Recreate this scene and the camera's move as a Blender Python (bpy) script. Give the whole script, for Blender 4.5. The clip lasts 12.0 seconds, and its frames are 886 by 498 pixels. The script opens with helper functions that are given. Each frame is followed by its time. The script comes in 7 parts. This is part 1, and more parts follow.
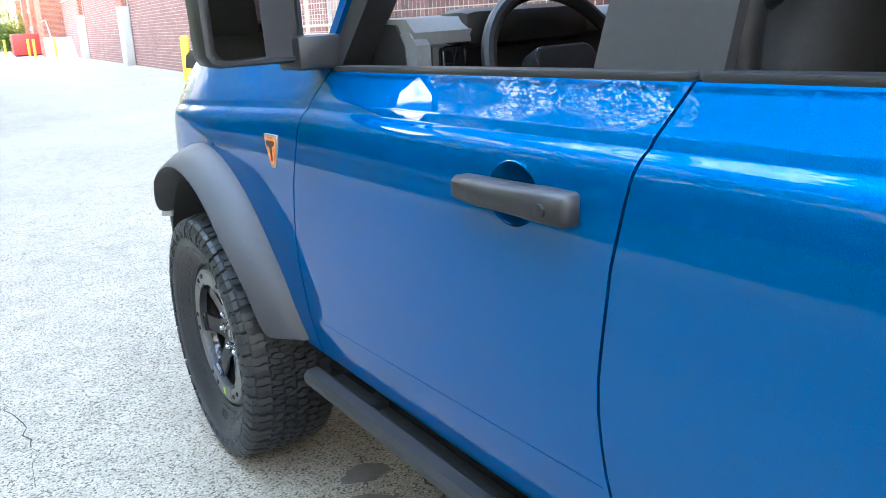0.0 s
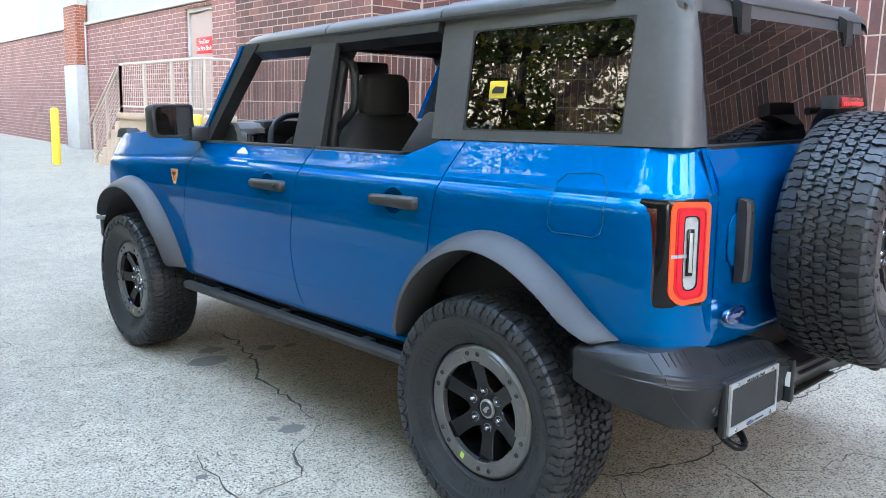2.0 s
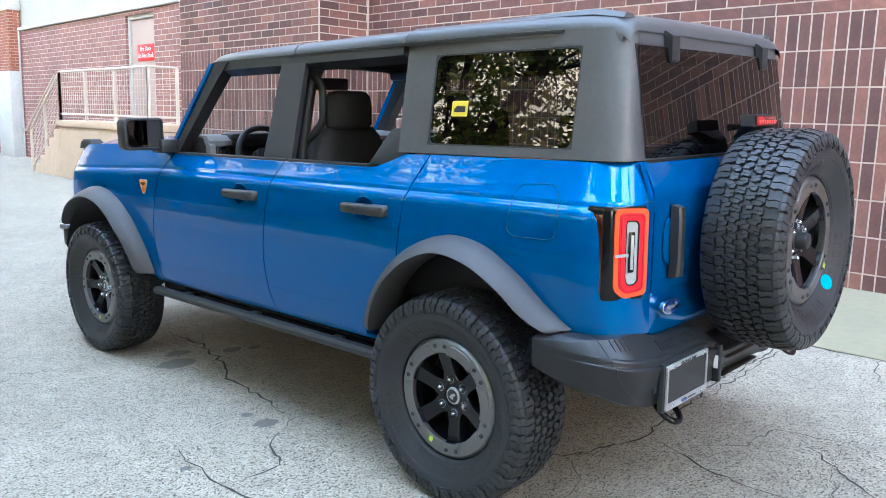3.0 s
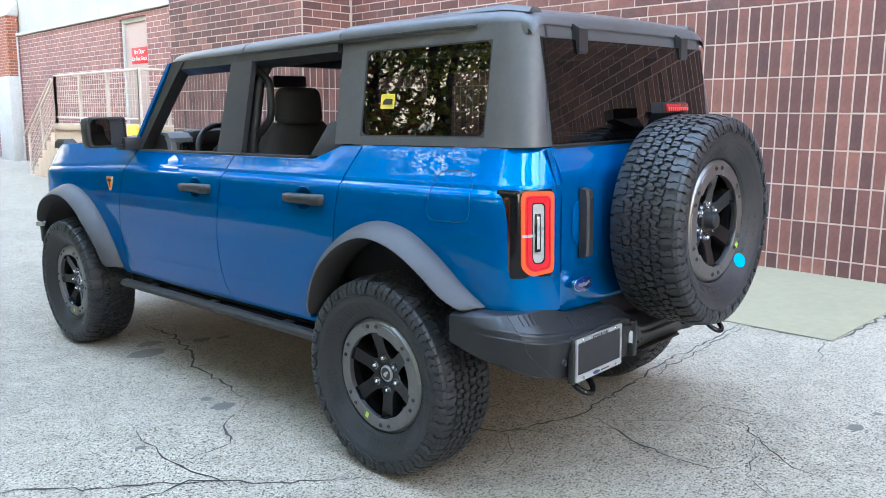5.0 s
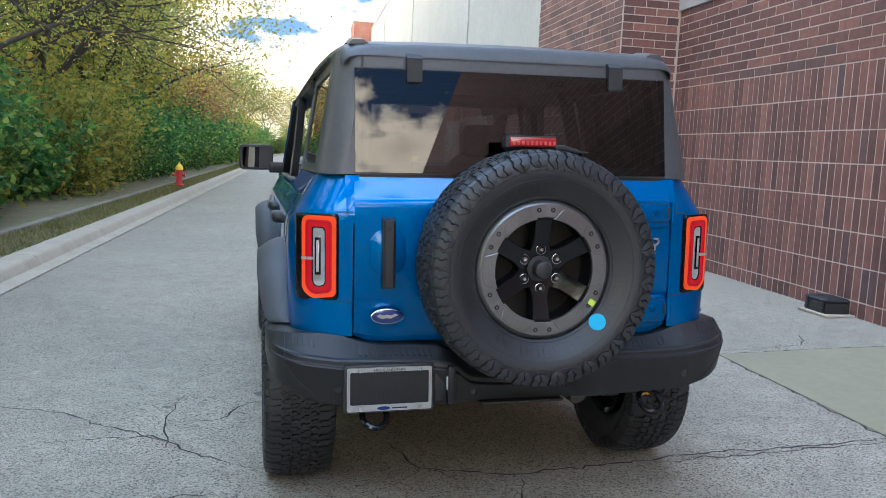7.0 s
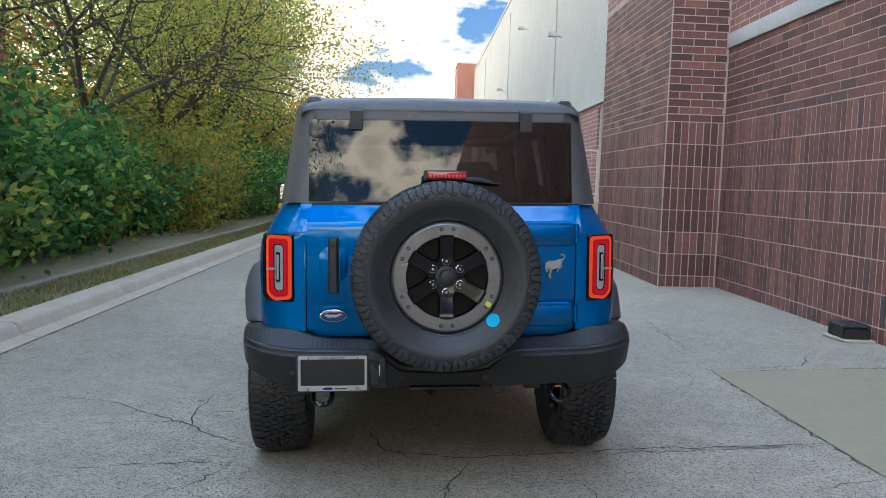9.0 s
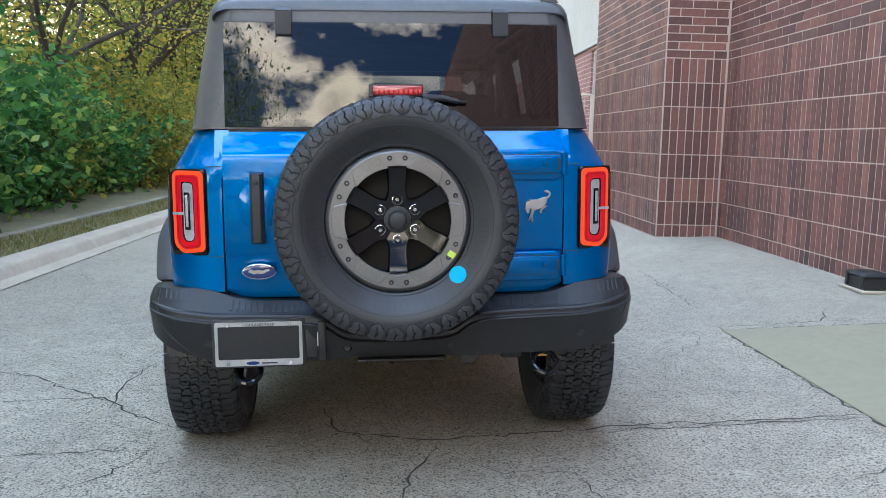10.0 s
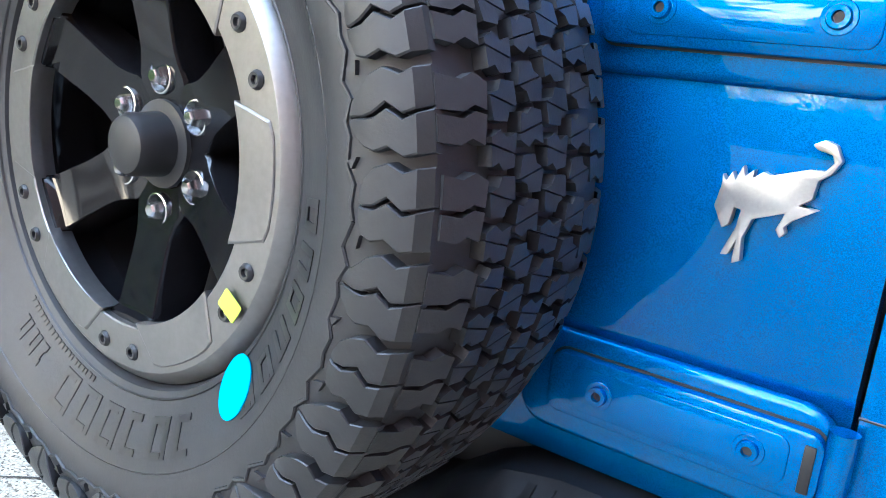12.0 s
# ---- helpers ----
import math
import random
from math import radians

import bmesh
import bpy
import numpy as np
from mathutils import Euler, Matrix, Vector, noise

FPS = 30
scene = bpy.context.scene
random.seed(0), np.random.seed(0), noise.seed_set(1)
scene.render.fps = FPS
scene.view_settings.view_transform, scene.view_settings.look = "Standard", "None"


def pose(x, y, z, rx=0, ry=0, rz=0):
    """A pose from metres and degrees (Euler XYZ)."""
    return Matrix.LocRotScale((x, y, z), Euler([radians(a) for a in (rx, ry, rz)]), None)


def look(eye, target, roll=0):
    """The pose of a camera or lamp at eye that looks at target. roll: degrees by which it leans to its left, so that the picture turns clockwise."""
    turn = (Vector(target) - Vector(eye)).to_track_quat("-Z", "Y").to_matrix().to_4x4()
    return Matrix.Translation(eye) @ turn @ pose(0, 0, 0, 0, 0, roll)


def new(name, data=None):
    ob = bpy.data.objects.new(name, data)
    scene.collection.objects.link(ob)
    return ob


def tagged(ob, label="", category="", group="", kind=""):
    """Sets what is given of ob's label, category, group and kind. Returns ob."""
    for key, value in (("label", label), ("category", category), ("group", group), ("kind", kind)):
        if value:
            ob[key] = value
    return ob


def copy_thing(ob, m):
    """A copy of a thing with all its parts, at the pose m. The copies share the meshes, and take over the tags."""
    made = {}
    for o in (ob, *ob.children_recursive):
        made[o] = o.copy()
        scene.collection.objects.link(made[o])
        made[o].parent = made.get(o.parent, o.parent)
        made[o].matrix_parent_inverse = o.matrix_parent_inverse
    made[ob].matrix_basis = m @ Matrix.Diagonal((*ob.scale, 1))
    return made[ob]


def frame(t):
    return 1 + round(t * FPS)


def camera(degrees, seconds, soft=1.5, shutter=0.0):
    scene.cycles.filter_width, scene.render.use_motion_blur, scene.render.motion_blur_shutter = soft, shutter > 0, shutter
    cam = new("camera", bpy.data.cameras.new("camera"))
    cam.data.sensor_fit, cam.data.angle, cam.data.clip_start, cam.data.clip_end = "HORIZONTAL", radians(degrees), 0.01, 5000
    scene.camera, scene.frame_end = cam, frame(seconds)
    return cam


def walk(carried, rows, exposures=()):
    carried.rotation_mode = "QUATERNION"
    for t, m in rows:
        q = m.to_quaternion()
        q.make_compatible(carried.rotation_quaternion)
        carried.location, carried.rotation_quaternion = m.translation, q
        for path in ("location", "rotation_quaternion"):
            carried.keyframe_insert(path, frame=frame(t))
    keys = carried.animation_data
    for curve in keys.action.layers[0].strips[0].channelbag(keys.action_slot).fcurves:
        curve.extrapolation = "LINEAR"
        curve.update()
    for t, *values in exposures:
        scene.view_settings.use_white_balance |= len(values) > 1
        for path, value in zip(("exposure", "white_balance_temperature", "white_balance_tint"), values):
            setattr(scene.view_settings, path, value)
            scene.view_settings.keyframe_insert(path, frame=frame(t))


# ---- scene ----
cam = camera(57.57, 12.0, 0.9)
PATH = [
    (0, (-1.617, 0.381, 1.294), (-0.675, 2.060, 0.755), -2.1),
    (0.5, (-1.902, -0.420, 1.347), (-0.879, 1.255, 0.959), -0.5),
    (1, (-2.163, -1.160, 1.339), (-1.098, 0.492, 0.970), 0.7),
    (1.5, (-2.413, -1.701, 1.348), (-1.288, -0.085, 0.993), 1.1),
    (2, (-2.675, -1.976, 1.391), (-1.412, -0.461, 1.055), 1.6),
    (2.5, (-2.855, -2.092, 1.418), (-1.488, -0.667, 1.099), 2.0),
    (4.5, (-3.015, -2.264, 1.443), (-1.650, -0.838, 1.121), 0.7),
    (5, (-2.846, -2.474, 1.412), (-1.487, -1.043, 1.088), 0.6),
    (5.5, (-2.418, -2.721, 1.376), (-1.098, -1.250, 1.069), 0.2),
    (6, (-1.878, -3.062, 1.392), (-0.918, -1.325, 1.143), -0.7),
    (6.5, (-1.292, -3.276, 1.390), (-0.660, -1.395, 1.140), -0.4),
    (7, (-0.790, -3.555, 1.409), (-0.440, -1.601, 1.168), 2.8),
    (7.2, (-0.656, -3.699, 1.401), (-0.368, -1.734, 1.168), 3.8),
    (8.8, (-0.123, -4.313, 1.420), (-0.053, -2.321, 1.254), 2.1),
    (9, (-0.120, -4.322, 1.418), (-0.049, -2.330, 1.257), 2.0),
    (9.5, (-0.075, -4.112, 1.362), (-0.006, -2.121, 1.187), 1.7),
    (10, (0.053, -3.589, 1.293), (0.141, -1.610, 1.024), 1.3),
    (10.5, (0.232, -3.007, 1.262), (0.324, -1.032, 0.964), 0.2),
    (11, (0.470, -2.431, 1.237), (0.413, -0.460, 0.904), 1.3),
    (11.5, (0.581, -1.847, 1.218), (0.130, 0.060, 0.817), 2.4),
    (11.6, (0.608, -1.747, 1.208), (0.044, 0.132, 0.810), 2.6),
    (12, (0.743, -1.368, 1.166), (-0.470, 0.137, 0.652), 7.0),
]
EXPOSURES = [(t, e, k, 8) for t, e, k in ((0, 1.42, 4700), (0.5, 0.84, 4700), (1.5, 0.95, 4700), (2.5, 1.03, 4700), (4.5, 1.04, 4700), (5.5, 0.84, 4750), (6, 0.52, 4750), (6.5, 0.32, 4750), (7.2, 0.02, 4700), (8.8, -0.22, 4700), (9.5, -0.12, 4700), (10, 0.38, 4700), (10.5, 0.66, 4700), (11.2, 0.84, 4600), (11.5, 0.95, 4550), (12, 1.66, 4700))]
walk(cam, [(t, look(eye, target, roll)) for t, eye, target, roll in PATH], EXPOSURES)

# ---- sky and sun ----
SUN_AZ, SUN_EL = 238.0, 26.0      # degrees clockwise from +y, and above the horizon
world = bpy.data.worlds.new("sky")
scene.world = world
world.use_nodes = True
wn, wl = world.node_tree.nodes, world.node_tree.links
wn.clear()
sky = wn.new("ShaderNodeTexSky")
sky.sky_type, sky.sun_disc = "NISHITA", False
sky.sun_elevation, sky.sun_rotation = radians(SUN_EL), radians(SUN_AZ)
sky.air_density, sky.dust_density, sky.ozone_density = 1.0, 2.2, 1.6
back = wn.new("ShaderNodeBackground")
back.inputs["Strength"].default_value = 0.15
cc = wn.new("ShaderNodeTexCoord")
cmap = wn.new("ShaderNodeMapping")
cmap.inputs["Scale"].default_value, cmap.inputs["Location"].default_value = (1.0, 1.0, 2.4), (0.10, 0.35, 0.0)
cnoise = wn.new("ShaderNodeTexNoise")
cnoise.inputs["Scale"].default_value, cnoise.inputs["Detail"].default_value = 4.0, 9.0
cnoise.inputs["Roughness"].default_value = 0.58
cramp = wn.new("ShaderNodeValToRGB")
cramp.color_ramp.elements[0].position, cramp.color_ramp.elements[1].position = 0.485, 0.565
cmix = wn.new("ShaderNodeMixRGB")
csep = wn.new("ShaderNodeSeparateXYZ")
cheight = wn.new("ShaderNodeValToRGB")       # low clouds are warm, high ones white
cheight.color_ramp.elements[0].position, cheight.color_ramp.elements[0].color = 0.36, (1.0, 0.72, 0.41, 1)
cheight.color_ramp.elements[1].position, cheight.color_ramp.elements[1].color = 0.70, (0.93, 0.97, 1.0, 1)
cbright = wn.new("ShaderNodeMixRGB")
cbright.blend_type, cbright.inputs[0].default_value = "MULTIPLY", 1.0
cdot = wn.new("ShaderNodeVectorMath")        # clouds near the sun shine more than those away from it
cdot.operation = "DOT_PRODUCT"
cdot.inputs[1].default_value = (math.sin(radians(SUN_AZ)), math.cos(radians(SUN_AZ)), 0.15)
cglow = wn.new("ShaderNodeMapRange")
for slot, v in (("From Min", -0.3), ("From Max", 1.0), ("To Min", 24.0), ("To Max", 84.0)):
    cglow.inputs[slot].default_value = v
ctone = wn.new("ShaderNodeMapRange")         # thick parts of a cloud are greyer
for slot, v in (("From Min", 0.56), ("From Max", 0.74), ("To Min", 1.0), ("To Max", 0.42)):
    ctone.inputs[slot].default_value = v
cmul = wn.new("ShaderNodeMath")
cmul.operation = "MULTIPLY"
wl.new(cc.outputs["Generated"], cdot.inputs[0])
wl.new(cdot.outputs["Value"], cglow.inputs[0])
wl.new(cglow.outputs[0], cmul.inputs[0])
wl.new(cnoise.outputs["Fac"], ctone.inputs[0])
wl.new(ctone.outputs[0], cmul.inputs[1])
wl.new(cmul.outputs[0], cbright.inputs[2])
wl.new(cc.outputs["Generated"], csep.inputs[0])
wl.new(csep.outputs["Z"], cheight.inputs[0])
wl.new(cheight.outputs[0], cbright.inputs[1])
wl.new(cbright.outputs[0], cmix.inputs[2])
wl.new(cc.outputs["Generated"], cmap.inputs[0])
wl.new(cmap.outputs[0], cnoise.inputs["Vector"])
clow = wn.new("ShaderNodeMapRange")          # clouds close up towards the horizon
for slot, v in (("From Min", 0.02), ("From Max", 0.33), ("To Min", 0.21), ("To Max", 0.0)):
    clow.inputs[slot].default_value = v
cadd = wn.new("ShaderNodeMath")
wl.new(csep.outputs["Z"], clow.inputs[0])
wl.new(clow.outputs[0], cadd.inputs[0])
wl.new(cnoise.outputs["Fac"], cadd.inputs[1])
wl.new(cadd.outputs[0], cramp.inputs[0])
wl.new(cramp.outputs[0], cmix.inputs[0])
wl.new(sky.outputs[0], cmix.inputs[1])
wl.new(cmix.outputs[0], back.inputs["Color"])
wout = wn.new("ShaderNodeOutputWorld")
wl.new(back.outputs[0], wout.inputs[0])
sun = new("sun", bpy.data.lights.new("sun", "SUN"))
sun.data.energy, sun.data.angle, sun.data.color = 0.5, radians(36), (1.0, 0.85, 0.68)
saz, sel = radians(SUN_AZ), radians(SUN_EL)
sun.matrix_world = look((40 * math.sin(saz) * math.cos(sel), 40 * math.cos(saz) * math.cos(sel), 40 * math.sin(sel)), (0, 0, 0))


# ---- materials ----
def ramp(nt, fac, stops):
    r = nt.nodes.new("ShaderNodeValToRGB")
    while len(r.color_ramp.elements) < len(stops):
        r.color_ramp.elements.new(0.5)
    for e, (p, c) in zip(r.color_ramp.elements, stops):
        e.position, e.color = p, (*c, 1)
    nt.links.new(fac, r.inputs[0])
    return r.outputs[0]


def noise_at(nt, scale, detail=4.0, rough=0.55, coord="Object", stretch=(1, 1, 1)):
    tc, mp, nz = (nt.nodes.new("ShaderNode" + k) for k in ("TexCoord", "Mapping", "TexNoise"))
    mp.inputs["Scale"].default_value = stretch
    nz.inputs["Scale"].default_value, nz.inputs["Detail"].default_value, nz.inputs["Roughness"].default_value = scale, detail, rough
    nt.links.new(tc.outputs[coord], mp.inputs[0])
    nt.links.new(mp.outputs[0], nz.inputs["Vector"])
    return nz.outputs["Fac"]


def blank(name):
    m = bpy.data.materials.new(name)
    m.use_nodes = True
    return m, m.node_tree, m.node_tree.nodes["Principled BSDF"]


def bumped(nt, bsdf, height, strength, distance):
    b = nt.nodes.new("ShaderNodeBump")
    b.inputs["Strength"].default_value, b.inputs["Distance"].default_value = strength, distance
    nt.links.new(height, b.inputs["Height"])
    nt.links.new(b.outputs[0], bsdf.inputs["Normal"])
    return b


def surface(name, dark, light, scale, rough=(0.5, 0.7), metal=0.0, bump=0.0, bump_scale=200.0, bump_depth=0.001, coat=0.0, coord="Object", wear=None):
    """A plain material: two tones in large soft patches, finer grain, uneven gloss and fine relief."""
    m, nt, b = blank(name)
    big, fine = noise_at(nt, scale, 5, coord=coord), noise_at(nt, scale * 9, 6, coord=coord)
    mixv = nt.nodes.new("ShaderNodeMath")
    mixv.operation = "MULTIPLY_ADD"
    mixv.inputs[1].default_value = 0.45
    nt.links.new(fine, mixv.inputs[0])
    half = nt.nodes.new("ShaderNodeMath")
    half.operation = "MULTIPLY"
    half.inputs[1].default_value = 0.55
    nt.links.new(big, half.inputs[0])
    nt.links.new(half.outputs[0], mixv.inputs[2])
    nt.links.new(ramp(nt, mixv.outputs[0], [(0.32, dark), (0.68, light)]), b.inputs["Base Color"])
    nt.links.new(ramp(nt, big, [(0.3, (rough[0],) * 3), (0.7, (rough[1],) * 3)]), b.inputs["Roughness"])
    b.inputs["Metallic"].default_value = metal
    if coat:
        b.inputs["Coat Weight"].default_value, b.inputs["Coat Roughness"].default_value = coat, 0.03
    if bump:
        bumped(nt, b, noise_at(nt, bump_scale, 3, coord=coord), bump, bump_depth)
    return m


def car_paint(name, dark, light):
    m, nt, b = blank(name)
    flake = noise_at(nt, 900, 1)
    nt.links.new(ramp(nt, flake, [(0.35, dark), (0.65, light)]), b.inputs["Base Color"])
    b.inputs["Metallic"].default_value, b.inputs["Roughness"].default_value = 0.60, 0.40
    b.inputs["Specular IOR Level"].default_value, b.inputs["Specular Tint"].default_value = 0.0, (0.05, 0.35, 1.0, 1)
    b.inputs["Coat Weight"].default_value, b.inputs["Coat Roughness"].default_value, b.inputs["Coat IOR"].default_value = 1.0, 0.006, 1.45
    return m


def glowing(name, colour, strength, rough=0.25):
    m, nt, b = blank(name)
    b.inputs["Base Color"].default_value = (*[0.35 * c for c in colour], 1)
    b.inputs["Roughness"].default_value = rough
    b.inputs["Emission Color"].default_value = (*colour, 1)
    b.inputs["Emission Strength"].default_value = strength
    b.inputs["Specular IOR Level"].default_value = 0.2
    b.inputs["Coat Weight"].default_value, b.inputs["Coat Roughness"].default_value = 0.5, 0.05
    return m


def tinted_glass(name, tint, through_part, sheen=0.05):
    """A thin pane: a mirror-like sheen by Fresnel over a pane that lets part of the light through."""
    m, nt, b = blank(name)
    nt.nodes.remove(b)
    clear, gloss, mix, face = (nt.nodes.new("ShaderNode" + k) for k in ("BsdfTransparent", "BsdfGlossy", "MixShader", "LayerWeight"))
    face.inputs["Blend"].default_value = 0.5
    powr, part_r = nt.nodes.new("ShaderNodeMath"), nt.nodes.new("ShaderNodeMath")
    powr.operation, powr.inputs[1].default_value = "POWER", 4.0
    part_r.operation, part_r.inputs[1].default_value, part_r.inputs[2].default_value = "MULTIPLY_ADD", 1.0 - sheen, sheen
    nt.links.new(face.outputs["Facing"], powr.inputs[0])
    nt.links.new(powr.outputs[0], part_r.inputs[0])
    clear.inputs[0].default_value = (*[c * through_part for c in tint], 1)
    gloss.inputs["Roughness"].default_value = 0.004
    nt.links.new(part_r.outputs[0], mix.inputs[0])
    nt.links.new(clear.outputs[0], mix.inputs[1])
    nt.links.new(gloss.outputs[0], mix.inputs[2])
    nt.links.new(mix.outputs[0], nt.nodes["Material Output"].inputs[0])
    return m


def brick_paint(name, stops, bump=0.5):
    """Clay brick: each piece has a tone of its own, with mottling and pores."""
    m, nt, b = blank(name)
    info, geo = nt.nodes.new("ShaderNodeObjectInfo"), nt.nodes.new("ShaderNodeNewGeometry")
    add = nt.nodes.new("ShaderNodeMath")
    add.operation = "ADD"
    nt.links.new(info.outputs["Random"], add.inputs[0])
    nt.links.new(geo.outputs["Random Per Island"], add.inputs[1])
    frac = nt.nodes.new("ShaderNodeMath")
    frac.operation = "FRACT"
    nt.links.new(add.outputs[0], frac.inputs[0])
    tone = ramp(nt, frac.outputs[0], stops)
    mott = ramp(nt, noise_at(nt, 14, 6, 0.65, "Object"), [(0.3, (0.74, 0.74, 0.76)), (0.7, (1.18, 1.14, 1.1))])
    mul = nt.nodes.new("ShaderNodeMixRGB")
    mul.blend_type, mul.inputs[0].default_value = "MULTIPLY", 1.0
    nt.links.new(tone, mul.inputs[1])
    nt.links.new(mott, mul.inputs[2])
    nt.links.new(mul.outputs[0], b.inputs["Base Color"])
    b.inputs["Roughness"].default_value = 0.62
    bumped(nt, b, noise_at(nt, 260, 4), bump, 0.0012)
    return m


def far_brick(name, length, height, stops, mortar):
    """Brickwork that stays far off: courses in the wall's plane, by the object's y and z."""
    m, nt, b = blank(name)
    tc, sep, com, br = (nt.nodes.new("ShaderNode" + k) for k in ("TexCoord", "SeparateXYZ", "CombineXYZ", "TexBrick"))
    add = nt.nodes.new("ShaderNodeMath")
    nt.links.new(tc.outputs["Object"], sep.inputs[0])
    nt.links.new(sep.outputs["X"], add.inputs[0])
    nt.links.new(sep.outputs["Y"], add.inputs[1])
    nt.links.new(add.outputs[0], com.inputs["X"])
    nt.links.new(sep.outputs["Z"], com.inputs["Y"])
    nt.links.new(com.outputs[0], br.inputs["Vector"])
    br.inputs["Scale"].default_value, br.inputs["Brick Width"].default_value, br.inputs["Row Height"].default_value = 1.0, length, height
    br.inputs["Mortar Size"].default_value, br.inputs["Mortar Smooth"].default_value = 0.006, 0.1
    br.inputs["Color1"].default_value, br.inputs["Color2"].default_value, br.inputs["Mortar"].default_value = (*stops[0], 1), (*stops[1], 1), (*mortar, 1)
    mott = ramp(nt, noise_at(nt, 1.3, 7, 0.65), [(0.3, (0.8, 0.8, 0.82)), (0.7, (1.15, 1.12, 1.1))])
    mul = nt.nodes.new("ShaderNodeMixRGB")
    mul.blend_type, mul.inputs[0].default_value = "MULTIPLY", 1.0
    nt.links.new(br.outputs["Color"], mul.inputs[1])
    nt.links.new(mott, mul.inputs[2])
    nt.links.new(mul.outputs[0], b.inputs["Base Color"])
    b.inputs["Roughness"].default_value = 0.75
    inv = nt.nodes.new("ShaderNodeMath")
    inv.operation, inv.inputs[0].default_value = "SUBTRACT", 1.0
    nt.links.new(br.outputs["Fac"], inv.inputs[1])
    bumped(nt, b, inv.outputs[0], 0.8, 0.006)
    return m


def leaf_paint(name, stops, gloss=0.45):
    m, nt, b = blank(name)
    geo = nt.nodes.new("ShaderNodeNewGeometry")
    col = ramp(nt, geo.outputs["Random Per Island"], stops)
    nt.links.new(col, b.inputs["Base Color"])
    b.inputs["Roughness"].default_value = gloss
    tr, mix = nt.nodes.new("ShaderNodeBsdfTranslucent"), nt.nodes.new("ShaderNodeMixShader")
    mix.inputs[0].default_value = 0.6
    nt.links.new(col, tr.inputs[0])
    nt.links.new(b.outputs[0], mix.inputs[1])
    nt.links.new(tr.outputs[0], mix.inputs[2])
    nt.links.new(mix.outputs[0], nt.nodes["Material Output"].inputs[0])
    return m


def chipped_asphalt(name):
    """Old asphalt with pale exposed chippings, worn patches and faint stains."""
    m, nt, b = blank(name)
    tc, vo = nt.nodes.new("ShaderNodeTexCoord"), nt.nodes.new("ShaderNodeTexVoronoi")
    vo.inputs["Scale"].default_value = 165
    nt.links.new(tc.outputs["Object"], vo.inputs["Vector"])
    sep = nt.nodes.new("ShaderNodeSeparateColor")
    nt.links.new(vo.outputs["Color"], sep.inputs[0])
    chips = ramp(nt, sep.outputs[0], [(0.0, (0.068, 0.057, 0.039)), (0.13, (0.125, 0.107, 0.077)), (0.19, (0.262, 0.229, 0.173)), (0.6, (0.312, 0.275, 0.212)), (1.0, (0.398, 0.357, 0.282))])
    gaps = ramp(nt, vo.outputs["Distance"], [(0.42, (1, 1, 1)), (0.78, (0.72, 0.70, 0.67))])
    patch = ramp(nt, noise_at(nt, 0.55, 6, 0.62), [(0.3, (0.86, 0.86, 0.86)), (0.7, (1.10, 1.095, 1.08))])
    mid = ramp(nt, noise_at(nt, 7, 5, 0.6), [(0.3, (0.86, 0.86, 0.86)), (0.7, (1.1, 1.1, 1.09))])
    col = chips
    for other in (gaps, patch, mid):
        mul = nt.nodes.new("ShaderNodeMixRGB")
        mul.blend_type, mul.inputs[0].default_value = "MULTIPLY", 1.0
        nt.links.new(col, mul.inputs[1])
        nt.links.new(other, mul.inputs[2])
        col = mul.outputs[0]
    nt.links.new(col, b.inputs["Base Color"])
    b.inputs["Roughness"].default_value = 0.88
    inv = nt.nodes.new("ShaderNodeMath")
    inv.operation, inv.inputs[0].default_value = "SUBTRACT", 1.0
    nt.links.new(vo.outputs["Distance"], inv.inputs[1])
    bumped(nt, b, inv.outputs[0], 0.6, 0.004)
    return m


BLUE = car_paint("blue metallic paint", (0.0, 0.066, 0.222), (0.0, 0.126, 0.410))
GREYTOP = surface("grey moulded hardtop", (0.049, 0.0505, 0.0535), (0.066, 0.068, 0.0715), 6, (0.34, 0.42), bump=0.07, bump_scale=700, bump_depth=0.0006)
GREYTOP.node_tree.nodes["Principled BSDF"].inputs["Specular IOR Level"].default_value = 0.5
FLARE = surface("dark grey textured plastic", (0.030, 0.030, 0.032), (0.041, 0.041, 0.043), 8, (0.52, 0.62), bump=0.35, bump_scale=900, bump_depth=0.0006)
HANDLE = surface("dark grey moulded handle", (0.014, 0.014, 0.015), (0.022, 0.022, 0.023), 9, (0.42, 0.52), bump=0.15, bump_scale=900, bump_depth=0.0004)
BUMPER = surface("black painted steel", (0.0115, 0.012, 0.0132), (0.019, 0.0198, 0.0215), 7, (0.36, 0.46), bump=0.07, bump_scale=800, bump_depth=0.0005)
BUMPER.node_tree.nodes["Principled BSDF"].inputs["Specular IOR Level"].default_value = 0.36
BLACK = surface("black plastic", (0.010, 0.010, 0.011), (0.018, 0.018, 0.019), 9, (0.42, 0.6), bump=0.2, bump_scale=600, bump_depth=0.0005)
GLOSSBLACK = surface("gloss black paint", (0.005, 0.005, 0.006), (0.008, 0.008, 0.009), 9, (0.05, 0.09))
GLOSSBLACK.node_tree.nodes["Principled BSDF"].inputs["Specular IOR Level"].default_value = 0.30
RUBBER = surface("tyre rubber", (0.0125, 0.0132, 0.0148), (0.0215, 0.0226, 0.0250), 11, (0.42, 0.58), bump=0.25, bump_scale=260, bump_depth=0.0008)
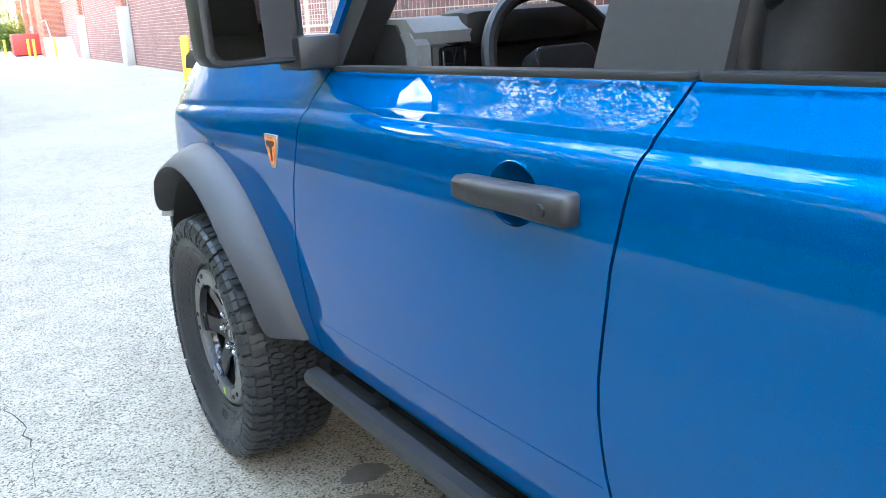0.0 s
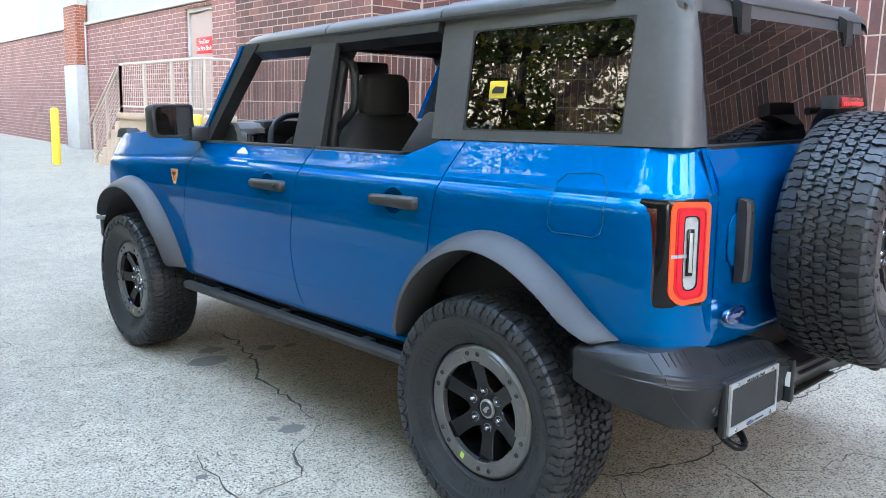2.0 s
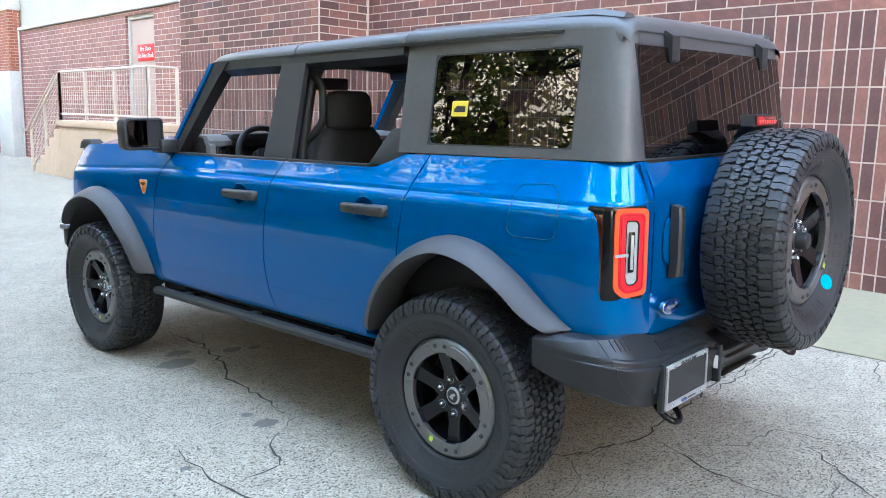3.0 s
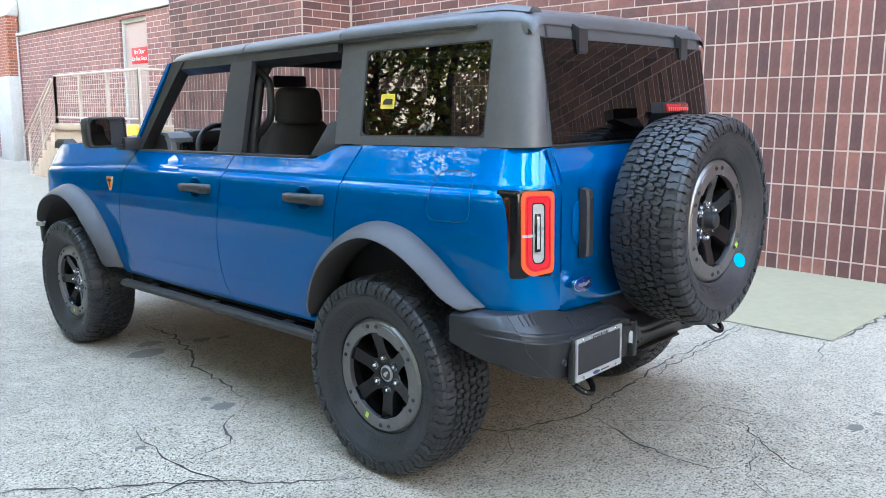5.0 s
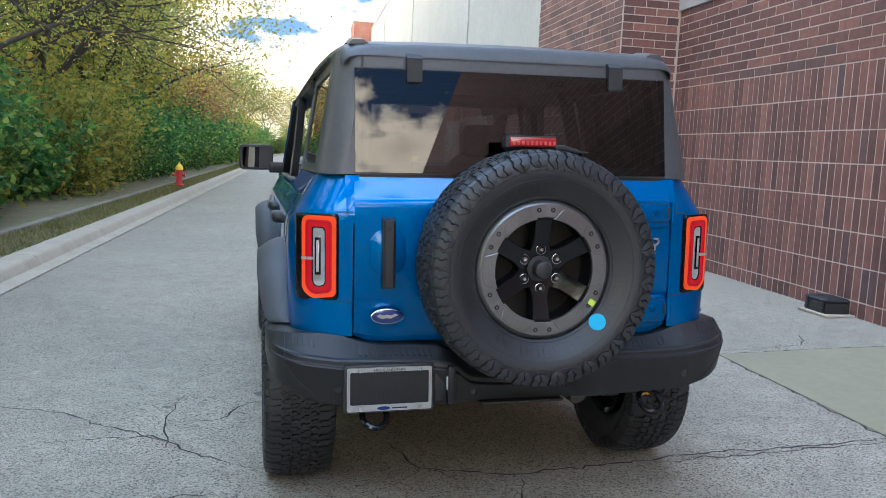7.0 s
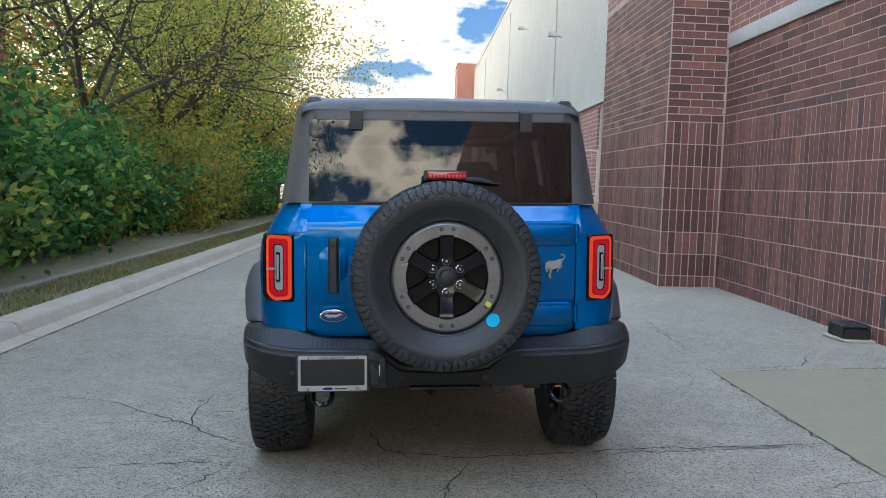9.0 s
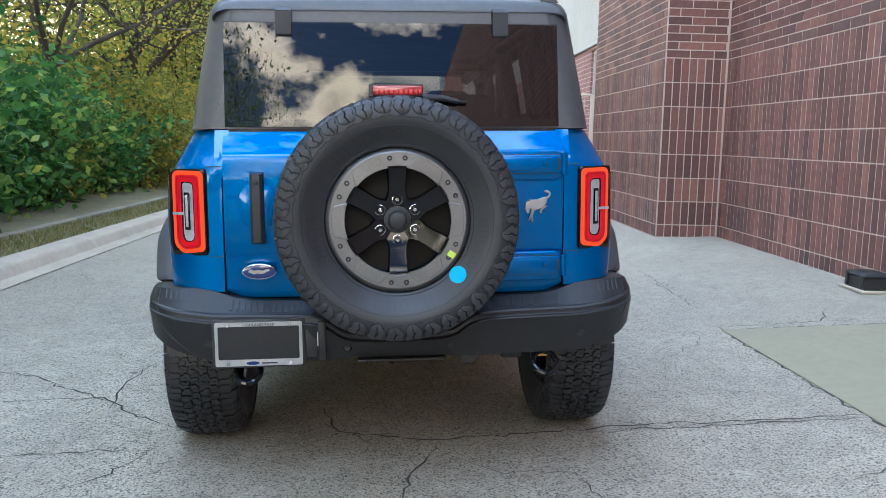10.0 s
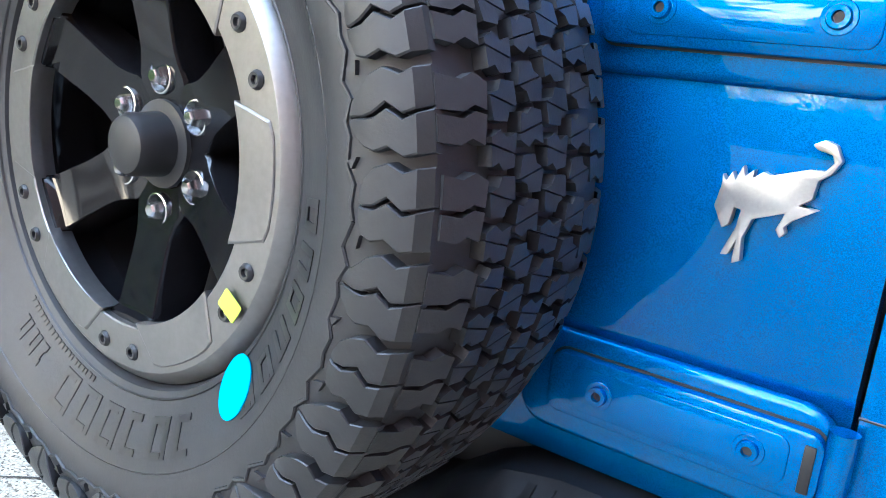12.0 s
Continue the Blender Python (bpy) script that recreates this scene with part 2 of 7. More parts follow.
RUBBERLETTER = surface("moulded rubber letters", (0.008, 0.008, 0.009), (0.013, 0.013, 0.014), 15, (0.36, 0.46))
RING = surface("dark grey alloy ring", (0.165, 0.164, 0.163), (0.216, 0.214, 0.213), 14, (0.32, 0.42), metal=0.85)
CHROME = surface("bright metal", (0.55, 0.55, 0.56), (0.72, 0.72, 0.73), 20, (0.14, 0.24), metal=1.0)
SATIN = surface("satin silver", (0.34, 0.33, 0.32), (0.45, 0.44, 0.42), 30, (0.30, 0.38), metal=0.7)
DARKMETAL = surface("dark underbody steel", (0.012, 0.012, 0.012), (0.03, 0.028, 0.026), 8, (0.5, 0.75), metal=0.3)
# Paler than a real underside, so that it throws light onto the ground below.
BOUNCEPAN = surface("pale bounce underbody", (0.20, 0.19, 0.175), (0.30, 0.285, 0.26), 5, (0.6, 0.8))
CLOTH = surface("dark grey seat cloth", (0.022, 0.023, 0.025), (0.044, 0.045, 0.048), 12, (0.75, 0.9), bump=0.5, bump_scale=500, bump_depth=0.001)
DASHGREY = surface("grey dashboard plastic", (0.14, 0.143, 0.148), (0.185, 0.188, 0.192), 10, (0.5, 0.65), bump=0.2, bump_scale=500, bump_depth=0.0006)
GLASS = tinted_glass("dark tinted glass", (0.55, 0.56, 0.57), 0.15, 0.062)
CLEARGLASS = tinted_glass("clear glass", (0.93, 0.96, 0.95), 0.92)
LAMPRED = glowing("lit red lens", (1.0, 0.008, 0.022), 0.15)
MARKERRED = glowing("bright red side marker", (1.0, 0.03, 0.03), 1.4)
LAMPDEEP = glowing("deep red lens ridge", (0.8, 0.004, 0.016), 0.07)
LAMPORANGE = glowing("lit amber outline", (1.0, 0.082, 0.008), 0.50)
LAMPDARK = surface("dark red lens", (0.030, 0.002, 0.002), (0.050, 0.003, 0.003), 12, (0.08, 0.12), coat=1.0)
BRAKERED = surface("red brake lens", (0.24, 0.014, 0.016), (0.32, 0.022, 0.022), 20, (0.12, 0.2), coat=1.0)
LAMPWHITE = surface("white lens", (0.25, 0.245, 0.24), (0.36, 0.355, 0.35), 60, (0.12, 0.2), coat=1.0)
REVERSE = glowing("lit white lens", (1.0, 0.95, 0.85), 0.14)
ORANGE = surface("orange enamel", (0.75, 0.22, 0.02), (0.85, 0.28, 0.03), 40, (0.25, 0.3))
OVAL = surface("dark blue enamel", (0.006, 0.018, 0.10), (0.010, 0.026, 0.14), 40, (0.1, 0.15), coat=1.0)
DOTBLUE = surface("bright blue sticker", (0.004, 0.27, 0.47), (0.006, 0.31, 0.53), 30, (0.35, 0.45))
LABELYELLOW = surface("yellow sticker", (0.58, 0.44, 0.02), (0.64, 0.50, 0.03), 30, (0.4, 0.5))
LIME = surface("lime sticker", (0.44, 0.60, 0.04), (0.50, 0.66, 0.05), 30, (0.4, 0.5))
WHITEPRINT = surface("white print", (0.75, 0.75, 0.74), (0.82, 0.82, 0.81), 30, (0.4, 0.5))
BLACKPRINT = surface("black print", (0.01, 0.01, 0.01), (0.015, 0.015, 0.015), 30, (0.4, 0.5))
PLATEMETAL = surface("silver plate frame", (0.36, 0.36, 0.36), (0.46, 0.46, 0.46), 30, (0.3, 0.4), metal=0.6)
GOLDEN = surface("yellow chromate bracket", (0.45, 0.27, 0.05), (0.6, 0.36, 0.07), 30, (0.35, 0.5), metal=0.4)

ASPHALT = chipped_asphalt("chipped asphalt")
CONCRETE = surface("broom-finished concrete", (0.200, 0.176, 0.108), (0.246, 0.218, 0.138), 1.6, (0.8, 0.92), bump=0.4, bump_scale=170, bump_depth=0.0015)
KERBSTONE = surface("weathered kerb concrete", (0.29, 0.246, 0.178), (0.41, 0.355, 0.268), 2.6, (0.82, 0.94), bump=0.6, bump_scale=90, bump_depth=0.003)
PALECONC = surface("pale pilaster concrete", (0.38, 0.37, 0.34), (0.49, 0.48, 0.44), 1.8, (0.75, 0.88), bump=0.5, bump_scale=80, bump_depth=0.003)
CREAM = surface("cream exterior render", (0.345, 0.336, 0.278), (0.43, 0.417, 0.352), 0.7, (0.8, 0.9), bump=0.4, bump_scale=60, bump_depth=0.003)
TANWALL = surface("tan painted concrete", (0.42, 0.31, 0.20), (0.50, 0.38, 0.26), 1.5, (0.7, 0.85), bump=0.3, bump_scale=90, bump_depth=0.002)
RAILPAINT = surface("beige railing paint", (0.50, 0.42, 0.34), (0.58, 0.50, 0.41), 5, (0.4, 0.55))
DOORPAINT = surface("beige door paint", (0.34, 0.26, 0.22), (0.40, 0.31, 0.26), 2, (0.45, 0.6))
SIGNRED = surface("red sign", (0.55, 0.02, 0.02), (0.62, 0.03, 0.03), 6, (0.4, 0.5))
MORTAR = surface("pinkish mortar", (0.34, 0.272, 0.222), (0.43, 0.355, 0.295), 6, (0.85, 0.95), bump=0.5, bump_scale=300, bump_depth=0.002)
BRICK = brick_paint("mottled clay brick", [(0.0, (0.070, 0.034, 0.031)), (0.25, (0.100, 0.045, 0.038)), (0.5, (0.125, 0.057, 0.047)), (0.8, (0.158, 0.070, 0.054)), (0.93, (0.20, 0.095, 0.070)), (1.0, (0.060, 0.040, 0.042))])
FARBRICK = far_brick("clay brickwork", 0.305, 0.1016, [(0.21, 0.103, 0.085), (0.27, 0.137, 0.110)], (0.50, 0.43, 0.38))
FARSOLDIER = far_brick("upright clay brickwork", 0.1016, 0.305, [(0.13, 0.055, 0.044), (0.19, 0.08, 0.060)], (0.46, 0.39, 0.34))
REDBRICK = far_brick("red brickwork", 0.22, 0.075, [(0.23, 0.072, 0.036), (0.30, 0.10, 0.05)], (0.40, 0.30, 0.24))
YELLOW = surface("yellow bollard paint", (0.78, 0.55, 0.02), (0.86, 0.64, 0.03), 3, (0.45, 0.6))
HYDRANTRED = surface("red hydrant paint", (0.50, 0.03, 0.03), (0.60, 0.05, 0.04), 6, (0.4, 0.55))
SOIL = surface("leaf-strewn soil", (0.12, 0.105, 0.055), (0.22, 0.19, 0.10), 2.2, (0.9, 1.0), bump=0.8, bump_scale=40, bump_depth=0.02)
BARK = surface("grey-brown bark", (0.045, 0.036, 0.028), (0.10, 0.082, 0.065), 5, (0.85, 0.95), bump=0.8, bump_scale=45, bump_depth=0.01)
CRACK = surface("dark crack filling", (0.030, 0.027, 0.022), (0.060, 0.053, 0.042), 12, (0.9, 1.0), bump=0.4, bump_scale=200, bump_depth=0.002)
STAIN = surface("dark damp stain", (0.075, 0.066, 0.054), (0.15, 0.135, 0.112), 30, (0.7, 0.85), bump=0.6, bump_scale=220, bump_depth=0.003)
GREEN1 = leaf_paint("deep green leaves", [(0, (0.036, 0.105, 0.028)), (0.5, (0.093, 0.231, 0.048)), (0.85, (0.197, 0.372, 0.071)), (1, (0.464, 0.520, 0.088))])
GREEN2 = leaf_paint("mid green leaves", [(0, (0.057, 0.116, 0.023)), (0.5, (0.131, 0.227, 0.039)), (0.85, (0.251, 0.329, 0.055)), (1, (0.502, 0.436, 0.060))])
OLIVE = leaf_paint("olive and yellow leaves", [(0, (0.138, 0.179, 0.036)), (0.4, (0.276, 0.308, 0.054)), (0.8, (0.445, 0.397, 0.060)), (1, (0.599, 0.438, 0.056))])
GOLD = leaf_paint("golden autumn leaves", [(0, (0.176, 0.152, 0.024)), (0.5, (0.400, 0.288, 0.032)), (1, (0.600, 0.416, 0.040))])
RUST = leaf_paint("rusty autumn leaves", [(0, (0.168, 0.070, 0.035)), (0.5, (0.308, 0.133, 0.056)), (1, (0.420, 0.238, 0.070))])
TREEOLIVE = leaf_paint("thin olive and yellow tree leaves", [(0, (0.176, 0.203, 0.043)), (0.4, (0.338, 0.358, 0.065)), (0.8, (0.527, 0.466, 0.076)), (1, (0.702, 0.527, 0.074))])
TREEGREEN = leaf_paint("green tree leaves", [(0, (0.078, 0.137, 0.029)), (0.5, (0.176, 0.280, 0.047)), (0.85, (0.305, 0.377, 0.062)), (1, (0.546, 0.468, 0.068))])
GRASS = leaf_paint("dry grass", [(0, (0.10, 0.12, 0.03)), (0.5, (0.20, 0.19, 0.055)), (1, (0.34, 0.28, 0.11))], 0.7)


# ---- mesh tools ----
def finish(bm, angle=32):
    bmesh.ops.recalc_face_normals(bm, faces=bm.faces[:])
    lim = radians(angle)
    for f in bm.faces:
        f.smooth = True
    for e in bm.edges:
        e.smooth = len(e.link_faces) != 2 or e.calc_face_angle(0.0) < lim


def part(name, bm, material, parent=None, label="", angle=32, m=None):
    """Links a bmesh as ONE mesh object under a thing or a part."""
    finish(bm, angle)
    me = bpy.data.meshes.new(name)
    bm.to_mesh(me)
    bm.free()
    me.materials.append(material)
    ob = new(name, me)
    if parent is not None:
        ob.parent = parent
    if m is not None:
        ob.matrix_basis = m
    if label:
        tagged(ob, label)
    return ob


def raw(name, verts, faces, material, parent=None, smooth=False):
    """Links plain lists of corners and faces as one mesh object."""
    me = bpy.data.meshes.new(name)
    me.from_pydata(verts, [], faces)
    me.materials.append(material)
    if smooth:
        me.shade_smooth()
    ob = new(name, me)
    if parent is not None:
        ob.parent = parent
    return ob


def thing(name, label, category, m=None, group="", kind=""):
    ob = new(name)
    ob.empty_display_size = 0.1
    if m is not None:
        ob.matrix_basis = m
    return tagged(ob, label, category, group, kind)


def box(x0, x1, y0, y1, z0, z1, bevel=0.0, seg=2, bm=None, m=None):
    one = bmesh.new()
    bmesh.ops.create_cube(one, size=1.0)
    for v in one.verts:
        v.co = Vector(((x0 + x1) / 2 + v.co.x * (x1 - x0), (y0 + y1) / 2 + v.co.y * (y1 - y0), (z0 + z1) / 2 + v.co.z * (z1 - z0)))
    if bevel:
        bmesh.ops.bevel(one, geom=one.edges[:] + one.verts[:], offset=bevel, segments=seg, affect="EDGES", profile=0.5)
    return joined(bm, one, m)


def joined(bm, one, m=None):
    if m is not None:
        bmesh.ops.transform(one, matrix=m, verts=one.verts)
    if bm is None:
        return one
    me = bpy.data.meshes.new("piece")
    one.to_mesh(me)
    one.free()
    bm.from_mesh(me)
    bpy.data.meshes.remove(me)
    return bm


def loft(rings, close=True, caps=True, bm=None, m=None):
    """Quads between rings of equally many points."""
    one = bmesh.new()
    vs = [[one.verts.new(p) for p in ring] for ring in rings]
    n = len(rings[0])
    for a, b in zip(vs, vs[1:]):
        for i in range(n if close else n - 1):
            j = (i + 1) % n
            one.faces.new((a[i], a[j], b[j], b[i]))
    if close and caps:
        one.faces.new(vs[0])
        one.faces.new(vs[-1])
    return joined(bm, one, m)


def tube(points, radii, n=10, bm=None, m=None):
    """A round bar along points, with a radius at each."""
    pts = [Vector(p) for p in points]
    if not hasattr(radii, "__len__"):
        radii = [radii] * len(pts)
    rings, side = [], None
    for i, p in enumerate(pts):
        d = (pts[min(i + 1, len(pts) - 1)] - pts[max(i - 1, 0)]).normalized()
        if side is None:
            side = d.orthogonal().normalized()
        else:
            side = (side - d * side.dot(d)).normalized()
        up = d.cross(side)
        rings.append([p + radii[i] * (math.cos(a) * side + math.sin(a) * up) for a in (2 * math.pi * k / n for k in range(n))])
    return loft(rings, bm=bm, m=m)


def lathe(profile, n=48, bm=None, m=None, closed=False):
    """Turns (radius, along) pairs round the x axis."""
    rings = [[(x, r * math.cos(a), r * math.sin(a)) for r, x in profile] for a in (2 * math.pi * k / n for k in range(n))]
    one = bmesh.new()
    vs = [[one.verts.new(p) for p in ring] for ring in rings]
    k = len(profile)
    for i in range(n):
        a, b = vs[i], vs[(i + 1) % n]
        for j in range(k if closed else k - 1):
            one.faces.new((a[j], a[(j + 1) % k], b[(j + 1) % k], b[j]))
    bmesh.ops.remove_doubles(one, verts=one.verts[:], dist=1e-5)
    return joined(bm, one, m)


def slab(poly, low, high, bevel=0.0, axis="z", bm=None, m=None, seg=2):
    """A flat outline, given as pairs, raised from low to high along an axis."""
    put = {"z": lambda a, b, h: (a, b, h), "y": lambda a, b, h: (a, h, b), "x": lambda a, b, h: (h, a, b)}[axis]
    one = bmesh.new()
    lo = [one.verts.new(put(a, b, low)) for a, b in poly]
    hi = [one.verts.new(put(a, b, high)) for a, b in poly]
    one.faces.new(lo)
    one.faces.new(hi)
    for i in range(len(poly)):
        j = (i + 1) % len(poly)
        one.faces.new((lo[i], lo[j], hi[j], hi[i]))
    bmesh.ops.recalc_face_normals(one, faces=one.faces[:])
    if bevel:
        bmesh.ops.bevel(one, geom=one.edges[:], offset=bevel, segments=seg, affect="EDGES", profile=0.5)
    return joined(bm, one, m)


def lettering(text, size, material, parent, m, depth=0.001, align="CENTER"):
    cu = bpy.data.curves.new("lettering", "FONT")
    cu.body, cu.size, cu.extrude, cu.align_x, cu.align_y = text, size, depth, align, "CENTER"
    tmp = bpy.data.objects.new("lettering", cu)
    me = bpy.data.meshes.new_from_object(tmp)
    bpy.data.objects.remove(tmp)
    me.materials.append(material)
    ob = new("lettering", me)
    ob.parent, ob.matrix_basis = parent, m
    return ob


def ellipse(cx, cz, a, b, n=28):
    return [(cx + a * math.cos(2 * math.pi * k / n), cz + b * math.sin(2 * math.pi * k / n)) for k in range(n)]


def rounded(x0, x1, z0, z1, r, n=5):
    out = []
    for cx, cz, a0 in ((x1 - r, z1 - r, 0), (x0 + r, z1 - r, 90), (x0 + r, z0 + r, 180), (x1 - r, z0 + r, 270)):
        out += [(cx + r * math.cos(radians(a0 + 90 * k / n)), cz + r * math.sin(radians(a0 + 90 * k / n))) for k in range(n + 1)]
    return out


# ---- the ground ----
def ground_z(x, y):
    """The height of the paved ground: it falls to the kerb, with a slight dip ahead of the car."""
    xs = max(-6.0, min(6.0, x))
    near = max(0.0, min(1.0, (3.2 - abs(x)) / 1.4))
    return 0.02764 * xs + 0.006 * max(0.0, xs - 1.5) - 0.01398 * y * math.exp(-(y / 6.0) ** 6) * near


def spread(lo, hi, fine_lo, fine_hi, step, grow=1.35):
    out, s, v = [], step, fine_lo
    while v < fine_hi:
        out.append(v)
        v += step
    v = fine_hi
    while v < hi:
        out.append(v)
        s *= grow
        v += s
    out.append(hi)
    s, v = step * grow, fine_lo - step * grow
    while v > lo:
        out.insert(0, v)
        s *= grow
        v -= s
    out.insert(0, lo)
    return out


gx, gy = spread(-400, 400, -4.2, 6, 0.2), spread(-400, 600, -8, 12, 0.25)
ground = raw("ground", [(x, y, ground_z(x, y)) for y in gy for x in gx],
             [(j * len(gx) + i, j * len(gx) + i + 1, (j + 1) * len(gx) + i + 1, (j + 1) * len(gx) + i) for j in range(len(gy) - 1) for i in range(len(gx) - 1)], ASPHALT, smooth=True)
tagged(ground, "worn asphalt drive with pale chippings, cracks and stains", "road", kind="structure")


def on_ground(name, poly, lift, material, label, category):
    """A thin sheet that lies on the ground, filled from its middle."""
    cx, cy = sum(p[0] for p in poly) / len(poly), sum(p[1] for p in poly) / len(poly)
    v = [(cx, cy, ground_z(cx, cy) + lift)] + [(a, b, ground_z(a, b) + lift) for a, b in poly]
    ob = raw(name, v, [(0, i + 1, (i + 1) % len(poly) + 1) for i in range(len(poly))], material)
    return tagged(ob, label, category, kind="structure")


# concrete pad beside the wall, with a thin worn edge
pad = bmesh.new()
n_pad = 12
rows_pad = []
for j in range(n_pad + 1):
    y = -0.64 + (1.69 + 0.64) * j / n_pad
    rows_pad.append([pad.verts.new((x, y, ground_z(x, y) + 0.006)) for x in (2.2 + (4.05 - 2.2) * i / n_pad for i in range(n_pad + 1))])
for j in range(n_pad):
    for i in range(n_pad):
        pad.faces.new((rows_pad[j][i], rows_pad[j][i + 1], rows_pad[j + 1][i + 1], rows_pad[j + 1][i]))
edge = bmesh.ops.extrude_edge_only(pad, edges=[e for e in pad.edges if e.is_boundary])
for v in edge["geom"]:
    if isinstance(v, bmesh.types.BMVert):
        v.co.z -= 0.05
tagged(part("pavement", pad, CONCRETE), "smooth pale concrete pad between the drive and the brick wall", "pavement", kind="structure")


def crack(points, width, seed, material=CRACK):
    """A ragged dark crack along points."""
    rnd = random.Random(seed)
    path = []
    for (x0, y0), (x1, y1) in zip(points, points[1:]):
        k = max(2, int(math.hypot(x1 - x0, y1 - y0) / 0.05))
        path += [(x0 + (x1 - x0) * i / k + rnd.gauss(0, 0.011), y0 + (y1 - y0) * i / k + rnd.gauss(0, 0.011)) for i in range(k)]
    path.append(points[-1])
    v, f = [], []
    for i, (x, y) in enumerate(path):
        a, b = path[max(i - 1, 0)], path[min(i + 1, len(path) - 1)]
        d = math.hypot(b[0] - a[0], b[1] - a[1]) or 1
        w = width * rnd.uniform(0.25, 1.0) * (0.3 + 0.7 * min(1, min(i, len(path) - 1 - i) / 6))
        nx, ny = -(b[1] - a[1]) / d * w, (b[0] - a[0]) / d * w
        v += [(x + nx, y + ny, ground_z(x + nx, y + ny) + 0.0025), (x - nx, y - ny, ground_z(x - nx, y - ny) + 0.0025)]
        if i:
            f.append((2 * i - 2, 2 * i - 1, 2 * i + 1, 2 * i))
    ob = raw("crack", v, f, material)
    return tagged(ob, "dark ragged crack in the asphalt", "crack", kind="structure")


# ---- the building ----
WALL_X, BUMP_X, FOOT, SOLDIER_TOP, SM, RM = 4.05, 3.25, 0.136, 2.374, 0.301, 0.1016
BAND0, BAND1, BUMP_Y0, BUMP_Y1, TOP = 3.37, 3.57, 6.65, 10.5, 10.2


def piece_mesh(name, w, d, h):
    """A brick with slightly eased face edges, open at the back; its face lies in x = 0 and it runs along y."""
    e = 0.0035
    v = [(0, e, e), (0, w - e, e), (0, w - e, h - e), (0, e, h - e), (e, 0, 0), (e, w, 0), (e, w, h), (e, 0, h), (d, 0, 0), (d, w, 0), (d, w, h), (d, 0, h)]
    f = [(0, 3, 2, 1), (0, 1, 5, 4), (1, 2, 6, 5), (2, 3, 7, 6), (3, 0, 4, 7), (4, 5, 9, 8), (5, 6, 10, 9), (6, 7, 11, 10), (7, 4, 8, 11)]
    return v, f


def brickwork(wall, places, nearest, rnd):
    """places: (origin, turned, width, height). The pieces in `nearest` order become objects of their own, up to 300; the rest one mesh."""
    kinds, singles = {}, 0
    places.sort(key=nearest)
    v, f = [], []
    for (ox, oy, oz), turned, w, h in places:
        proud = rnd.uniform(-0.0018, 0.0018)
        pv, pf = piece_mesh("brick", w, 0.014, h)
        if singles < 300:
            key = (turned, round(w, 3), round(h, 3))
            if key not in kinds:
                me = bpy.data.meshes.new("brick")
                me.from_pydata([((p[1], p[0], p[2]) if turned else p) for p in pv], [], [fc[::-1] for fc in pf] if turned else pf)
                me.materials.append(BRICK)
                kinds[key] = me
            ob = new("brick", kinds[key])
            ob.parent = wall
            ob.location = (ox, oy + proud, oz) if turned else (ox + proud, oy, oz)
            singles += 1
        else:
            base = len(v)
            if turned:
                v += [(ox + p[1], oy + proud + p[0], oz + p[2]) for p in pv]
                f += [tuple(base + i for i in fc[::-1]) for fc in pf]
            else:
                v += [(ox + proud + p[0], oy + p[1], oz + p[2]) for p in pv]
                f += [tuple(base + i for i in fc) for fc in pf]
    if v:
        rest = raw("brick_courses", v, f, BRICK, wall)
        tagged(rest, kind="stuff")


def courses(x, y0, y1, z1, turned=False, upper=BAND0, joint=0.0115):
    """Upright bricks in stacked courses below, laid bricks in running bond above; along y, or along x when turned (then x is the y of the face)."""
    out = []
    k = 0
    length = y1 - y0
    z = SOLDIER_TOP
    while z > FOOT - 0.05:
        low = max(z - SM, FOOT - 0.03)
        i = 0
        while (i + 1) * RM <= length + 0.05:
            a, b = i * RM, min((i + 1) * RM, length)
            if b - a > 0.03:
                out.append(((x, y0 + a + joint / 2, low + joint / 2), False, b - a - joint, z - low - joint))
            i += 1
        z -= SM
    z, row = SOLDIER_TOP, 0
    while z + RM <= upper + 0.02:
        a = -0.1525 if row % 2 else 0.0
        while a < length:
            lo, hi = max(a, 0), min(a + 0.305, length)
            if hi - lo > 0.04:
                out.append(((x, y0 + lo + joint / 2, z + joint / 2), False, hi - lo - joint, RM - joint))
            a += 0.305
        z += RM
        row += 1
    if turned:
        out = [((oy, ox, oz), True, w, h) for (ox, oy, oz), _, w, h in out]
    return out


def wall_box(name, x0, x1, y0, y1, z0, z1, material, label, parent=None):
    ob = part(name, box(x0, x1, y0, y1, z0, z1), material, parent)
    if parent is None:
        tagged(ob, label, "wall", kind="structure")
    return ob


rnd_brick = random.Random(4)
NEAR_Y0 = -9.0
wall_east = wall_box("wall_east", WALL_X + 0.004, WALL_X + 0.5, NEAR_Y0, BUMP_Y0, -0.4, BAND0, MORTAR, "mottled brick wall, upright bricks below and laid courses above")
wall_bay = wall_box("wall_bay", BUMP_X + 0.003, WALL_X + 0.5, BUMP_Y0 + 0.003, BUMP_Y1, -0.4, 4.6, MORTAR, "projecting bay of mottled brick on the long building")

# the same wall runs on to the south
SOUTH_Y, PARAPET = -46.0, 8.3
wall_box("wall_south", WALL_X + 0.004, WALL_X + 0.5, SOUTH_Y, NEAR_Y0 - 0.004, -0.4, BAND0, FARSOLDIER, "long upright brickwork of the wall behind the viewpoint")

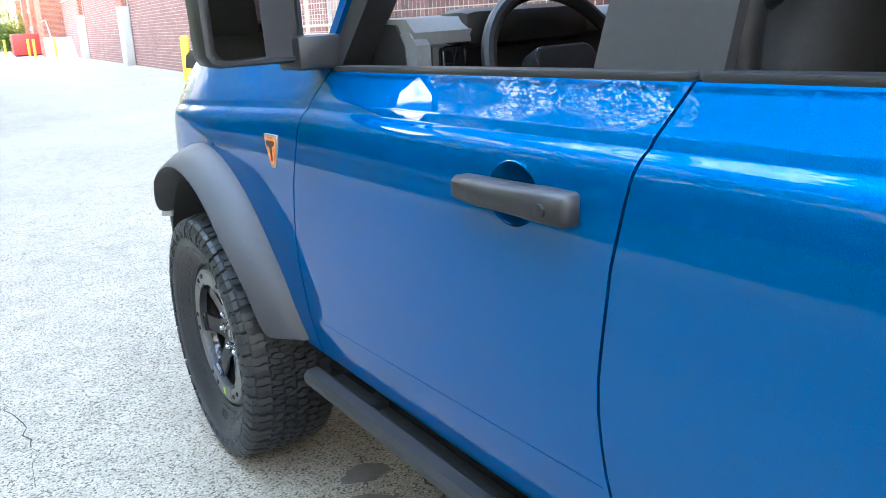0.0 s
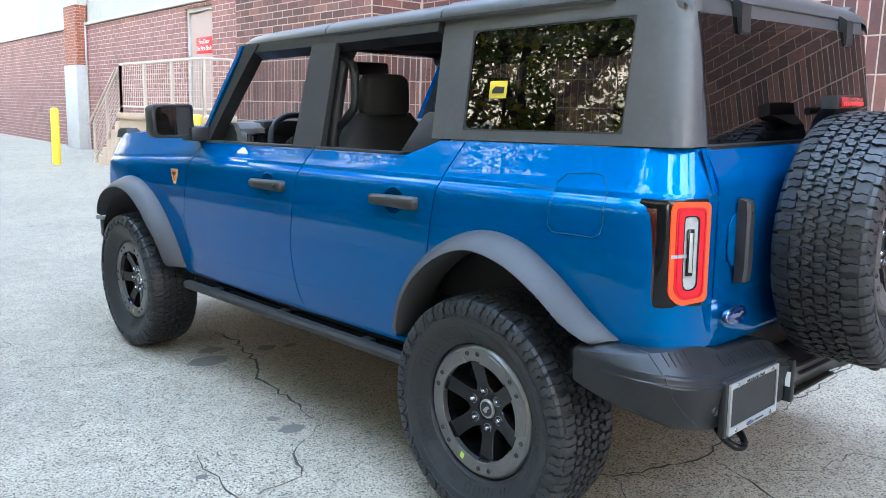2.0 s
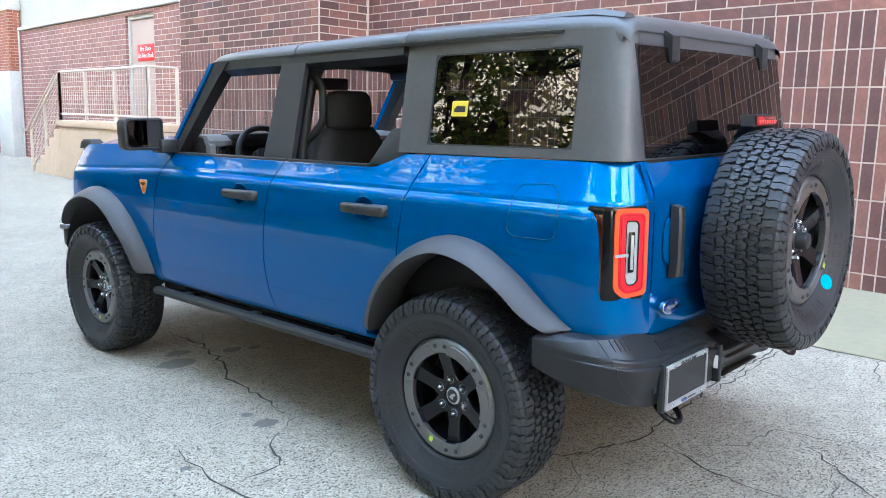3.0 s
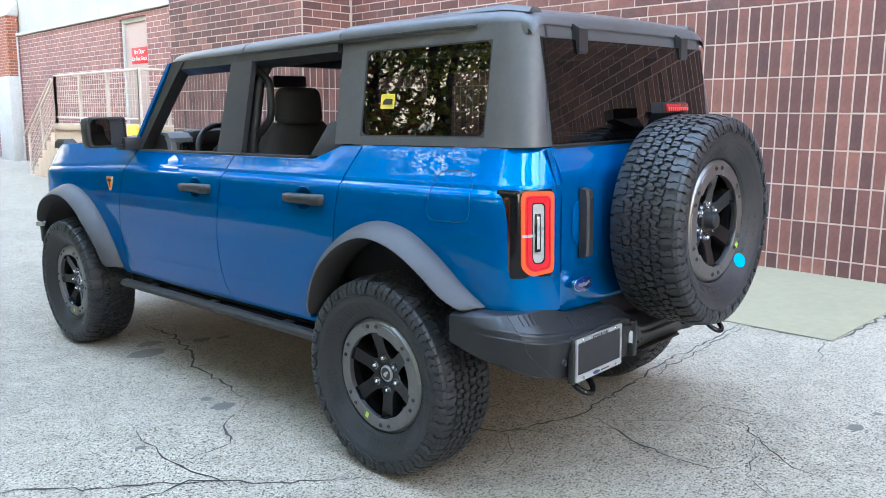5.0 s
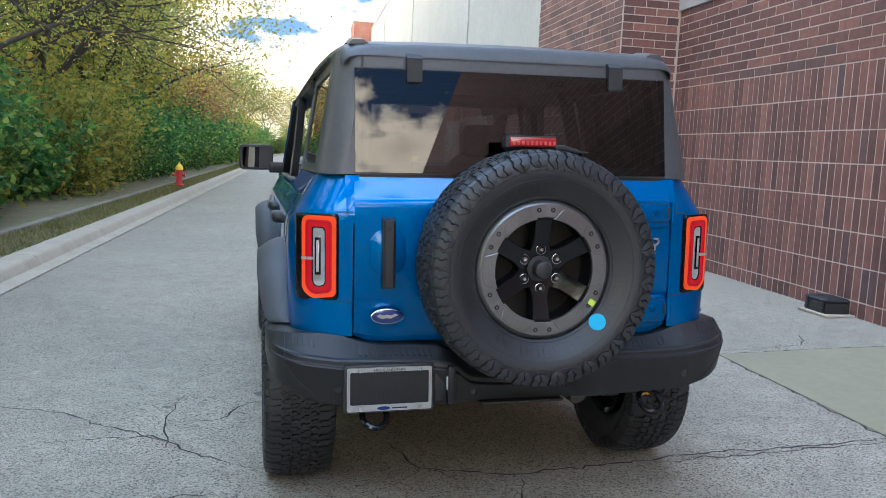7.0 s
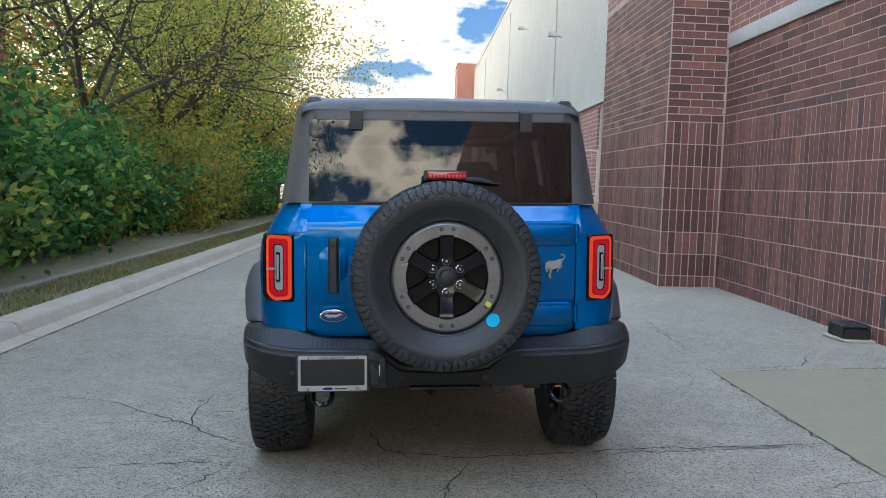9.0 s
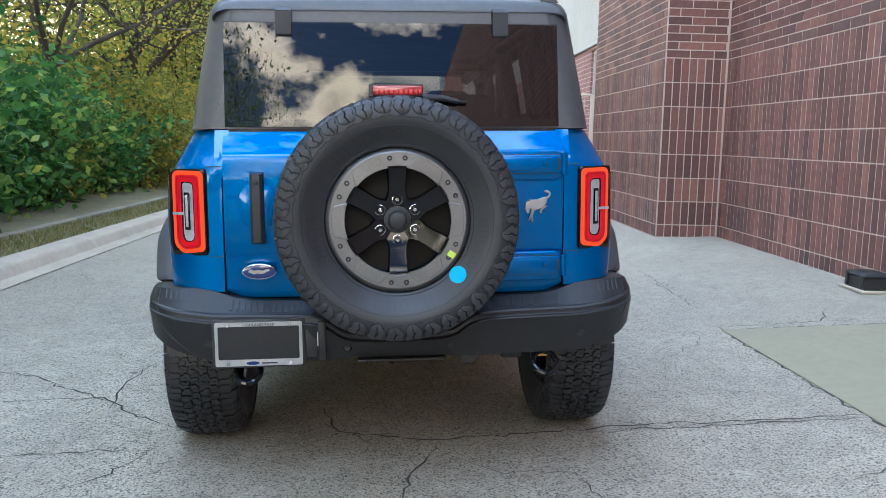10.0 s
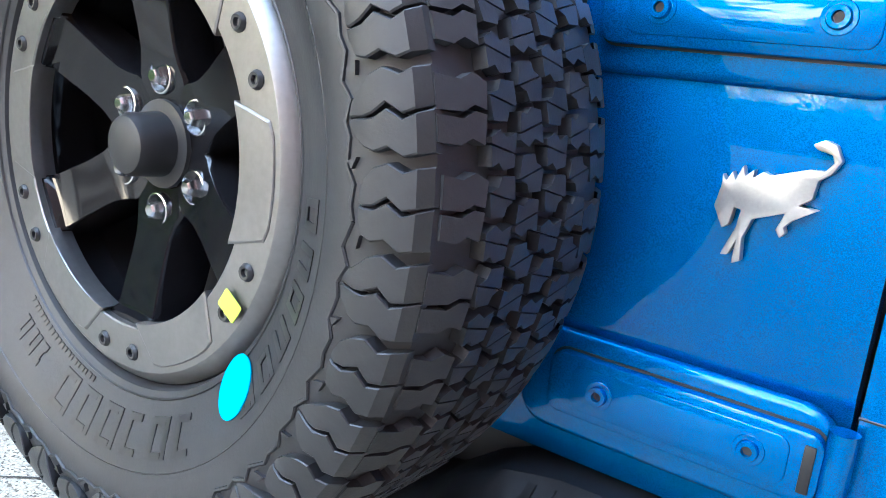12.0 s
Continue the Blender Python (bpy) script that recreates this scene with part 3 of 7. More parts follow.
# stone band and the brickwork above it
tagged(part("wall_band", box(WALL_X - 0.03, WALL_X + 0.5, -3.0, BUMP_Y0, BAND0 + 0.004, BAND1, 0.006), PALECONC), "pale stone band along the brick wall", "trim", kind="structure")
wall_box("wall_course", WALL_X, WALL_X + 0.5, SOUTH_Y, -3.004, BAND0 + 0.004, BAND1, FARBRICK, "brick courses that carry on where the stone band ends")
wall_box("wall_upper", WALL_X, WALL_X + 0.5, SOUTH_Y, BUMP_Y0, BAND1 + 0.004, PARAPET, FARBRICK, "brick wall above the pale stone band")
wall_box("wall_bay_upper", BUMP_X, WALL_X + 0.5, BUMP_Y0, BUMP_Y1, 4.604, TOP + 0.4, FARBRICK, "upper brickwork of the projecting bay")

# the long wall ahead, brick below and cream render above, with pilasters
FAR_Y0, FAR_Y1 = BUMP_Y1, 59.0
DOOR_Y0, DOOR_Y1, DOOR_TOP, DECK = 13.2, 14.5, 3.3, 1.2
far_bm = bmesh.new()
for y0, y1, z0, z1 in ((FAR_Y0, DOOR_Y0, -0.4, 3.38), (DOOR_Y1, FAR_Y1, -0.4, 3.38), (DOOR_Y0, DOOR_Y1, -0.4, DECK), (DOOR_Y0, DOOR_Y1, DOOR_TOP, 3.38)):
    box(WALL_X, WALL_X + 0.4, y0, y1, z0, z1, bm=far_bm)
wall_north = tagged(part("wall_north", far_bm, FARBRICK), "long brick wall with a fire door above a raised landing", "wall", kind="structure")
part("wall_cap", box(WALL_X - 0.05, WALL_X + 0.05, FAR_Y0, FAR_Y1, 3.384, 3.46, 0.008), PALECONC, wall_north, "pale sloping cap")
wall_box("wall_cream", WALL_X + 0.06, WALL_X + 0.4, FAR_Y0, FAR_Y1, 3.46, TOP, CREAM, "tall cream rendered wall above the brickwork")
part("coping", box(WALL_X + 0.02, WALL_X + 0.45, FAR_Y0, FAR_Y1, TOP, TOP + 0.12, 0.01), PALECONC, wall_north)


def pilaster(y):
    p = thing("pilaster", "pilaster of brick on a tall pale concrete base", "pilaster", pose(0, y, 0), "pilasters of the long wall", "structure")
    part("base", box(WALL_X - 0.30, WALL_X + 0.02, 0, 1.15, -0.3, 2.35, 0.01), PALECONC, p)
    part("shaft", box(WALL_X - 0.26, WALL_X + 0.02, 0.04, 1.11, 2.354, 3.9), REDBRICK, p)
    part("cap", slab([(WALL_X - 0.28, 3.904), (WALL_X + 0.05, 3.904), (WALL_X + 0.05, 4.3)], 0.02, 1.13, 0.005, "y"), PALECONC, p)
    part("stripe", box(WALL_X + 0.02, WALL_X + 0.10, 0.1, 1.05, 4.0, TOP - 0.6), CREAM, p)
    pipe = tube([(WALL_X - 0.05, -0.07, -0.2), (WALL_X - 0.05, -0.07, 3.36)], 0.025, 8)
    part("pipe", pipe, PALECONC, p)
    return p


for py in (21.15, 34.5, 48.2):
    pilaster(py)

tower = thing("brick_tower", "tall red brick pier at the end of the cream wall", "pier", pose(0, 0, 0), kind="structure")
part("shaft", box(2.8, 4.5, 59.0, 63.5, -0.4, 10.75), REDBRICK, tower)
part("cap", box(2.75, 4.55, 58.95, 63.55, 10.754, 10.9, 0.02), PALECONC, tower)
# the building goes on past the pier, with bands of brick and stone
wing = thing("far_wing", "far end of the building, cream over banded brick", "building", pose(0, 0, 0), kind="structure")
part("wall", box(4.0, 10.0, 63.5, 108, -0.4, 4.2), REDBRICK, wing)
part("upper_wall", box(4.05, 10.0, 63.5, 108, 4.204, 9.4), CREAM, wing)
for bz in (2.0, 3.6):
    part("band", box(3.95, 4.2, 63.5, 108, bz, bz + 0.35), PALECONC, wing)
for by in (70, 80, 90, 100):
    part("buttress", box(3.6, 4.1, by, by + 1.2, -0.4, 5.2), REDBRICK, wing)

# small security lamps high on the cream wall
for ly, lz in ((20.3, 5.95), (36, 6.1), (47, 6.3), (28, 7.6)):
    lampw = thing("wall_lamp", "small pale floodlight on the cream wall", "lamp", pose(WALL_X + 0.06, ly, lz), "wall lamps")
    part("arm", tube([(0, 0, 0), (-0.25, 0, 0.05)], 0.02, 8), PALECONC, lampw)
    part("head", box(-0.42, -0.18, -0.12, 0.12, 0.0, 0.12, 0.02), PALECONC, lampw)

# fire door with its sign
door = thing("door_1", "closed beige steel fire door with a red sign", "door", pose(WALL_X + 0.09, 0, 0), kind="structure")
part("door_leaf", box(0, 0.05, DOOR_Y0 + 0.08, DOOR_Y1 - 0.08, DECK, DOOR_TOP - 0.08, 0.004), DOORPAINT, door)
frame_bm = bmesh.new()
box(-0.04, 0.06, DOOR_Y0, DOOR_Y0 + 0.08, DECK, DOOR_TOP, bm=frame_bm)
box(-0.04, 0.06, DOOR_Y1 - 0.08, DOOR_Y1, DECK, DOOR_TOP, bm=frame_bm)
box(-0.04, 0.06, DOOR_Y0 + 0.08, DOOR_Y1 - 0.08, DOOR_TOP - 0.08, DOOR_TOP, bm=frame_bm)
part("door_frame", frame_bm, PALECONC, door)
sign = part("sign", box(-0.008, 0, 13.40, 14.16, 2.40, 2.72, 0.002), SIGNRED, door, "red sign with white lettering")
for txt, z in (("Fire Door", 2.63), ("Do Not Block", 2.50)):
    lettering(txt, 0.125, WHITEPRINT, sign, pose(-0.010, 13.78, z, 90, 0, -90))

# landing with stairs and railings
landing = thing("landing", "raised concrete landing with steps and beige railings", "landing", pose(0, 0, 0), kind="structure")
LX0, LY0, LY1 = 2.70, 10.52, 14.6
part("base", box(LX0, WALL_X, LY0, LY1, -0.3, DECK - 0.12), TANWALL, landing, "tan painted concrete base")
part("deck", box(LX0 - 0.04, WALL_X, LY0, LY1 + 0.02, DECK - 0.116, DECK, 0.01), TANWALL, landing)
for k in range(6):
    part("step", box(LX0, WALL_X, LY1 + 0.02 + 0.29 * k, LY1 + 0.02 + 0.29 * (k + 1), -0.3, DECK - 0.185 * (k + 1), 0.008), TANWALL, landing)


def railing(p, points, height=0.92, mesh_too=True):
    """Posts, top and bottom rails and a mesh of thin bars between two or more points."""
    for a, b in zip(points, points[1:]):
        a, b = Vector(a), Vector(b)
        top_a, top_b = a + Vector((0, 0, height)), b + Vector((0, 0, height))
        part("rail", tube([top_a, top_b], 0.022, 8), RAILPAINT, p)
        part("rail", tube([a + Vector((0, 0, 0.12)), b + Vector((0, 0, 0.12))], 0.018, 8), RAILPAINT, p)
        n = max(1, round((b - a).length / 1.3))
        for i in range(n + 1):
            q = a.lerp(b, i / n)
            part("post", box(q.x - 0.022, q.x + 0.022, q.y - 0.022, q.y + 0.022, q.z, q.z + height), RAILPAINT, p)
        if mesh_too:
            bars = bmesh.new()
            k = int((b - a).length / 0.10)
            for i in range(1, k):
                q = a.lerp(b, i / k)
                tube([q + Vector((0, 0, 0.12)), q + Vector((0, 0, height))], 0.0035, 4, bm=bars)
            for i in range(1, 8):
                off = Vector((0, 0, 0.12 + 0.1 * i))
                tube([a + off, b + off], 0.0035, 4, bm=bars)
            tagged(part("mesh_panel", bars, RAILPAINT, p), kind="stuff")


rail = thing("railing", "beige steel railing with mesh panels round the landing", "railing", pose(0, 0, 0))
railing(rail, [(LX0 + 0.03, LY0 + 0.05, DECK), (LX0 + 0.03, LY1 - 0.05, DECK), (LX0 + 0.03, LY1 + 1.75, 0.05)])
railing(rail, [(LX0 + 0.03, LY0 + 0.06, DECK), (BUMP_X - 0.03, LY0 + 0.06, DECK)])
hand = tube([(LX0 - 0.05, LY1 - 0.05, DECK + 0.86), (LX0 - 0.05, LY1 + 1.8, 0.95), (LX0 - 0.05, LY1 + 2.0, 0.92)], 0.02, 8)
part("handrail", hand, RAILPAINT, rail)


def bollard(x, y, top=1.25):
    z = ground_z(x, y)
    b = thing("bollard", "yellow painted steel bollard with a domed top", "bollard", pose(x, y, z), "yellow bollards")
    h = top - z
    prof = [(0.085, -0.1), (0.085, h - 0.05), (0.075, h - 0.025), (0.05, h - 0.006), (0.0, h)]
    part("post", lathe(prof, 20, m=pose(0, 0, 0, 0, -90, 0)), YELLOW, b)
    return b


for bx, by in ((1.98, 16.5), (2.35, 10.0), (2.3, 62.0), (2.2, 66.0), (1.6, 74.0), (1.2, 80.0), (2.9, 54.0)):
    bollard(bx, by)

# far machines and stair by the pier
ramp_far = thing("dock_ramp", "pale concrete dock ramp with a railing, far along the wall", "ramp", pose(0, 0, 0), kind="structure")
part("base", slab([(53.0, -0.3), (58.9, -0.3), (58.9, 1.3), (56.0, 1.3)], 2.7, WALL_X, 0.01, "x"), PALECONC, ramp_far)
part("rail", tube([(2.75, 53.4, 1.0), (2.75, 56.0, 2.3), (2.75, 58.8, 2.3)], 0.03, 8), RAILPAINT, ramp_far)
compactor = thing("compactor", "red steel waste compactor far along the building", "compactor", pose(2.6, 68, 0.0))
part("body", box(-1.3, 0.9, -1.0, 2.5, 0.15, 1.6, 0.04), HYDRANTRED, compactor)
part("skid", box(-1.2, 0.8, -0.9, 2.4, 0.0, 0.15), BLACK, compactor)
skip = thing("red_trailer", "small red trailer parked on the verge", "trailer", pose(-4.3, 58, 0.03))
part("bed", box(-0.7, 0.8, -1.2, 1.6, 0.35, 0.9, 0.03), HYDRANTRED, skip)
part("axle", box(-0.8, 0.9, 0.0, 0.3, 0.0, 0.35, 0.04), BLACK, skip)

# black bait box on a thin slab at the foot of the wall
BOX_X, BOX_Y = 3.905, 2.90
trap = thing("rodent_box", "low black plastic bait box on a pale slab by the wall", "box", pose(BOX_X, BOX_Y, ground_z(BOX_X, BOX_Y) + 0.022))
part("body", loft([[(sx * w, sy * d, z) for sx, sy in ((-1, -1), (1, -1), (1, 1), (-1, 1))] for w, d, z in ((0.115, 0.145, 0.0), (0.12, 0.15, 0.02), (0.115, 0.145, 0.085), (0.10, 0.13, 0.105))]), BLACK, trap)
part("lid", loft([[(sx * w, sy * d, z) for sx, sy in ((-1, -1), (1, -1), (1, 1), (-1, 1))] for w, d, z in ((0.12, 0.15, 0.106), (0.122, 0.152, 0.115), (0.10, 0.13, 0.135), (0.07, 0.10, 0.142))]), BLACK, trap)
for fy in (-0.11, 0.11):
    part("latch", box(-0.130, -0.118, fy - 0.018, fy + 0.018, 0.01, 0.12, 0.003), BLACK, trap)
slab_ob = part("slab", box(-0.15, 0.15, -0.20, 0.20, 0.0, 0.022, 0.006), KERBSTONE, None, m=pose(BOX_X, BOX_Y, ground_z(BOX_X, BOX_Y)))
tagged(slab_ob, "thin pale concrete slab under the bait box", "slab")

# ---- kerb, verge, hydrant ----
KX = -3.44
kerb = thing("kerb", "long weathered concrete kerb with joints", "kerb", pose(0, 0, 0), kind="structure")
prof_k = [(KX - 0.03, 0.008), (KX - 0.16, 0.016), (KX - 0.19, 0.028), (KX - 0.235, 0.100), (KX - 0.255, 0.122), (KX - 0.29, 0.134), (KX - 0.50, 0.14), (KX - 0.50, -0.1), (KX - 0.03, -0.1)]
ky = -12.0
while ky < 95:
    y1 = ky + 3.0
    z0, z1 = ground_z(KX, ky), ground_z(KX, y1)
    part("kerb_stone", loft([[(x, yy, z + zz) for x, z in prof_k] for yy, zz in ((ky + 0.008, z0), (y1 - 0.008, z1))]), KERBSTONE, kerb)
    ky = y1


for jy in range(-11, 60, 9):
    crack([(KX - 0.026, jy), (KX - 0.030, jy + 4.5), (KX - 0.026, jy + 9.0)], 0.014, 300 + jy)
VZ = 0.045


def verge_z(x, y):
    return VZ - 0.02 + 0.05 * noise.noise((x * 0.4, y * 0.25, 3.1)) * min(1.0, (-3.95 - x) / 1.5) + max(0, -6 - x) * 0.02


vx, vy = [-3.93, -4.2, -4.6, -5.0, -5.5, -6.2, -7.5, -9, -12, -18, -30, -80], [y * 1.5 - 12 for y in range(96)]
verge = raw("verge", [(x, y, verge_z(x, y)) for y in vy for x in vx], [(j * 12 + i, j * 12 + i + 1, (j + 1) * 12 + i + 1, (j + 1) * 12 + i) for j in range(95) for i in range(11)], SOIL, smooth=True)
tagged(verge, "leaf-strewn earth verge behind the kerb", "verge", kind="structure")
rg = random.Random(9)
gv, gf = [], []
for _ in range(42000):
    y = -4 + 62 * rg.random() ** 1.5
    x = -3.96 - 0.66 * rg.random()
    if rg.random() > 0.45 + 0.55 * noise.noise((x * 2.2, y * 1.1, 7)) + 0.35:
        continue
    h, a, w = rg.uniform(0.025, 0.075), rg.uniform(0, 6.28), rg.uniform(0.004, 0.008)
    z, b = verge_z(x, y), len(gv)
    lx, ly = rg.gauss(0, 0.03), rg.gauss(0, 0.03)
    gv += [(x + w * math.cos(a), y + w * math.sin(a), z), (x - w * math.cos(a), y - w * math.sin(a), z), (x + lx, y + ly, z + h)]
    gf.append((b, b + 1, b + 2))
tagged(raw("grass", gv, gf, GRASS), "short dry grass on the verge", "grass", kind="stuff")
EDGESTONE = surface("dull edging concrete", (0.15, 0.135, 0.10), (0.26, 0.235, 0.18), 3, (0.85, 0.95), bump=0.6, bump_scale=90, bump_depth=0.003)
edging = thing("edging", "low pale concrete edging behind the grass", "edging", pose(0, 0, 0), kind="structure")
ey = -6.0
while ey < 40:
    part("edge_stone", box(-4.74, -4.60, ey + 0.01, ey + 1.99, -0.05, 0.075, 0.02), EDGESTONE, edging)
    ey += 2.0

hyd = thing("hydrant", "red fire hydrant with a yellow bonnet", "hydrant", pose(-4.28, 20.85, 0.03))
part("barrel", lathe([(0.13, 0.0), (0.13, 0.05), (0.085, 0.06), (0.085, 0.42), (0.11, 0.43), (0.11, 0.47), (0.0, 0.47)], 20, m=pose(0, 0, 0, 0, -90, 0)), HYDRANTRED, hyd)
part("bonnet", lathe([(0.115, 0.474), (0.115, 0.50), (0.10, 0.56), (0.05, 0.62), (0.03, 0.63), (0.03, 0.68), (0.0, 0.68)], 20, m=pose(0, 0, 0, 0, -90, 0)), YELLOW, hyd)
for ang in (0, 90, 180):
    part("nozzle", lathe([(0.045, 0.07), (0.045, 0.13), (0.055, 0.135), (0.055, 0.17), (0.0, 0.17)], 14, m=pose(0, 0, 0.33, 0, 0, ang)), HYDRANTRED, hyd)


# ---- trees and shrubs ----
def leaf_cloud(centres, spread_r, count, size, rnd, droop=0.0, flat=0.7):
    """Many small pointed leaves, scattered round centres."""
    n = len(centres)
    c = np.array([centres[i] for i in rnd.integers(0, n, count)])
    p = c + rnd.normal(0, 1, (count, 3)) * np.array([spread_r, spread_r, spread_r * flat])
    d = rnd.normal(0, 1, (count, 3))
    d[:, 2] = d[:, 2] * 0.6 - droop
    d /= np.linalg.norm(d, axis=1)[:, None]
    s = np.cross(d, rnd.normal(0, 1, (count, 3)))
    s /= np.linalg.norm(s, axis=1)[:, None]
    ln = size * rnd.uniform(0.6, 1.4, (count, 1))
    v = np.stack([p, p + d * ln * 0.45 + s * ln * 0.28, p + d * ln, p + d * ln * 0.45 - s * ln * 0.28], 1).reshape(-1, 3)
    f = np.arange(count * 4).reshape(-1, 4)
    return v.tolist(), f.tolist()


def tree(label, height, spread_w, leaf_mat, leaves, size, seed, lean=0.0, trunk=0.13, bare=0.25, puff=0.34):
    """A tapered trunk, limbs that fork twice, and leaves in loose clusters round the twigs."""
    rnd, rn = random.Random(seed), np.random.default_rng(seed)
    t = thing("tree", label, "tree")
    wood, tips = bmesh.new(), []
    h0 = height * bare

    def limb(a, d, length, r, depth):
        pts, rad, p, dd = [a], [r], a, d.normalized()
        n = 5
        for i in range(n):
            dd = (dd + Vector((rnd.gauss(0, 0.16), rnd.gauss(0, 0.16), rnd.gauss(0.05, 0.10)))).normalized()
            p = p + dd * length / n
            pts.append(p)
            rad.append(r * (1 - 0.62 * (i + 1) / n))
            if depth > 0 and i >= 1:
                for _ in range(2 if depth > 1 else 1):
                    side = Vector((rnd.gauss(0, 1), rnd.gauss(0, 1), rnd.gauss(0.25, 0.5)))
                    side = (side - dd * side.dot(dd)).normalized()
                    limb(p, dd * 0.55 + side * 0.9, length * rnd.uniform(0.42, 0.68), rad[-1] * 0.6, depth - 1)
            if depth <= 1 and i >= 2:
                tips.append(tuple(p))
        tube(pts, rad, 7 if depth > 1 else 5 if depth else 4, bm=wood)

    base = Vector((0, 0, -0.1))
    top = Vector((lean * h0, 0, h0))
    tube([base, base.lerp(top, 0.5) + Vector((0.03, 0.02, 0)), top], [trunk * 1.35, trunk, trunk * 0.9], 10, bm=wood)
    k = 5
    for i in range(k):
        a = 2 * math.pi * (i + rnd.random() * 0.6) / k
        up = rnd.uniform(0.7, 1.5)
        limb(top, Vector((math.cos(a) * spread_w / height * 2.0 + lean, math.sin(a) * spread_w / height * 2.0, up)), (height - h0) * rnd.uniform(0.55, 0.8), trunk * 0.62, 2)
    part("trunk", wood, BARK, t, angle=60)
    v, f = leaf_cloud(tips, height * 0.055 * puff / 0.34, leaves, size, rn, 0.35)
    raw("crown", v, f, leaf_mat, t)
    return t


def shrub(label, w, h, leaf_mat, leaves, size, seed):
    rnd, rn = random.Random(seed), np.random.default_rng(seed)
    t = thing("shrub", label, "shrub")
    stems, tips = bmesh.new(), []
    for i in range(11):
        a = 6.283 * i / 11 + rnd.random()
        r = w * 0.5 * rnd.random() ** 0.5
        pts = [Vector((0.15 * math.cos(a), 0.15 * math.sin(a), -0.05))]
        hh = h * rnd.uniform(0.6, 1.0) * (1 - 0.35 * (r / (w * 0.5)) ** 2)
        for k in range(1, 6):
            pts.append(Vector((r * math.cos(a) * (k / 5) ** 0.8 + rnd.gauss(0, 0.06), r * math.sin(a) * (k / 5) ** 0.8 + rnd.gauss(0, 0.06), hh * k / 5)))
            tips.append(tuple(pts[-1]))
            for _ in range(3):
                b = rnd.uniform(0, 6.283)
                tips.append(tuple(pts[-1] + Vector((math.cos(b), math.sin(b), rnd.uniform(-0.5, 0.4))) * w * 0.20))
        tube(pts, [0.022, 0.018, 0.014, 0.010, 0.007, 0.004], 5, bm=stems)
    part("stem", stems, BARK, t, angle=60)
    v, f = leaf_cloud(tips, w * 0.085, leaves, size, rn, 0.2, 0.9)
    raw("leaves", v, f, leaf_mat, t)
    return t


rt = random.Random(21)
protos_s = [shrub("dense dark green shrub behind the verge", 2.6, 2.6, GREEN1, 5600, 0.14, 1),
            shrub("dense mid green shrub behind the verge", 2.4, 2.1, GREEN2, 5000, 0.13, 2),
            shrub("tall loose green shrub with yellowing leaves", 2.8, 3.3, OLIVE, 5200, 0.13, 3),
            shrub("tall loose shrub with rusty brown leaves", 2.6, 3.1, RUST, 4600, 0.13, 4)]
protos_t = [tree("thin-crowned tree with olive and yellowing leaves", 9.0, 3.6, TREEOLIVE, 17000, 0.092, 11, 0.10, puff=0.44),
            tree("tall green tree with open branches", 10.5, 3.8, TREEGREEN, 18500, 0.10, 12, 0.05, puff=0.42),
            tree("golden yellow autumn tree with a full crown", 9.5, 3.6, GOLD, 15000, 0.15, 13, 0.0, puff=0.5),
            tree("rusty brown autumn tree with a full crown", 8.0, 3.8, RUST, 14000, 0.15, 14, 0.0, puff=0.5),
            tree("tree with few leaves and bare branches", 10.0, 4.6, TREEOLIVE, 11000, 0.075, 15, 0.22, trunk=0.095)]


def plant(proto, x, y, s, turn, used):
    m = pose(x, y, verge_z(x, y) - 0.02, 0, 0, turn) @ Matrix.Scale(s, 4)
    if proto in used:
        ob = copy_thing(proto, Matrix.Translation(m.translation) @ m.to_3x3().normalized().to_4x4())
        ob.scale = (s, s, s)
    else:
        used.add(proto)
        proto.matrix_basis = m
        ob = proto
    return ob


used = set()
for i in range(26):
    y = -7.0 + 2.05 * i
    plant(protos_s[rt.choice((0, 0, 1, 1, 2))], -6.35 + rt.uniform(-0.3, 0.3), y, rt.uniform(0.9, 1.2), rt.uniform(0, 360), used)
for i in range(24):
    y = -6.0 + 2.3 * i
    plant(protos_s[rt.choice((2, 2, 1, 2, 3))], -8.9 + rt.uniform(-0.6, 0.6), y, rt.uniform(1.05, 1.5), rt.uniform(0, 360), used)
for i in range(9):
    plant(protos_s[(2, 1, 2, 3)[i % 4]], -7.9 + rt.uniform(-0.5, 0.3), 25 + 4.4 * i, rt.uniform(1.5, 1.9), rt.uniform(0, 360), used)
for i in range(8):
    y = -8.0 + 7.7 * i
    plant(protos_s[rt.choice((2, 2, 1))], -11.4 + rt.uniform(-0.7, 0.7), y, rt.uniform(1.8, 2.2), rt.uniform(0, 360), used)
NEAR_TREES = ((0, -7.4, 18.5, 1.1, 75), (1, -7.7, 25.0, 0.95, 310), (0, -7.6, 31.5, 1.0, 160), (4, -7.6, 13.0, 1.0, 10), (0, -9.5, 9.0, 1.0, 40), (1, -10.5, 16.0, 1.0, 200), (0, -8.6, 20.0, 1.05, 120), (1, -12.0, 4.0, 1.1, 20),
                         (0, -12.5, 24.0, 1.1, 300), (2, -9.0, 33.0, 1.0, 60), (3, -7.6, 44.0, 1.05, 90), (1, -8.5, 27.5, 1.0, 130), (2, -11.0, 52.0, 1.1, 210))
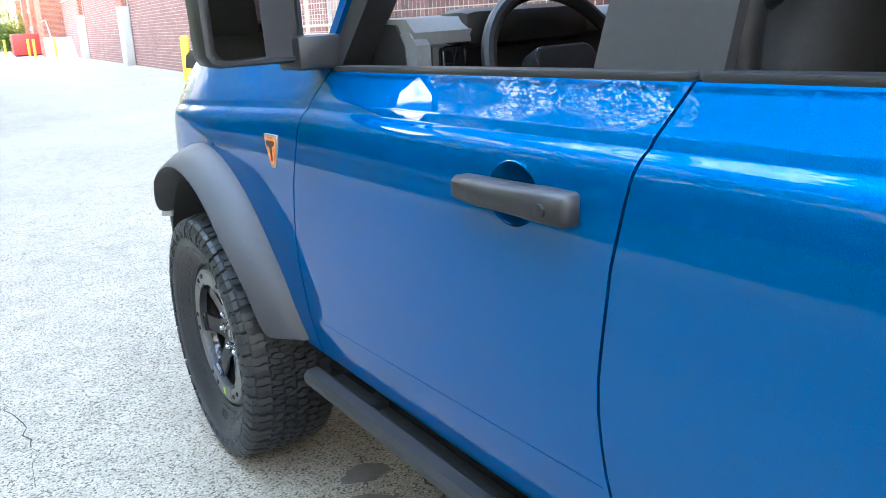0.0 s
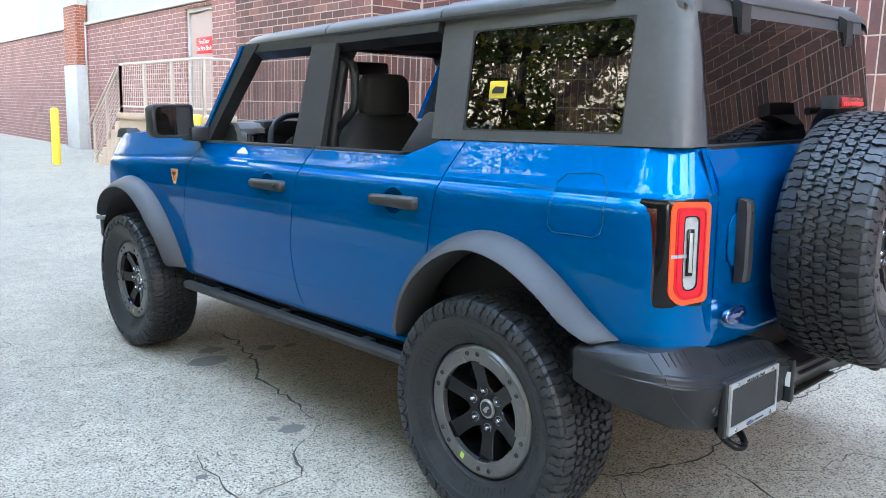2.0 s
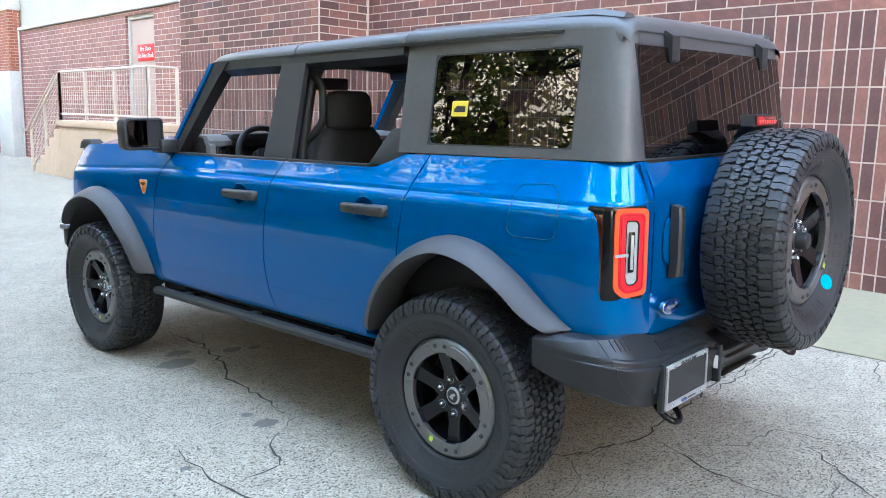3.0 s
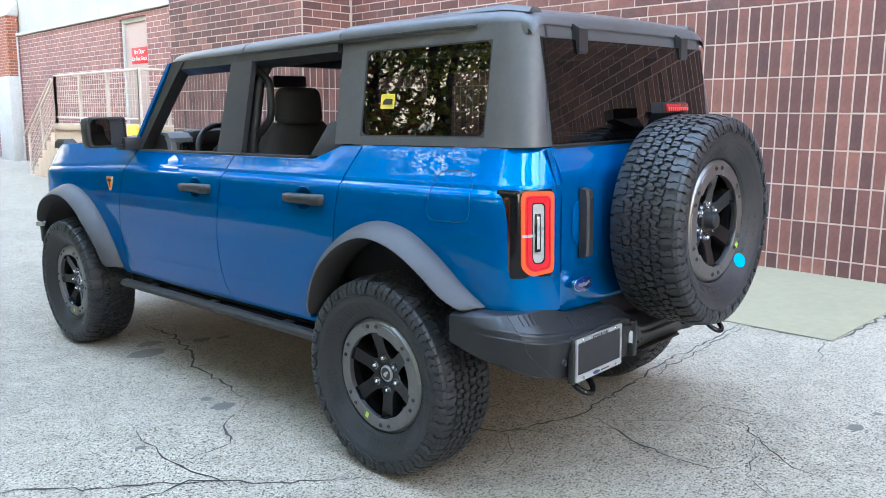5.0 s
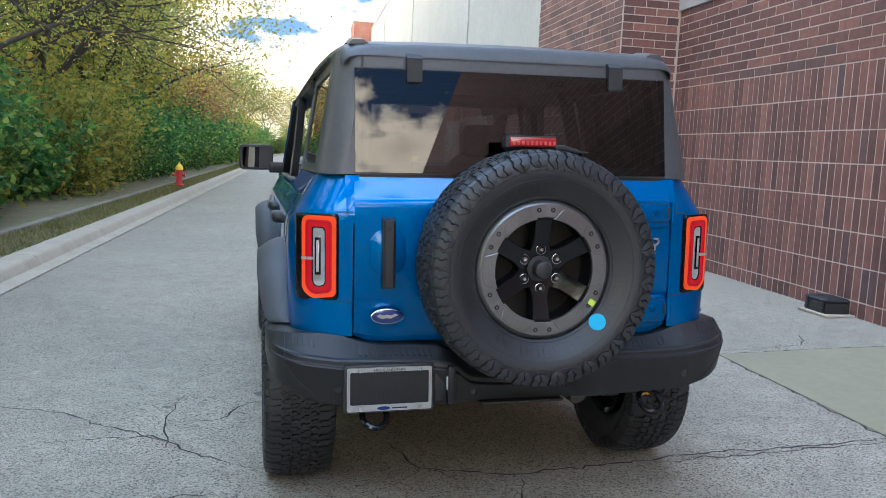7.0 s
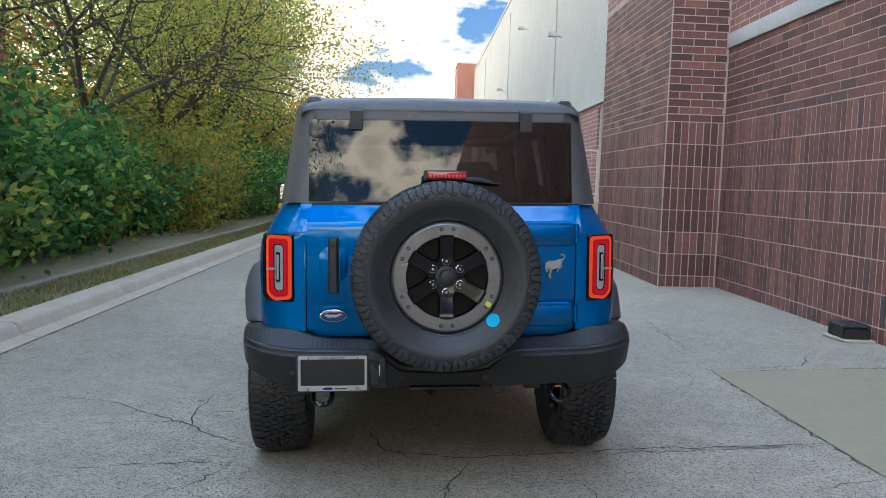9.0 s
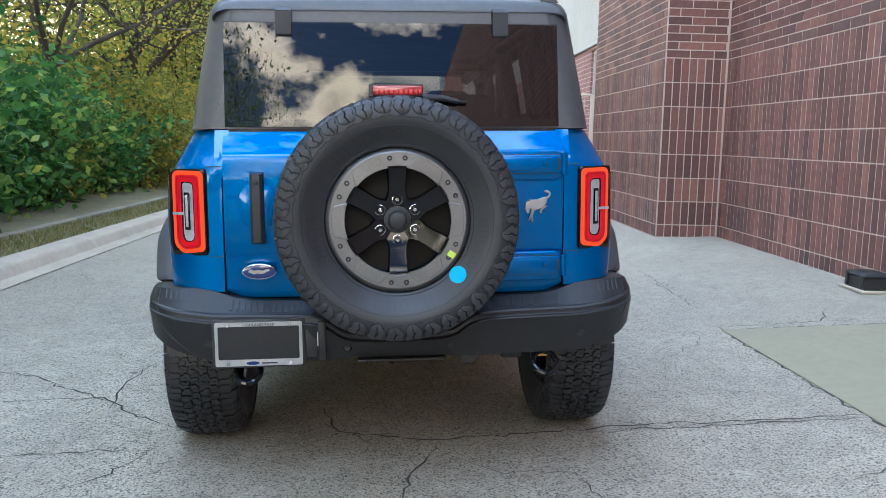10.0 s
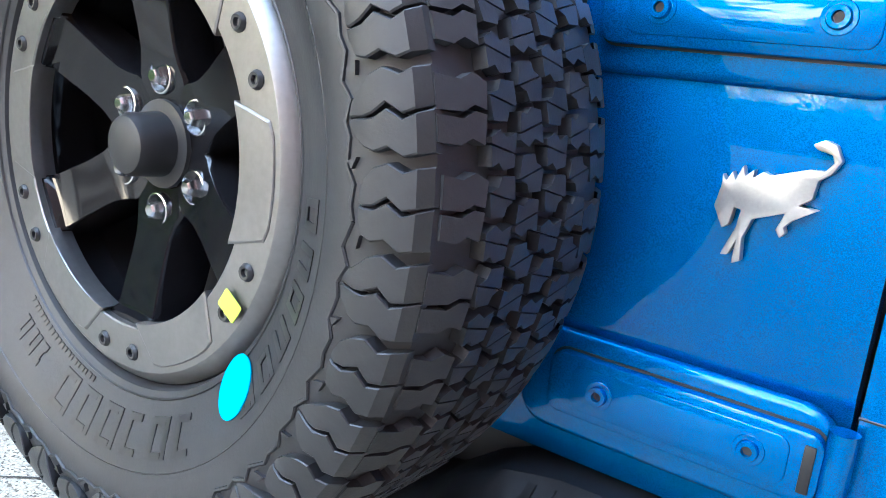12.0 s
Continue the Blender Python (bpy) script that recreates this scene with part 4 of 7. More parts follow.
# The first four, out of view, are added to shade the car's left flank.
OTHER_TREES = ((1, -8.6, -5.0, 1.05, 35), (1, -8.3, 1.2, 1.0, 265), (1, -8.7, 6.2, 1.05, 150), (1, -9.4, -11.5, 1.1, 200), (0, -10.0, -2.0, 1.1, 250), (1, -9.0, -9.0, 1.15, 80), (4, -9.0, -15.0, 1.1, 140), (0, -13.0, -20.0, 1.2, 30), (1, -9.5, -27.0, 1.1, 170), (4, -12.5, -24.0, 1.2, 320),
                         (0, -13.0, 12.0, 1.2, 15), (1, -14.0, -6.0, 1.2, 99), (1, -13.5, 34.0, 1.2, 222),
                         (1, -6.0, 62.0, 1.15, 5), (2, -9.0, 70.0, 1.25, 45), (1, -1.0, 92.0, 1.2, 77), (2, -5.0, 88.0, 1.2, 190), (1, 3.5, 112.0, 1.25, 240), (0, -12.0, 80.0, 1.3, 310), (1, -9.0, 96.0, 1.4, 20), (0, 0.5, 118.0, 1.4, 150))
# Unseen belt, added to dim the low southern sky and its reflection.
UNSEEN_SOUTH_TREES = tuple((1 if i % 3 else 0, -13.0 + 4.1 * i, -47.0 - 1.7 * (i % 2), 0.9 + 0.06 * (i % 3), 71 * i) for i in range(5))
for k, x, y, s, turn in NEAR_TREES + OTHER_TREES + UNSEEN_SOUTH_TREES:
    plant(protos_t[k], x, y, s * (0.68 if y > 40 else 1.0), turn, used)
for i in range(9):
    plant(protos_s[1 + i % 2], -8.5 + 1.9 * i, 98 + rt.uniform(-4, 4), 1.5, rt.uniform(0, 360), used)
for i in range(10):
    plant(protos_s[i % 3], -6.2 + rt.uniform(-0.8, 0.4), 47 + 4.2 * i, 1.35, rt.uniform(0, 360), used)

# Unseen shrubs, added to fill the southern belt that dims the low sky.
for i in range(9):
    plant(protos_s[i % 2], -12.0 + 1.95 * i, -43.0 + rt.uniform(-0.8, 0.8), 1.9, rt.uniform(0, 360), used)

# ---- the car: its own axes: x to its right, y ahead, z up, the rear axle at y = 0 ----
CAR = Matrix(((0.99795, -0.05767, -0.02763, 0), (0.05807, 0.99821, 0.01398, 0), (0.02678, -0.01556, 0.99952, 0.0), (0, 0, 0, 1)))
suv = thing("suv", "blue four-door off-road car with grey hardtop and rear spare wheel", "car", CAR)
WB, TYRE_R = 2.949, 0.405
ZT = [0.50, 0.56, 0.64, 0.68, 0.80, 0.92, 1.02, 1.10, 1.135, 1.150, 1.162, 1.174, 1.177, 1.190, 1.194, 1.25, 1.285, 1.32]
XT = [0.790, 0.808, 0.824, 0.829, 0.838, 0.842, 0.842, 0.838, 0.8345, 0.8305, 0.8235, 0.8130, 0.8110, 0.8085, 0.8055, 0.774, 0.752, 0.736]
ARCH_R = [(-0.53, 0.765), (-0.43, 0.83), (-0.30, 0.93), (-0.15, 1.01), (0.02, 1.03), (0.19, 0.975), (0.33, 0.88), (0.45, 0.74), (0.52, 0.59)]
LIP_R = [(-0.475, 0.752), (-0.385, 0.80), (-0.275, 0.89), (-0.14, 0.955), (0.01, 0.975), (0.155, 0.925), (0.275, 0.83), (0.36, 0.72), (0.41, 0.60)]
ARCH_F = [(2.34, 0.56), (2.38, 0.68), (2.46, 0.80), (2.58, 0.915), (2.74, 1.00), (2.93, 1.035), (3.12, 1.00), (3.27, 0.925), (3.38, 0.835), (3.43, 0.778)]
LIP_F = [(2.405, 0.57), (2.455, 0.69), (2.53, 0.79), (2.635, 0.88), (2.77, 0.95), (2.94, 0.975), (3.10, 0.945), (3.22, 0.885), (3.31, 0.815), (3.36, 0.765)]


def at(pairs, v):
    return float(np.interp(v, [p[0] for p in pairs], [p[1] for p in pairs]))


def nose_drop(y):
    return 0.050 * max(0.0, min(1.0, (y - 2.2) / 1.25))


def half_width(y, z):
    x = float(np.interp(z + nose_drop(y), ZT, XT))
    if y > 2.9:
        x -= 0.045 * ((y - 2.9) / 0.55) ** 2
    if y > 3.3:
        x -= 0.12 * ((y - 3.3) / 0.28) ** 3
    if y < -0.42:
        s = min(1.0, (-0.42 - y) / 0.275)
        x -= 0.20 * (1 - math.sqrt(max(0.0, 1 - s ** 4)))
    return max(x, 0.619)


def mirror(s):
    return Matrix.Diagonal((s, 1, 1, 1))


def skin(s, seam0, seam1, us, bottom, top, name, material, parent, label="", lean=False, cup=None):
    """An outer panel between two seams (y by z), with its edges turned inwards."""
    bm = bmesh.new()
    grid = []
    for u in us:
        yn = at(seam0, 1.0) + (at(seam1, 1.0) - at(seam0, 1.0)) * u
        zb, zt = bottom(yn), top(yn)
        zs = [zb + (1.0 - zb) * k / 9 if zb < 1.0 else zb for k in range(10)]
        zs = zs + [1.012, 1.024, 1.036, 1.048, 1.061, 1.074, 1.088, 1.102, 1.115, 1.125, 1.135, 1.143, 1.150, 1.156, 1.162, 1.168, 1.174, 1.177, 1.190, 1.194, 1.22, 1.25]
        zs = [max(zb, z - nose_drop(yn) * (z > 1.05)) for z in zs] + [zt - 0.012, zt]
        col = []
        for z in zs:
            y0, y1 = at(seam0, z), at(seam1, z)
            y = y0 + (y1 - y0) * u
            x = half_width(y, z)
            if lean:
                w = max(0.0, min(1.0, (-0.42 - y) / 0.27))
                y += w * max(0.0, z - 1.18) * 0.34
            col.append(bm.verts.new((s * x, y, z)))
        grid.append(col)
    for a, b in zip(grid, grid[1:]):
        for i in range(len(a) - 1):
            bm.faces.new((a[i], a[i + 1], b[i + 1], b[i]))
    bmesh.ops.remove_doubles(bm, verts=bm.verts[:], dist=2e-4)
    rim = bmesh.ops.extrude_edge_only(bm, edges=[e for e in bm.edges if e.is_boundary])
    for v in rim["geom"]:
        if isinstance(v, bmesh.types.BMVert):
            v.co.x -= s * 0.028
    if cup:
        cy, cz, ca, cb = cup
        inside = [f for f in bm.faces if abs(f.calc_center_median().x) > 0.78 and ((f.calc_center_median().y - cy) / ca) ** 2 + ((f.calc_center_median().z - cz) / cb) ** 2 < 1]
        bmesh.ops.delete(bm, geom=inside, context="FACES")
        loop = [e for e in bm.edges if e.is_boundary and all(abs(v.co.y - cy) < 1.6 * ca and abs(v.co.z - cz) < 1.6 * cb for v in e.verts)]
        for v in {v for e in loop for v in e.verts}:
            a = math.atan2((v.co.z - cz) / cb, (v.co.y - cy) / ca)
            v.co.y, v.co.z = cy + ca * math.cos(a), cz + cb * math.sin(a)
            v.co.x = s * half_width(v.co.y, v.co.z)
        for depth, shrink in ((0.003, 0.97), (0.010, 0.86), (0.017, 0.82), (0.022, 0.6), (0.024, 0.1)):
            ring = bmesh.ops.extrude_edge_only(bm, edges=loop)
            loop = [g for g in ring["geom"] if isinstance(g, bmesh.types.BMEdge)]
            for v in {v for e in loop for v in e.verts}:
                v.co.y, v.co.z = cy + (v.co.y - cy) * shrink, cz + (v.co.z - cz) * shrink
                v.co.x = s * (half_width(cy, cz) - depth)
        bmesh.ops.remove_doubles(bm, verts=list({v for e in loop for v in e.verts if v.is_valid}), dist=0.012)
    return part(name, bm, material, parent, label, 28)


SEAM_A = [(0.55, 2.262), (0.61, 2.268), (0.83, 2.276), (0.99, 2.24), (1.16, 2.18), (1.235, 2.135), (1.32, 2.08)]
SEAM_B = [(0.55, 1.168), (0.60, 1.195), (0.72, 1.215), (0.83, 1.218), (1.02, 1.186), (1.17, 1.150), (1.242, 1.118), (1.32, 1.09)]
SEAM_C = [(0.55, 0.31), (0.9, 0.303), (0.965, 0.294), (1.144, 0.262), (1.20, 0.250), (1.32, 0.205)]


def shifted(seam, d):
    return [(z, y + d) for z, y in seam]


def lin(n):
    return [i / n for i in range(n + 1)]


def along(pts, t):
    """A smooth curve through points, by its share t."""
    u = t * (len(pts) - 1)
    i = min(int(u), len(pts) - 2)
    f = u - i
    p = [Vector(pts[max(0, min(len(pts) - 1, i + d))]) for d in (-1, 0, 1, 2)]
    return tuple(0.5 * (2 * p[1] + (p[2] - p[0]) * f + (2 * p[0] - 5 * p[1] + 4 * p[2] - p[3]) * f * f + (3 * p[1] - p[0] - 3 * p[2] + p[3]) * f ** 3))


def eased(poly, near=0.22, most=0.016):
    """Cuts the corners of an outline, so that it rounds off."""
    out = []
    for (a, b), (c, d) in zip(poly, poly[1:] + poly[:1]):
        k = min(near, most / (math.hypot(c - a, d - b) or 1))
        out += [(a + (c - a) * k, b + (d - b) * k), (c - (c - a) * k, d - (d - b) * k)]
    return out


def side(s):
    """All that sits on one flank; s is -1 on the car's left."""
    left = s < 0
    mm = mirror(s)
    fender = skin(s, [(0, 3.575), (2, 3.575)], shifted(SEAM_A, 0.003), lin(44), lambda y: at(ARCH_F, y) - 0.02 if 2.34 < y < 3.43 else (0.545 if y <= 2.34 else 0.70),
                  lambda y: 1.318 - nose_drop(y), "front_fender", BLUE, suv)
    if left:
        part("badge", slab([(2.396, 1.106), (2.314, 1.106), (2.316, 1.076), (2.342, 1.022), (2.368, 1.022), (2.394, 1.076)], 0.835, 0.8425, 0.0015, "x", m=mm), SATIN, fender, "shield badge with an orange face")
        part("badge_face", slab([(2.389, 1.100), (2.321, 1.100), (2.323, 1.078), (2.346, 1.031), (2.364, 1.031), (2.387, 1.078)], 0.8426, 0.844, 0, "x", m=mm), ORANGE, fender)
        part("badge_mark", slab([(2.380, 1.090), (2.330, 1.090), (2.331, 1.080), (2.349, 1.073), (2.352, 1.040), (2.358, 1.040), (2.361, 1.073), (2.379, 1.080)], 0.8441, 0.845, 0, "x", m=mm), BLACKPRINT, fender)
    part("trail_sight", loft([[(s * (0.67 + dx), 3.36 + dy, z) for dx, dy in ((-w, -d), (w, -d), (w, d), (-w, d))] for w, d, z in ((0.045, 0.085, 1.245), (0.042, 0.075, 1.285), (0.03, 0.055, 1.305))]), BLACK, suv)

    doors = (("front_door", SEAM_A, SEAM_B, 90, 1.246, 1.52, lambda y: 1.254), ("rear_door", SEAM_B, SEAM_C, 80, 0.350, 0.615, lambda y: 1.254 + 0.059 * max(0, min(1, (0.56 - y) / 0.14))))
    for name, sa, sb, n, h0, h1, top in doors:
        rear = name == "rear_door"
        bottom = (lambda y: at(ARCH_R, y) - 0.02 if y < 0.51 else 0.545) if rear else (lambda y: 0.548)
        d = skin(s, shifted(sa, -0.003), shifted(sb, 0.003), lin(n), bottom, top, name, BLUE, suv, cup=((h0 + h1) / 2 + 0.012, 1.090, 0.060, 0.050))
        handle = bmesh.new()
        ring = []
        for t, w, hgt in ((0.0, 0.012, 0.028), (0.03, 0.034, 0.040), (0.25, 0.040, 0.042), (0.6, 0.038, 0.044), (0.72, 0.036, 0.048), (0.97, 0.034, 0.048), (1.0, 0.024, 0.040)):
            y = h1 + (h0 - h1) * t
            zc = 1.088
            ring.append([(s * (0.836 + dx), y, zc + dz) for dx, dz in ((0, -hgt / 2), (w * 0.7, -hgt / 2), (w, -hgt / 2 + 0.008), (w, hgt / 2 - 0.008), (w * 0.7, hgt / 2), (0, hgt / 2))])
        loft(ring, bm=handle)
        part("handle", handle, HANDLE, d, "dark grey pull handle", 70)
        if not rear:
            part("lock", lathe([(0.0, 0.8765), (0.008, 0.8765), (0.010, 0.876), (0.010, 0.865)], 14, m=mm @ Matrix.Translation((0, 1.29, 1.086))), BLACK, d)
        y0, y1 = (2.10, 1.122) if not rear else (1.105, 0.545)
        part("belt_strip", box(s * 0.735 if s > 0 else -0.772, s * 0.772 if s > 0 else -0.735, y1, y0, 1.2505, 1.266, 0.005), BLACK, d, "black rubber belt strip")
        part("inner_panel", box(min(s * 0.66, s * 0.735), max(s * 0.66, s * 0.735), at(sb, 1.0) + 0.03 if not rear else 0.48, at(sa, 1.0) - 0.03, 0.60, 1.248, 0.02), BLACK, d)
        ridge = []
        ya, yb, za, zb2 = (2.192, 1.222, 0.649, 0.671) if not rear else (1.164, 0.678, 0.661, 0.664)
        for k in range(9):
            y, z = ya + (yb - ya) * k / 8, za + (zb2 - za) * k / 8
            x = half_width(y, z)
            ridge.append([(s * (x - 0.004), y, z - 0.0016), (s * (x + 0.0008), y, z - 0.0011), (s * (x + 0.0008), y, z + 0.0011), (s * (x - 0.004), y, z + 0.0016)])
        part("crease_line", loft(ridge), BLUE, d)

    us = [0, 0.06, 0.12, 0.18, 0.25, 0.32, 0.39, 0.46, 0.53, 0.60, 0.66, 0.71, 0.745, 0.775, 0.80, 0.825, 0.85, 0.875, 0.90, 0.92, 0.94, 0.955, 0.97, 0.98, 0.988, 0.994, 0.998, 1.0]
    quarter = skin(s, shifted(SEAM_C, -0.003), [(0, -0.6948), (2, -0.6948)], us, lambda y: at(ARCH_R, y) - 0.02 if y > -0.53 else 0.742, lambda y: 1.315, "rear_quarter", BLUE, suv, lean=True)
    tail_y = [(0.715, -0.694), (1.18, -0.694), (1.222, -0.6915), (1.238, -0.686), (1.255, -0.679), (1.29, -0.662), (1.315, -0.650)]
    part("rear_corner_skin", loft([[(s * 0.640, -0.694 + max(0.0, z - 1.18) * 0.34, z), (s * 0.617, -0.6935 + max(0.0, z - 1.18) * 0.335, z), (s * 0.617, at(tail_y, z) + 0.03, z)] for z in (0.742, 0.9, 1.18, 1.222, 1.238, 1.255, 1.29, 1.315)], close=False), BLUE, suv)
    for z in (0.868, 1.188):
        part("panel_seam", tube([(s * 0.616, -0.6938, z), (s * 0.642, -0.6945, z), (s * 0.672, -0.6950, z)], 0.0016, 6), BLACK, suv)
    if left:
        # fuel flap: an outline groove and the flap's skin
        fo = [(-0.262, 1.205), (-0.285, 1.232), (-0.39, 1.238), (-0.425, 1.232), (-0.452, 1.19), (-0.462, 1.10), (-0.452, 1.068), (-0.43, 1.056), (-0.275, 1.056), (-0.255, 1.075)]
        loop = fo + [fo[0]]
        groove = bmesh.new()
        pts = [(-(half_width(y, z) + 0.0012), y, z) for a, b in zip(loop, loop[1:]) for k in range(6) for y, z in ((a[0] + (b[0] - a[0]) * k / 6, a[1] + (b[1] - a[1]) * k / 6),)]
        tube(pts + [pts[0]], 0.0012, 5, bm=groove)
        part("fuel_flap", groove, BLACK, quarter, "outline of the fuel flap")

    # wheel arch flares, liners
    for name, outer, lip in (("front_flare", ARCH_F, LIP_F), ("rear_flare", ARCH_R, LIP_R)):
        rings = []
        n = 60
        for k in range(n + 1):
            (oy, oz), (ly, lz) = along(outer, k / n), along(lip, k / n)
            e = min(1.0, min(k, n - k) / 15)
            out = 0.895 + 0.05 * e ** 0.6
            xo = half_width(oy, oz)
            my, mz = oy * 0.62 + ly * 0.38, oz * 0.62 + lz * 0.38
            rings.append([(s * (xo - 0.02), oy, oz), (s * (xo + 0.014), oy, oz), (s * (xo + (out - xo) * 0.55), my, mz + 0.004), (s * (out - 0.006), ly + (oy - ly) * 0.16, lz + (oz - lz) * 0.16), (s * out, ly, lz), (s * (out - 0.012), ly * 0.99 + 0.01 * oy, lz - 0.006), (s * (xo - 0.06), ly, lz - 0.004)])
        part(name, loft(rings), FLARE, suv, "dark grey plastic wheel arch flare", 50)
        cy = 0.0 if "rear" in name else WB
        liner = []
        for k in range(19):
            a = math.pi * (0.09 + 0.82 * k / 18)
            liner.append([(s * 0.86, cy + 0.50 * math.cos(a), 0.46 + 0.50 * math.sin(a)), (s * 0.42, cy + 0.50 * math.cos(a), 0.46 + 0.50 * math.sin(a)), (s * 0.42, cy + 0.05 * math.cos(a), 0.46 + 0.1 * math.sin(a))])
        part("arch_liner", loft(liner, close=False), BLACK, suv)

    # sill and step bar
    part("sill", box(min(s * 0.60, s * 0.792), max(s * 0.60, s * 0.792), 0.48, 2.36, 0.523, 0.549, 0.009), BLUE, suv)
    part("rocker", box(min(s * 0.55, s * 0.755), max(s * 0.55, s * 0.755), 0.48, 2.36, 0.43, 0.5225, 0.012), GLOSSBLACK, suv)
    step = [[(s * (0.826 + dx), y, 0.477 + dz) for dx, dz in ((-0.020, -0.020), (0.014, -0.022), (0.024, -0.014), (0.026, 0.004), (0.016, 0.018), (-0.012, 0.021), (-0.022, 0.014))] for y in (0.44, 0.47, 1.0, 1.7, 2.27, 2.30)]
    bar = part("step_bar", loft(step), BLACK, suv, "black steel step bar")
    # Unseen black plate, added to darken the shaded gap between bar and body.
    part("shade_plate", box(min(s * 0.73, s * 0.812), max(s * 0.73, s * 0.812), 0.47, 2.27, 0.462, 0.469), BLACK, bar)
    for y in (0.75, 1.4, 2.05):
        part("bracket", box(min(s * 0.55, s * 0.80), max(s * 0.55, s * 0.728), y - 0.03, y + 0.03, 0.462, 0.486), BLACK, bar)

    # windscreen pillar, B-pillar, roof rail
    apil = [[(s * (x + dx), y + dy, z) for dx, dy in ((0.012, 0.03), (0.016, -0.012), (-0.045, -0.012), (-0.045, 0.03))] for x, y, z in ((0.758, 2.18, 1.245), (0.742, 2.09, 1.36), (0.722, 1.965, 1.52), (0.702, 1.85, 1.66), (0.692, 1.80, 1.728))]
    part("windscreen_pillar", loft(apil), BLUE, suv)
    atrim = [[(s * (x + 0.010), y0, z), (s * (x + 0.010), y1, z), (s * (x - 0.06), y1, z), (s * (x - 0.06), y0, z)] for x, y0, y1, z in ((0.756, 2.160, 2.085, 1.255), (0.722, 1.95, 1.875, 1.50), (0.702, 1.835, 1.74, 1.65), (0.692, 1.785, 1.66, 1.728))]
    part("pillar_trim", loft(atrim), BLACK, suv)
    bp = [[(s * (x + 0.008), y0, z), (s * (x + 0.008), y1, z), (s * (x - 0.03), y1 + 0.015, z), (s * (x - 0.03), y0 - 0.015, z)] for x, y0, y1, z in ((0.746, 1.310, 1.088, 1.255), (0.722, 1.262, 1.06, 1.45), (0.700, 1.195, 1.015, 1.70))]
    part("centre_pillar", loft(bp), FLARE, suv)
    rail_ = [[(s * (x + 0.002), y, z + 0.045), (s * (x + 0.008), y, z), (s * (x - 0.06), y, z - 0.03), (s * (x - 0.08), y, z + 0.045)] for x, y, z in ((0.692, 1.80, 1.69), (0.690, 1.12, 1.695), (0.684, 0.40, 1.705))]
    part("roof_rail", loft(rail_), BLACK, suv)
    kick = slab([(0.36, 1.26), (0.60, 1.26), (0.56, 1.30), (0.455, 1.405), (0.43, 1.415), (0.36, 1.415)], 0.66, 0.715, 0.006, "x", m=mm)
    part("seat_belt_cover", kick, FLARE, suv)

    # mirror
    mir = bmesh.new()
    turn = Matrix.Translation((s * 0.938, 2.15, 1.365)) @ pose(0, 0, 0, -1.5, 0, 0) @ Matrix.Translation((-s * 0.91, -2.15, -1.365))
    loft([[(s * (0.91 + hx * a), y, 1.365 + hz * b) for a, b in ((-0.80, -1), (0.70, -1), (0.90, -0.93), (1, -0.72), (1, 0.74), (0.92, 0.93), (0.74, 1), (-0.82, 1), (-0.95, 0.94), (-1, 0.8), (-1, -0.8), (-0.95, -0.94))] for hx, hz, y in ((0.070, 0.050, 2.232), (0.096, 0.070, 2.222), (0.109, 0.082, 2.195), (0.112, 0.085, 2.15), (0.112, 0.085, 2.122), (0.108, 0.081, 2.113), (0.100, 0.073, 2.112), (0.098, 0.071, 2.122))], bm=mir, m=turn)
    glass_turn = turn @ Matrix.Translation((s * 0.91, 2.13, 1.365)) @ pose(0, 0, 0, 0, 0, -s * 7) @ Matrix.Translation((-s * 0.91, -2.13, -1.365))
    mi = part("mirror", mir, BLACK, suv, "black door mirror housing", 40)
    part("mirror_glass", slab(rounded(0.818, 1.002, 1.297, 1.433, 0.025), 2.1195, 2.123, 0, "y", m=glass_turn @ mm), MIRROR, mi)
    part("mirror_arm", box(min(s * 0.735, s * 0.855), max(s * 0.735, s * 0.855), 2.09, 2.22, 1.262, 1.335, 0.012), BLACK, mi)

    # tail lamp on the slanting corner
    lamp = new("tail_lamp")
    lamp.parent = suv
    tagged(lamp, "lit red tail lamp with an amber outline in a black housing")
    plan = [(0.666, -0.60), (0.666, -0.694), (0.674, -0.702), (0.688, -0.702), (0.792, -0.652), (0.806, -0.640), (0.812, -0.62), (0.812, -0.565)]
    zs = [(0.874, 0.012), (0.880, 0.004), (0.890, 0.0), (1.165, 0.0), (1.174, 0.004), (1.180, 0.012)]
    cx, cy = 0.742, -0.62
    part("housing", loft([[(s * (cx + (x - cx) * (1 - e * 5)), cy + (y - cy) * (1 - e * 5), z) for x, y in plan] for z, e in zs]), GLOSSBLACK, lamp, angle=40)
    t = Vector((0.112, 0.052, 0)).normalized()
    nrm = Vector((t.y, -t.x, 0))
    base = Vector((0.682, -0.7035, 0))
    frame_m = mm @ Matrix(((t.x, nrm.x, 0, base.x), (t.y, nrm.y, 0, base.y), (0, 0, 1, 0), (0, 0, 0, 1)))

    def ring_of(o, i, d0, d1):
        bm = bmesh.new()
        loft([[(a, d0, b) for a, b in o], [(a, d1, b) for a, b in o], [(a, d1, b) for a, b in i], [(a, d0, b) for a, b in i]], caps=False, bm=bm)
        bmesh.ops.transform(bm, matrix=frame_m, verts=bm.verts)
        return bm

    W = 0.118
    o1 = [(-0.006, 0.889), (W * 0.71, 0.879), (W + 0.002, 0.911), (W + 0.002, 1.160), (W - 0.012, 1.175), (-0.006, 1.171)]
    o2 = [(0.0085, 0.903), (W * 0.665, 0.894), (W - 0.0125, 0.920), (W - 0.0125, 1.151), (W - 0.020, 1.160), (0.0085, 1.157)]
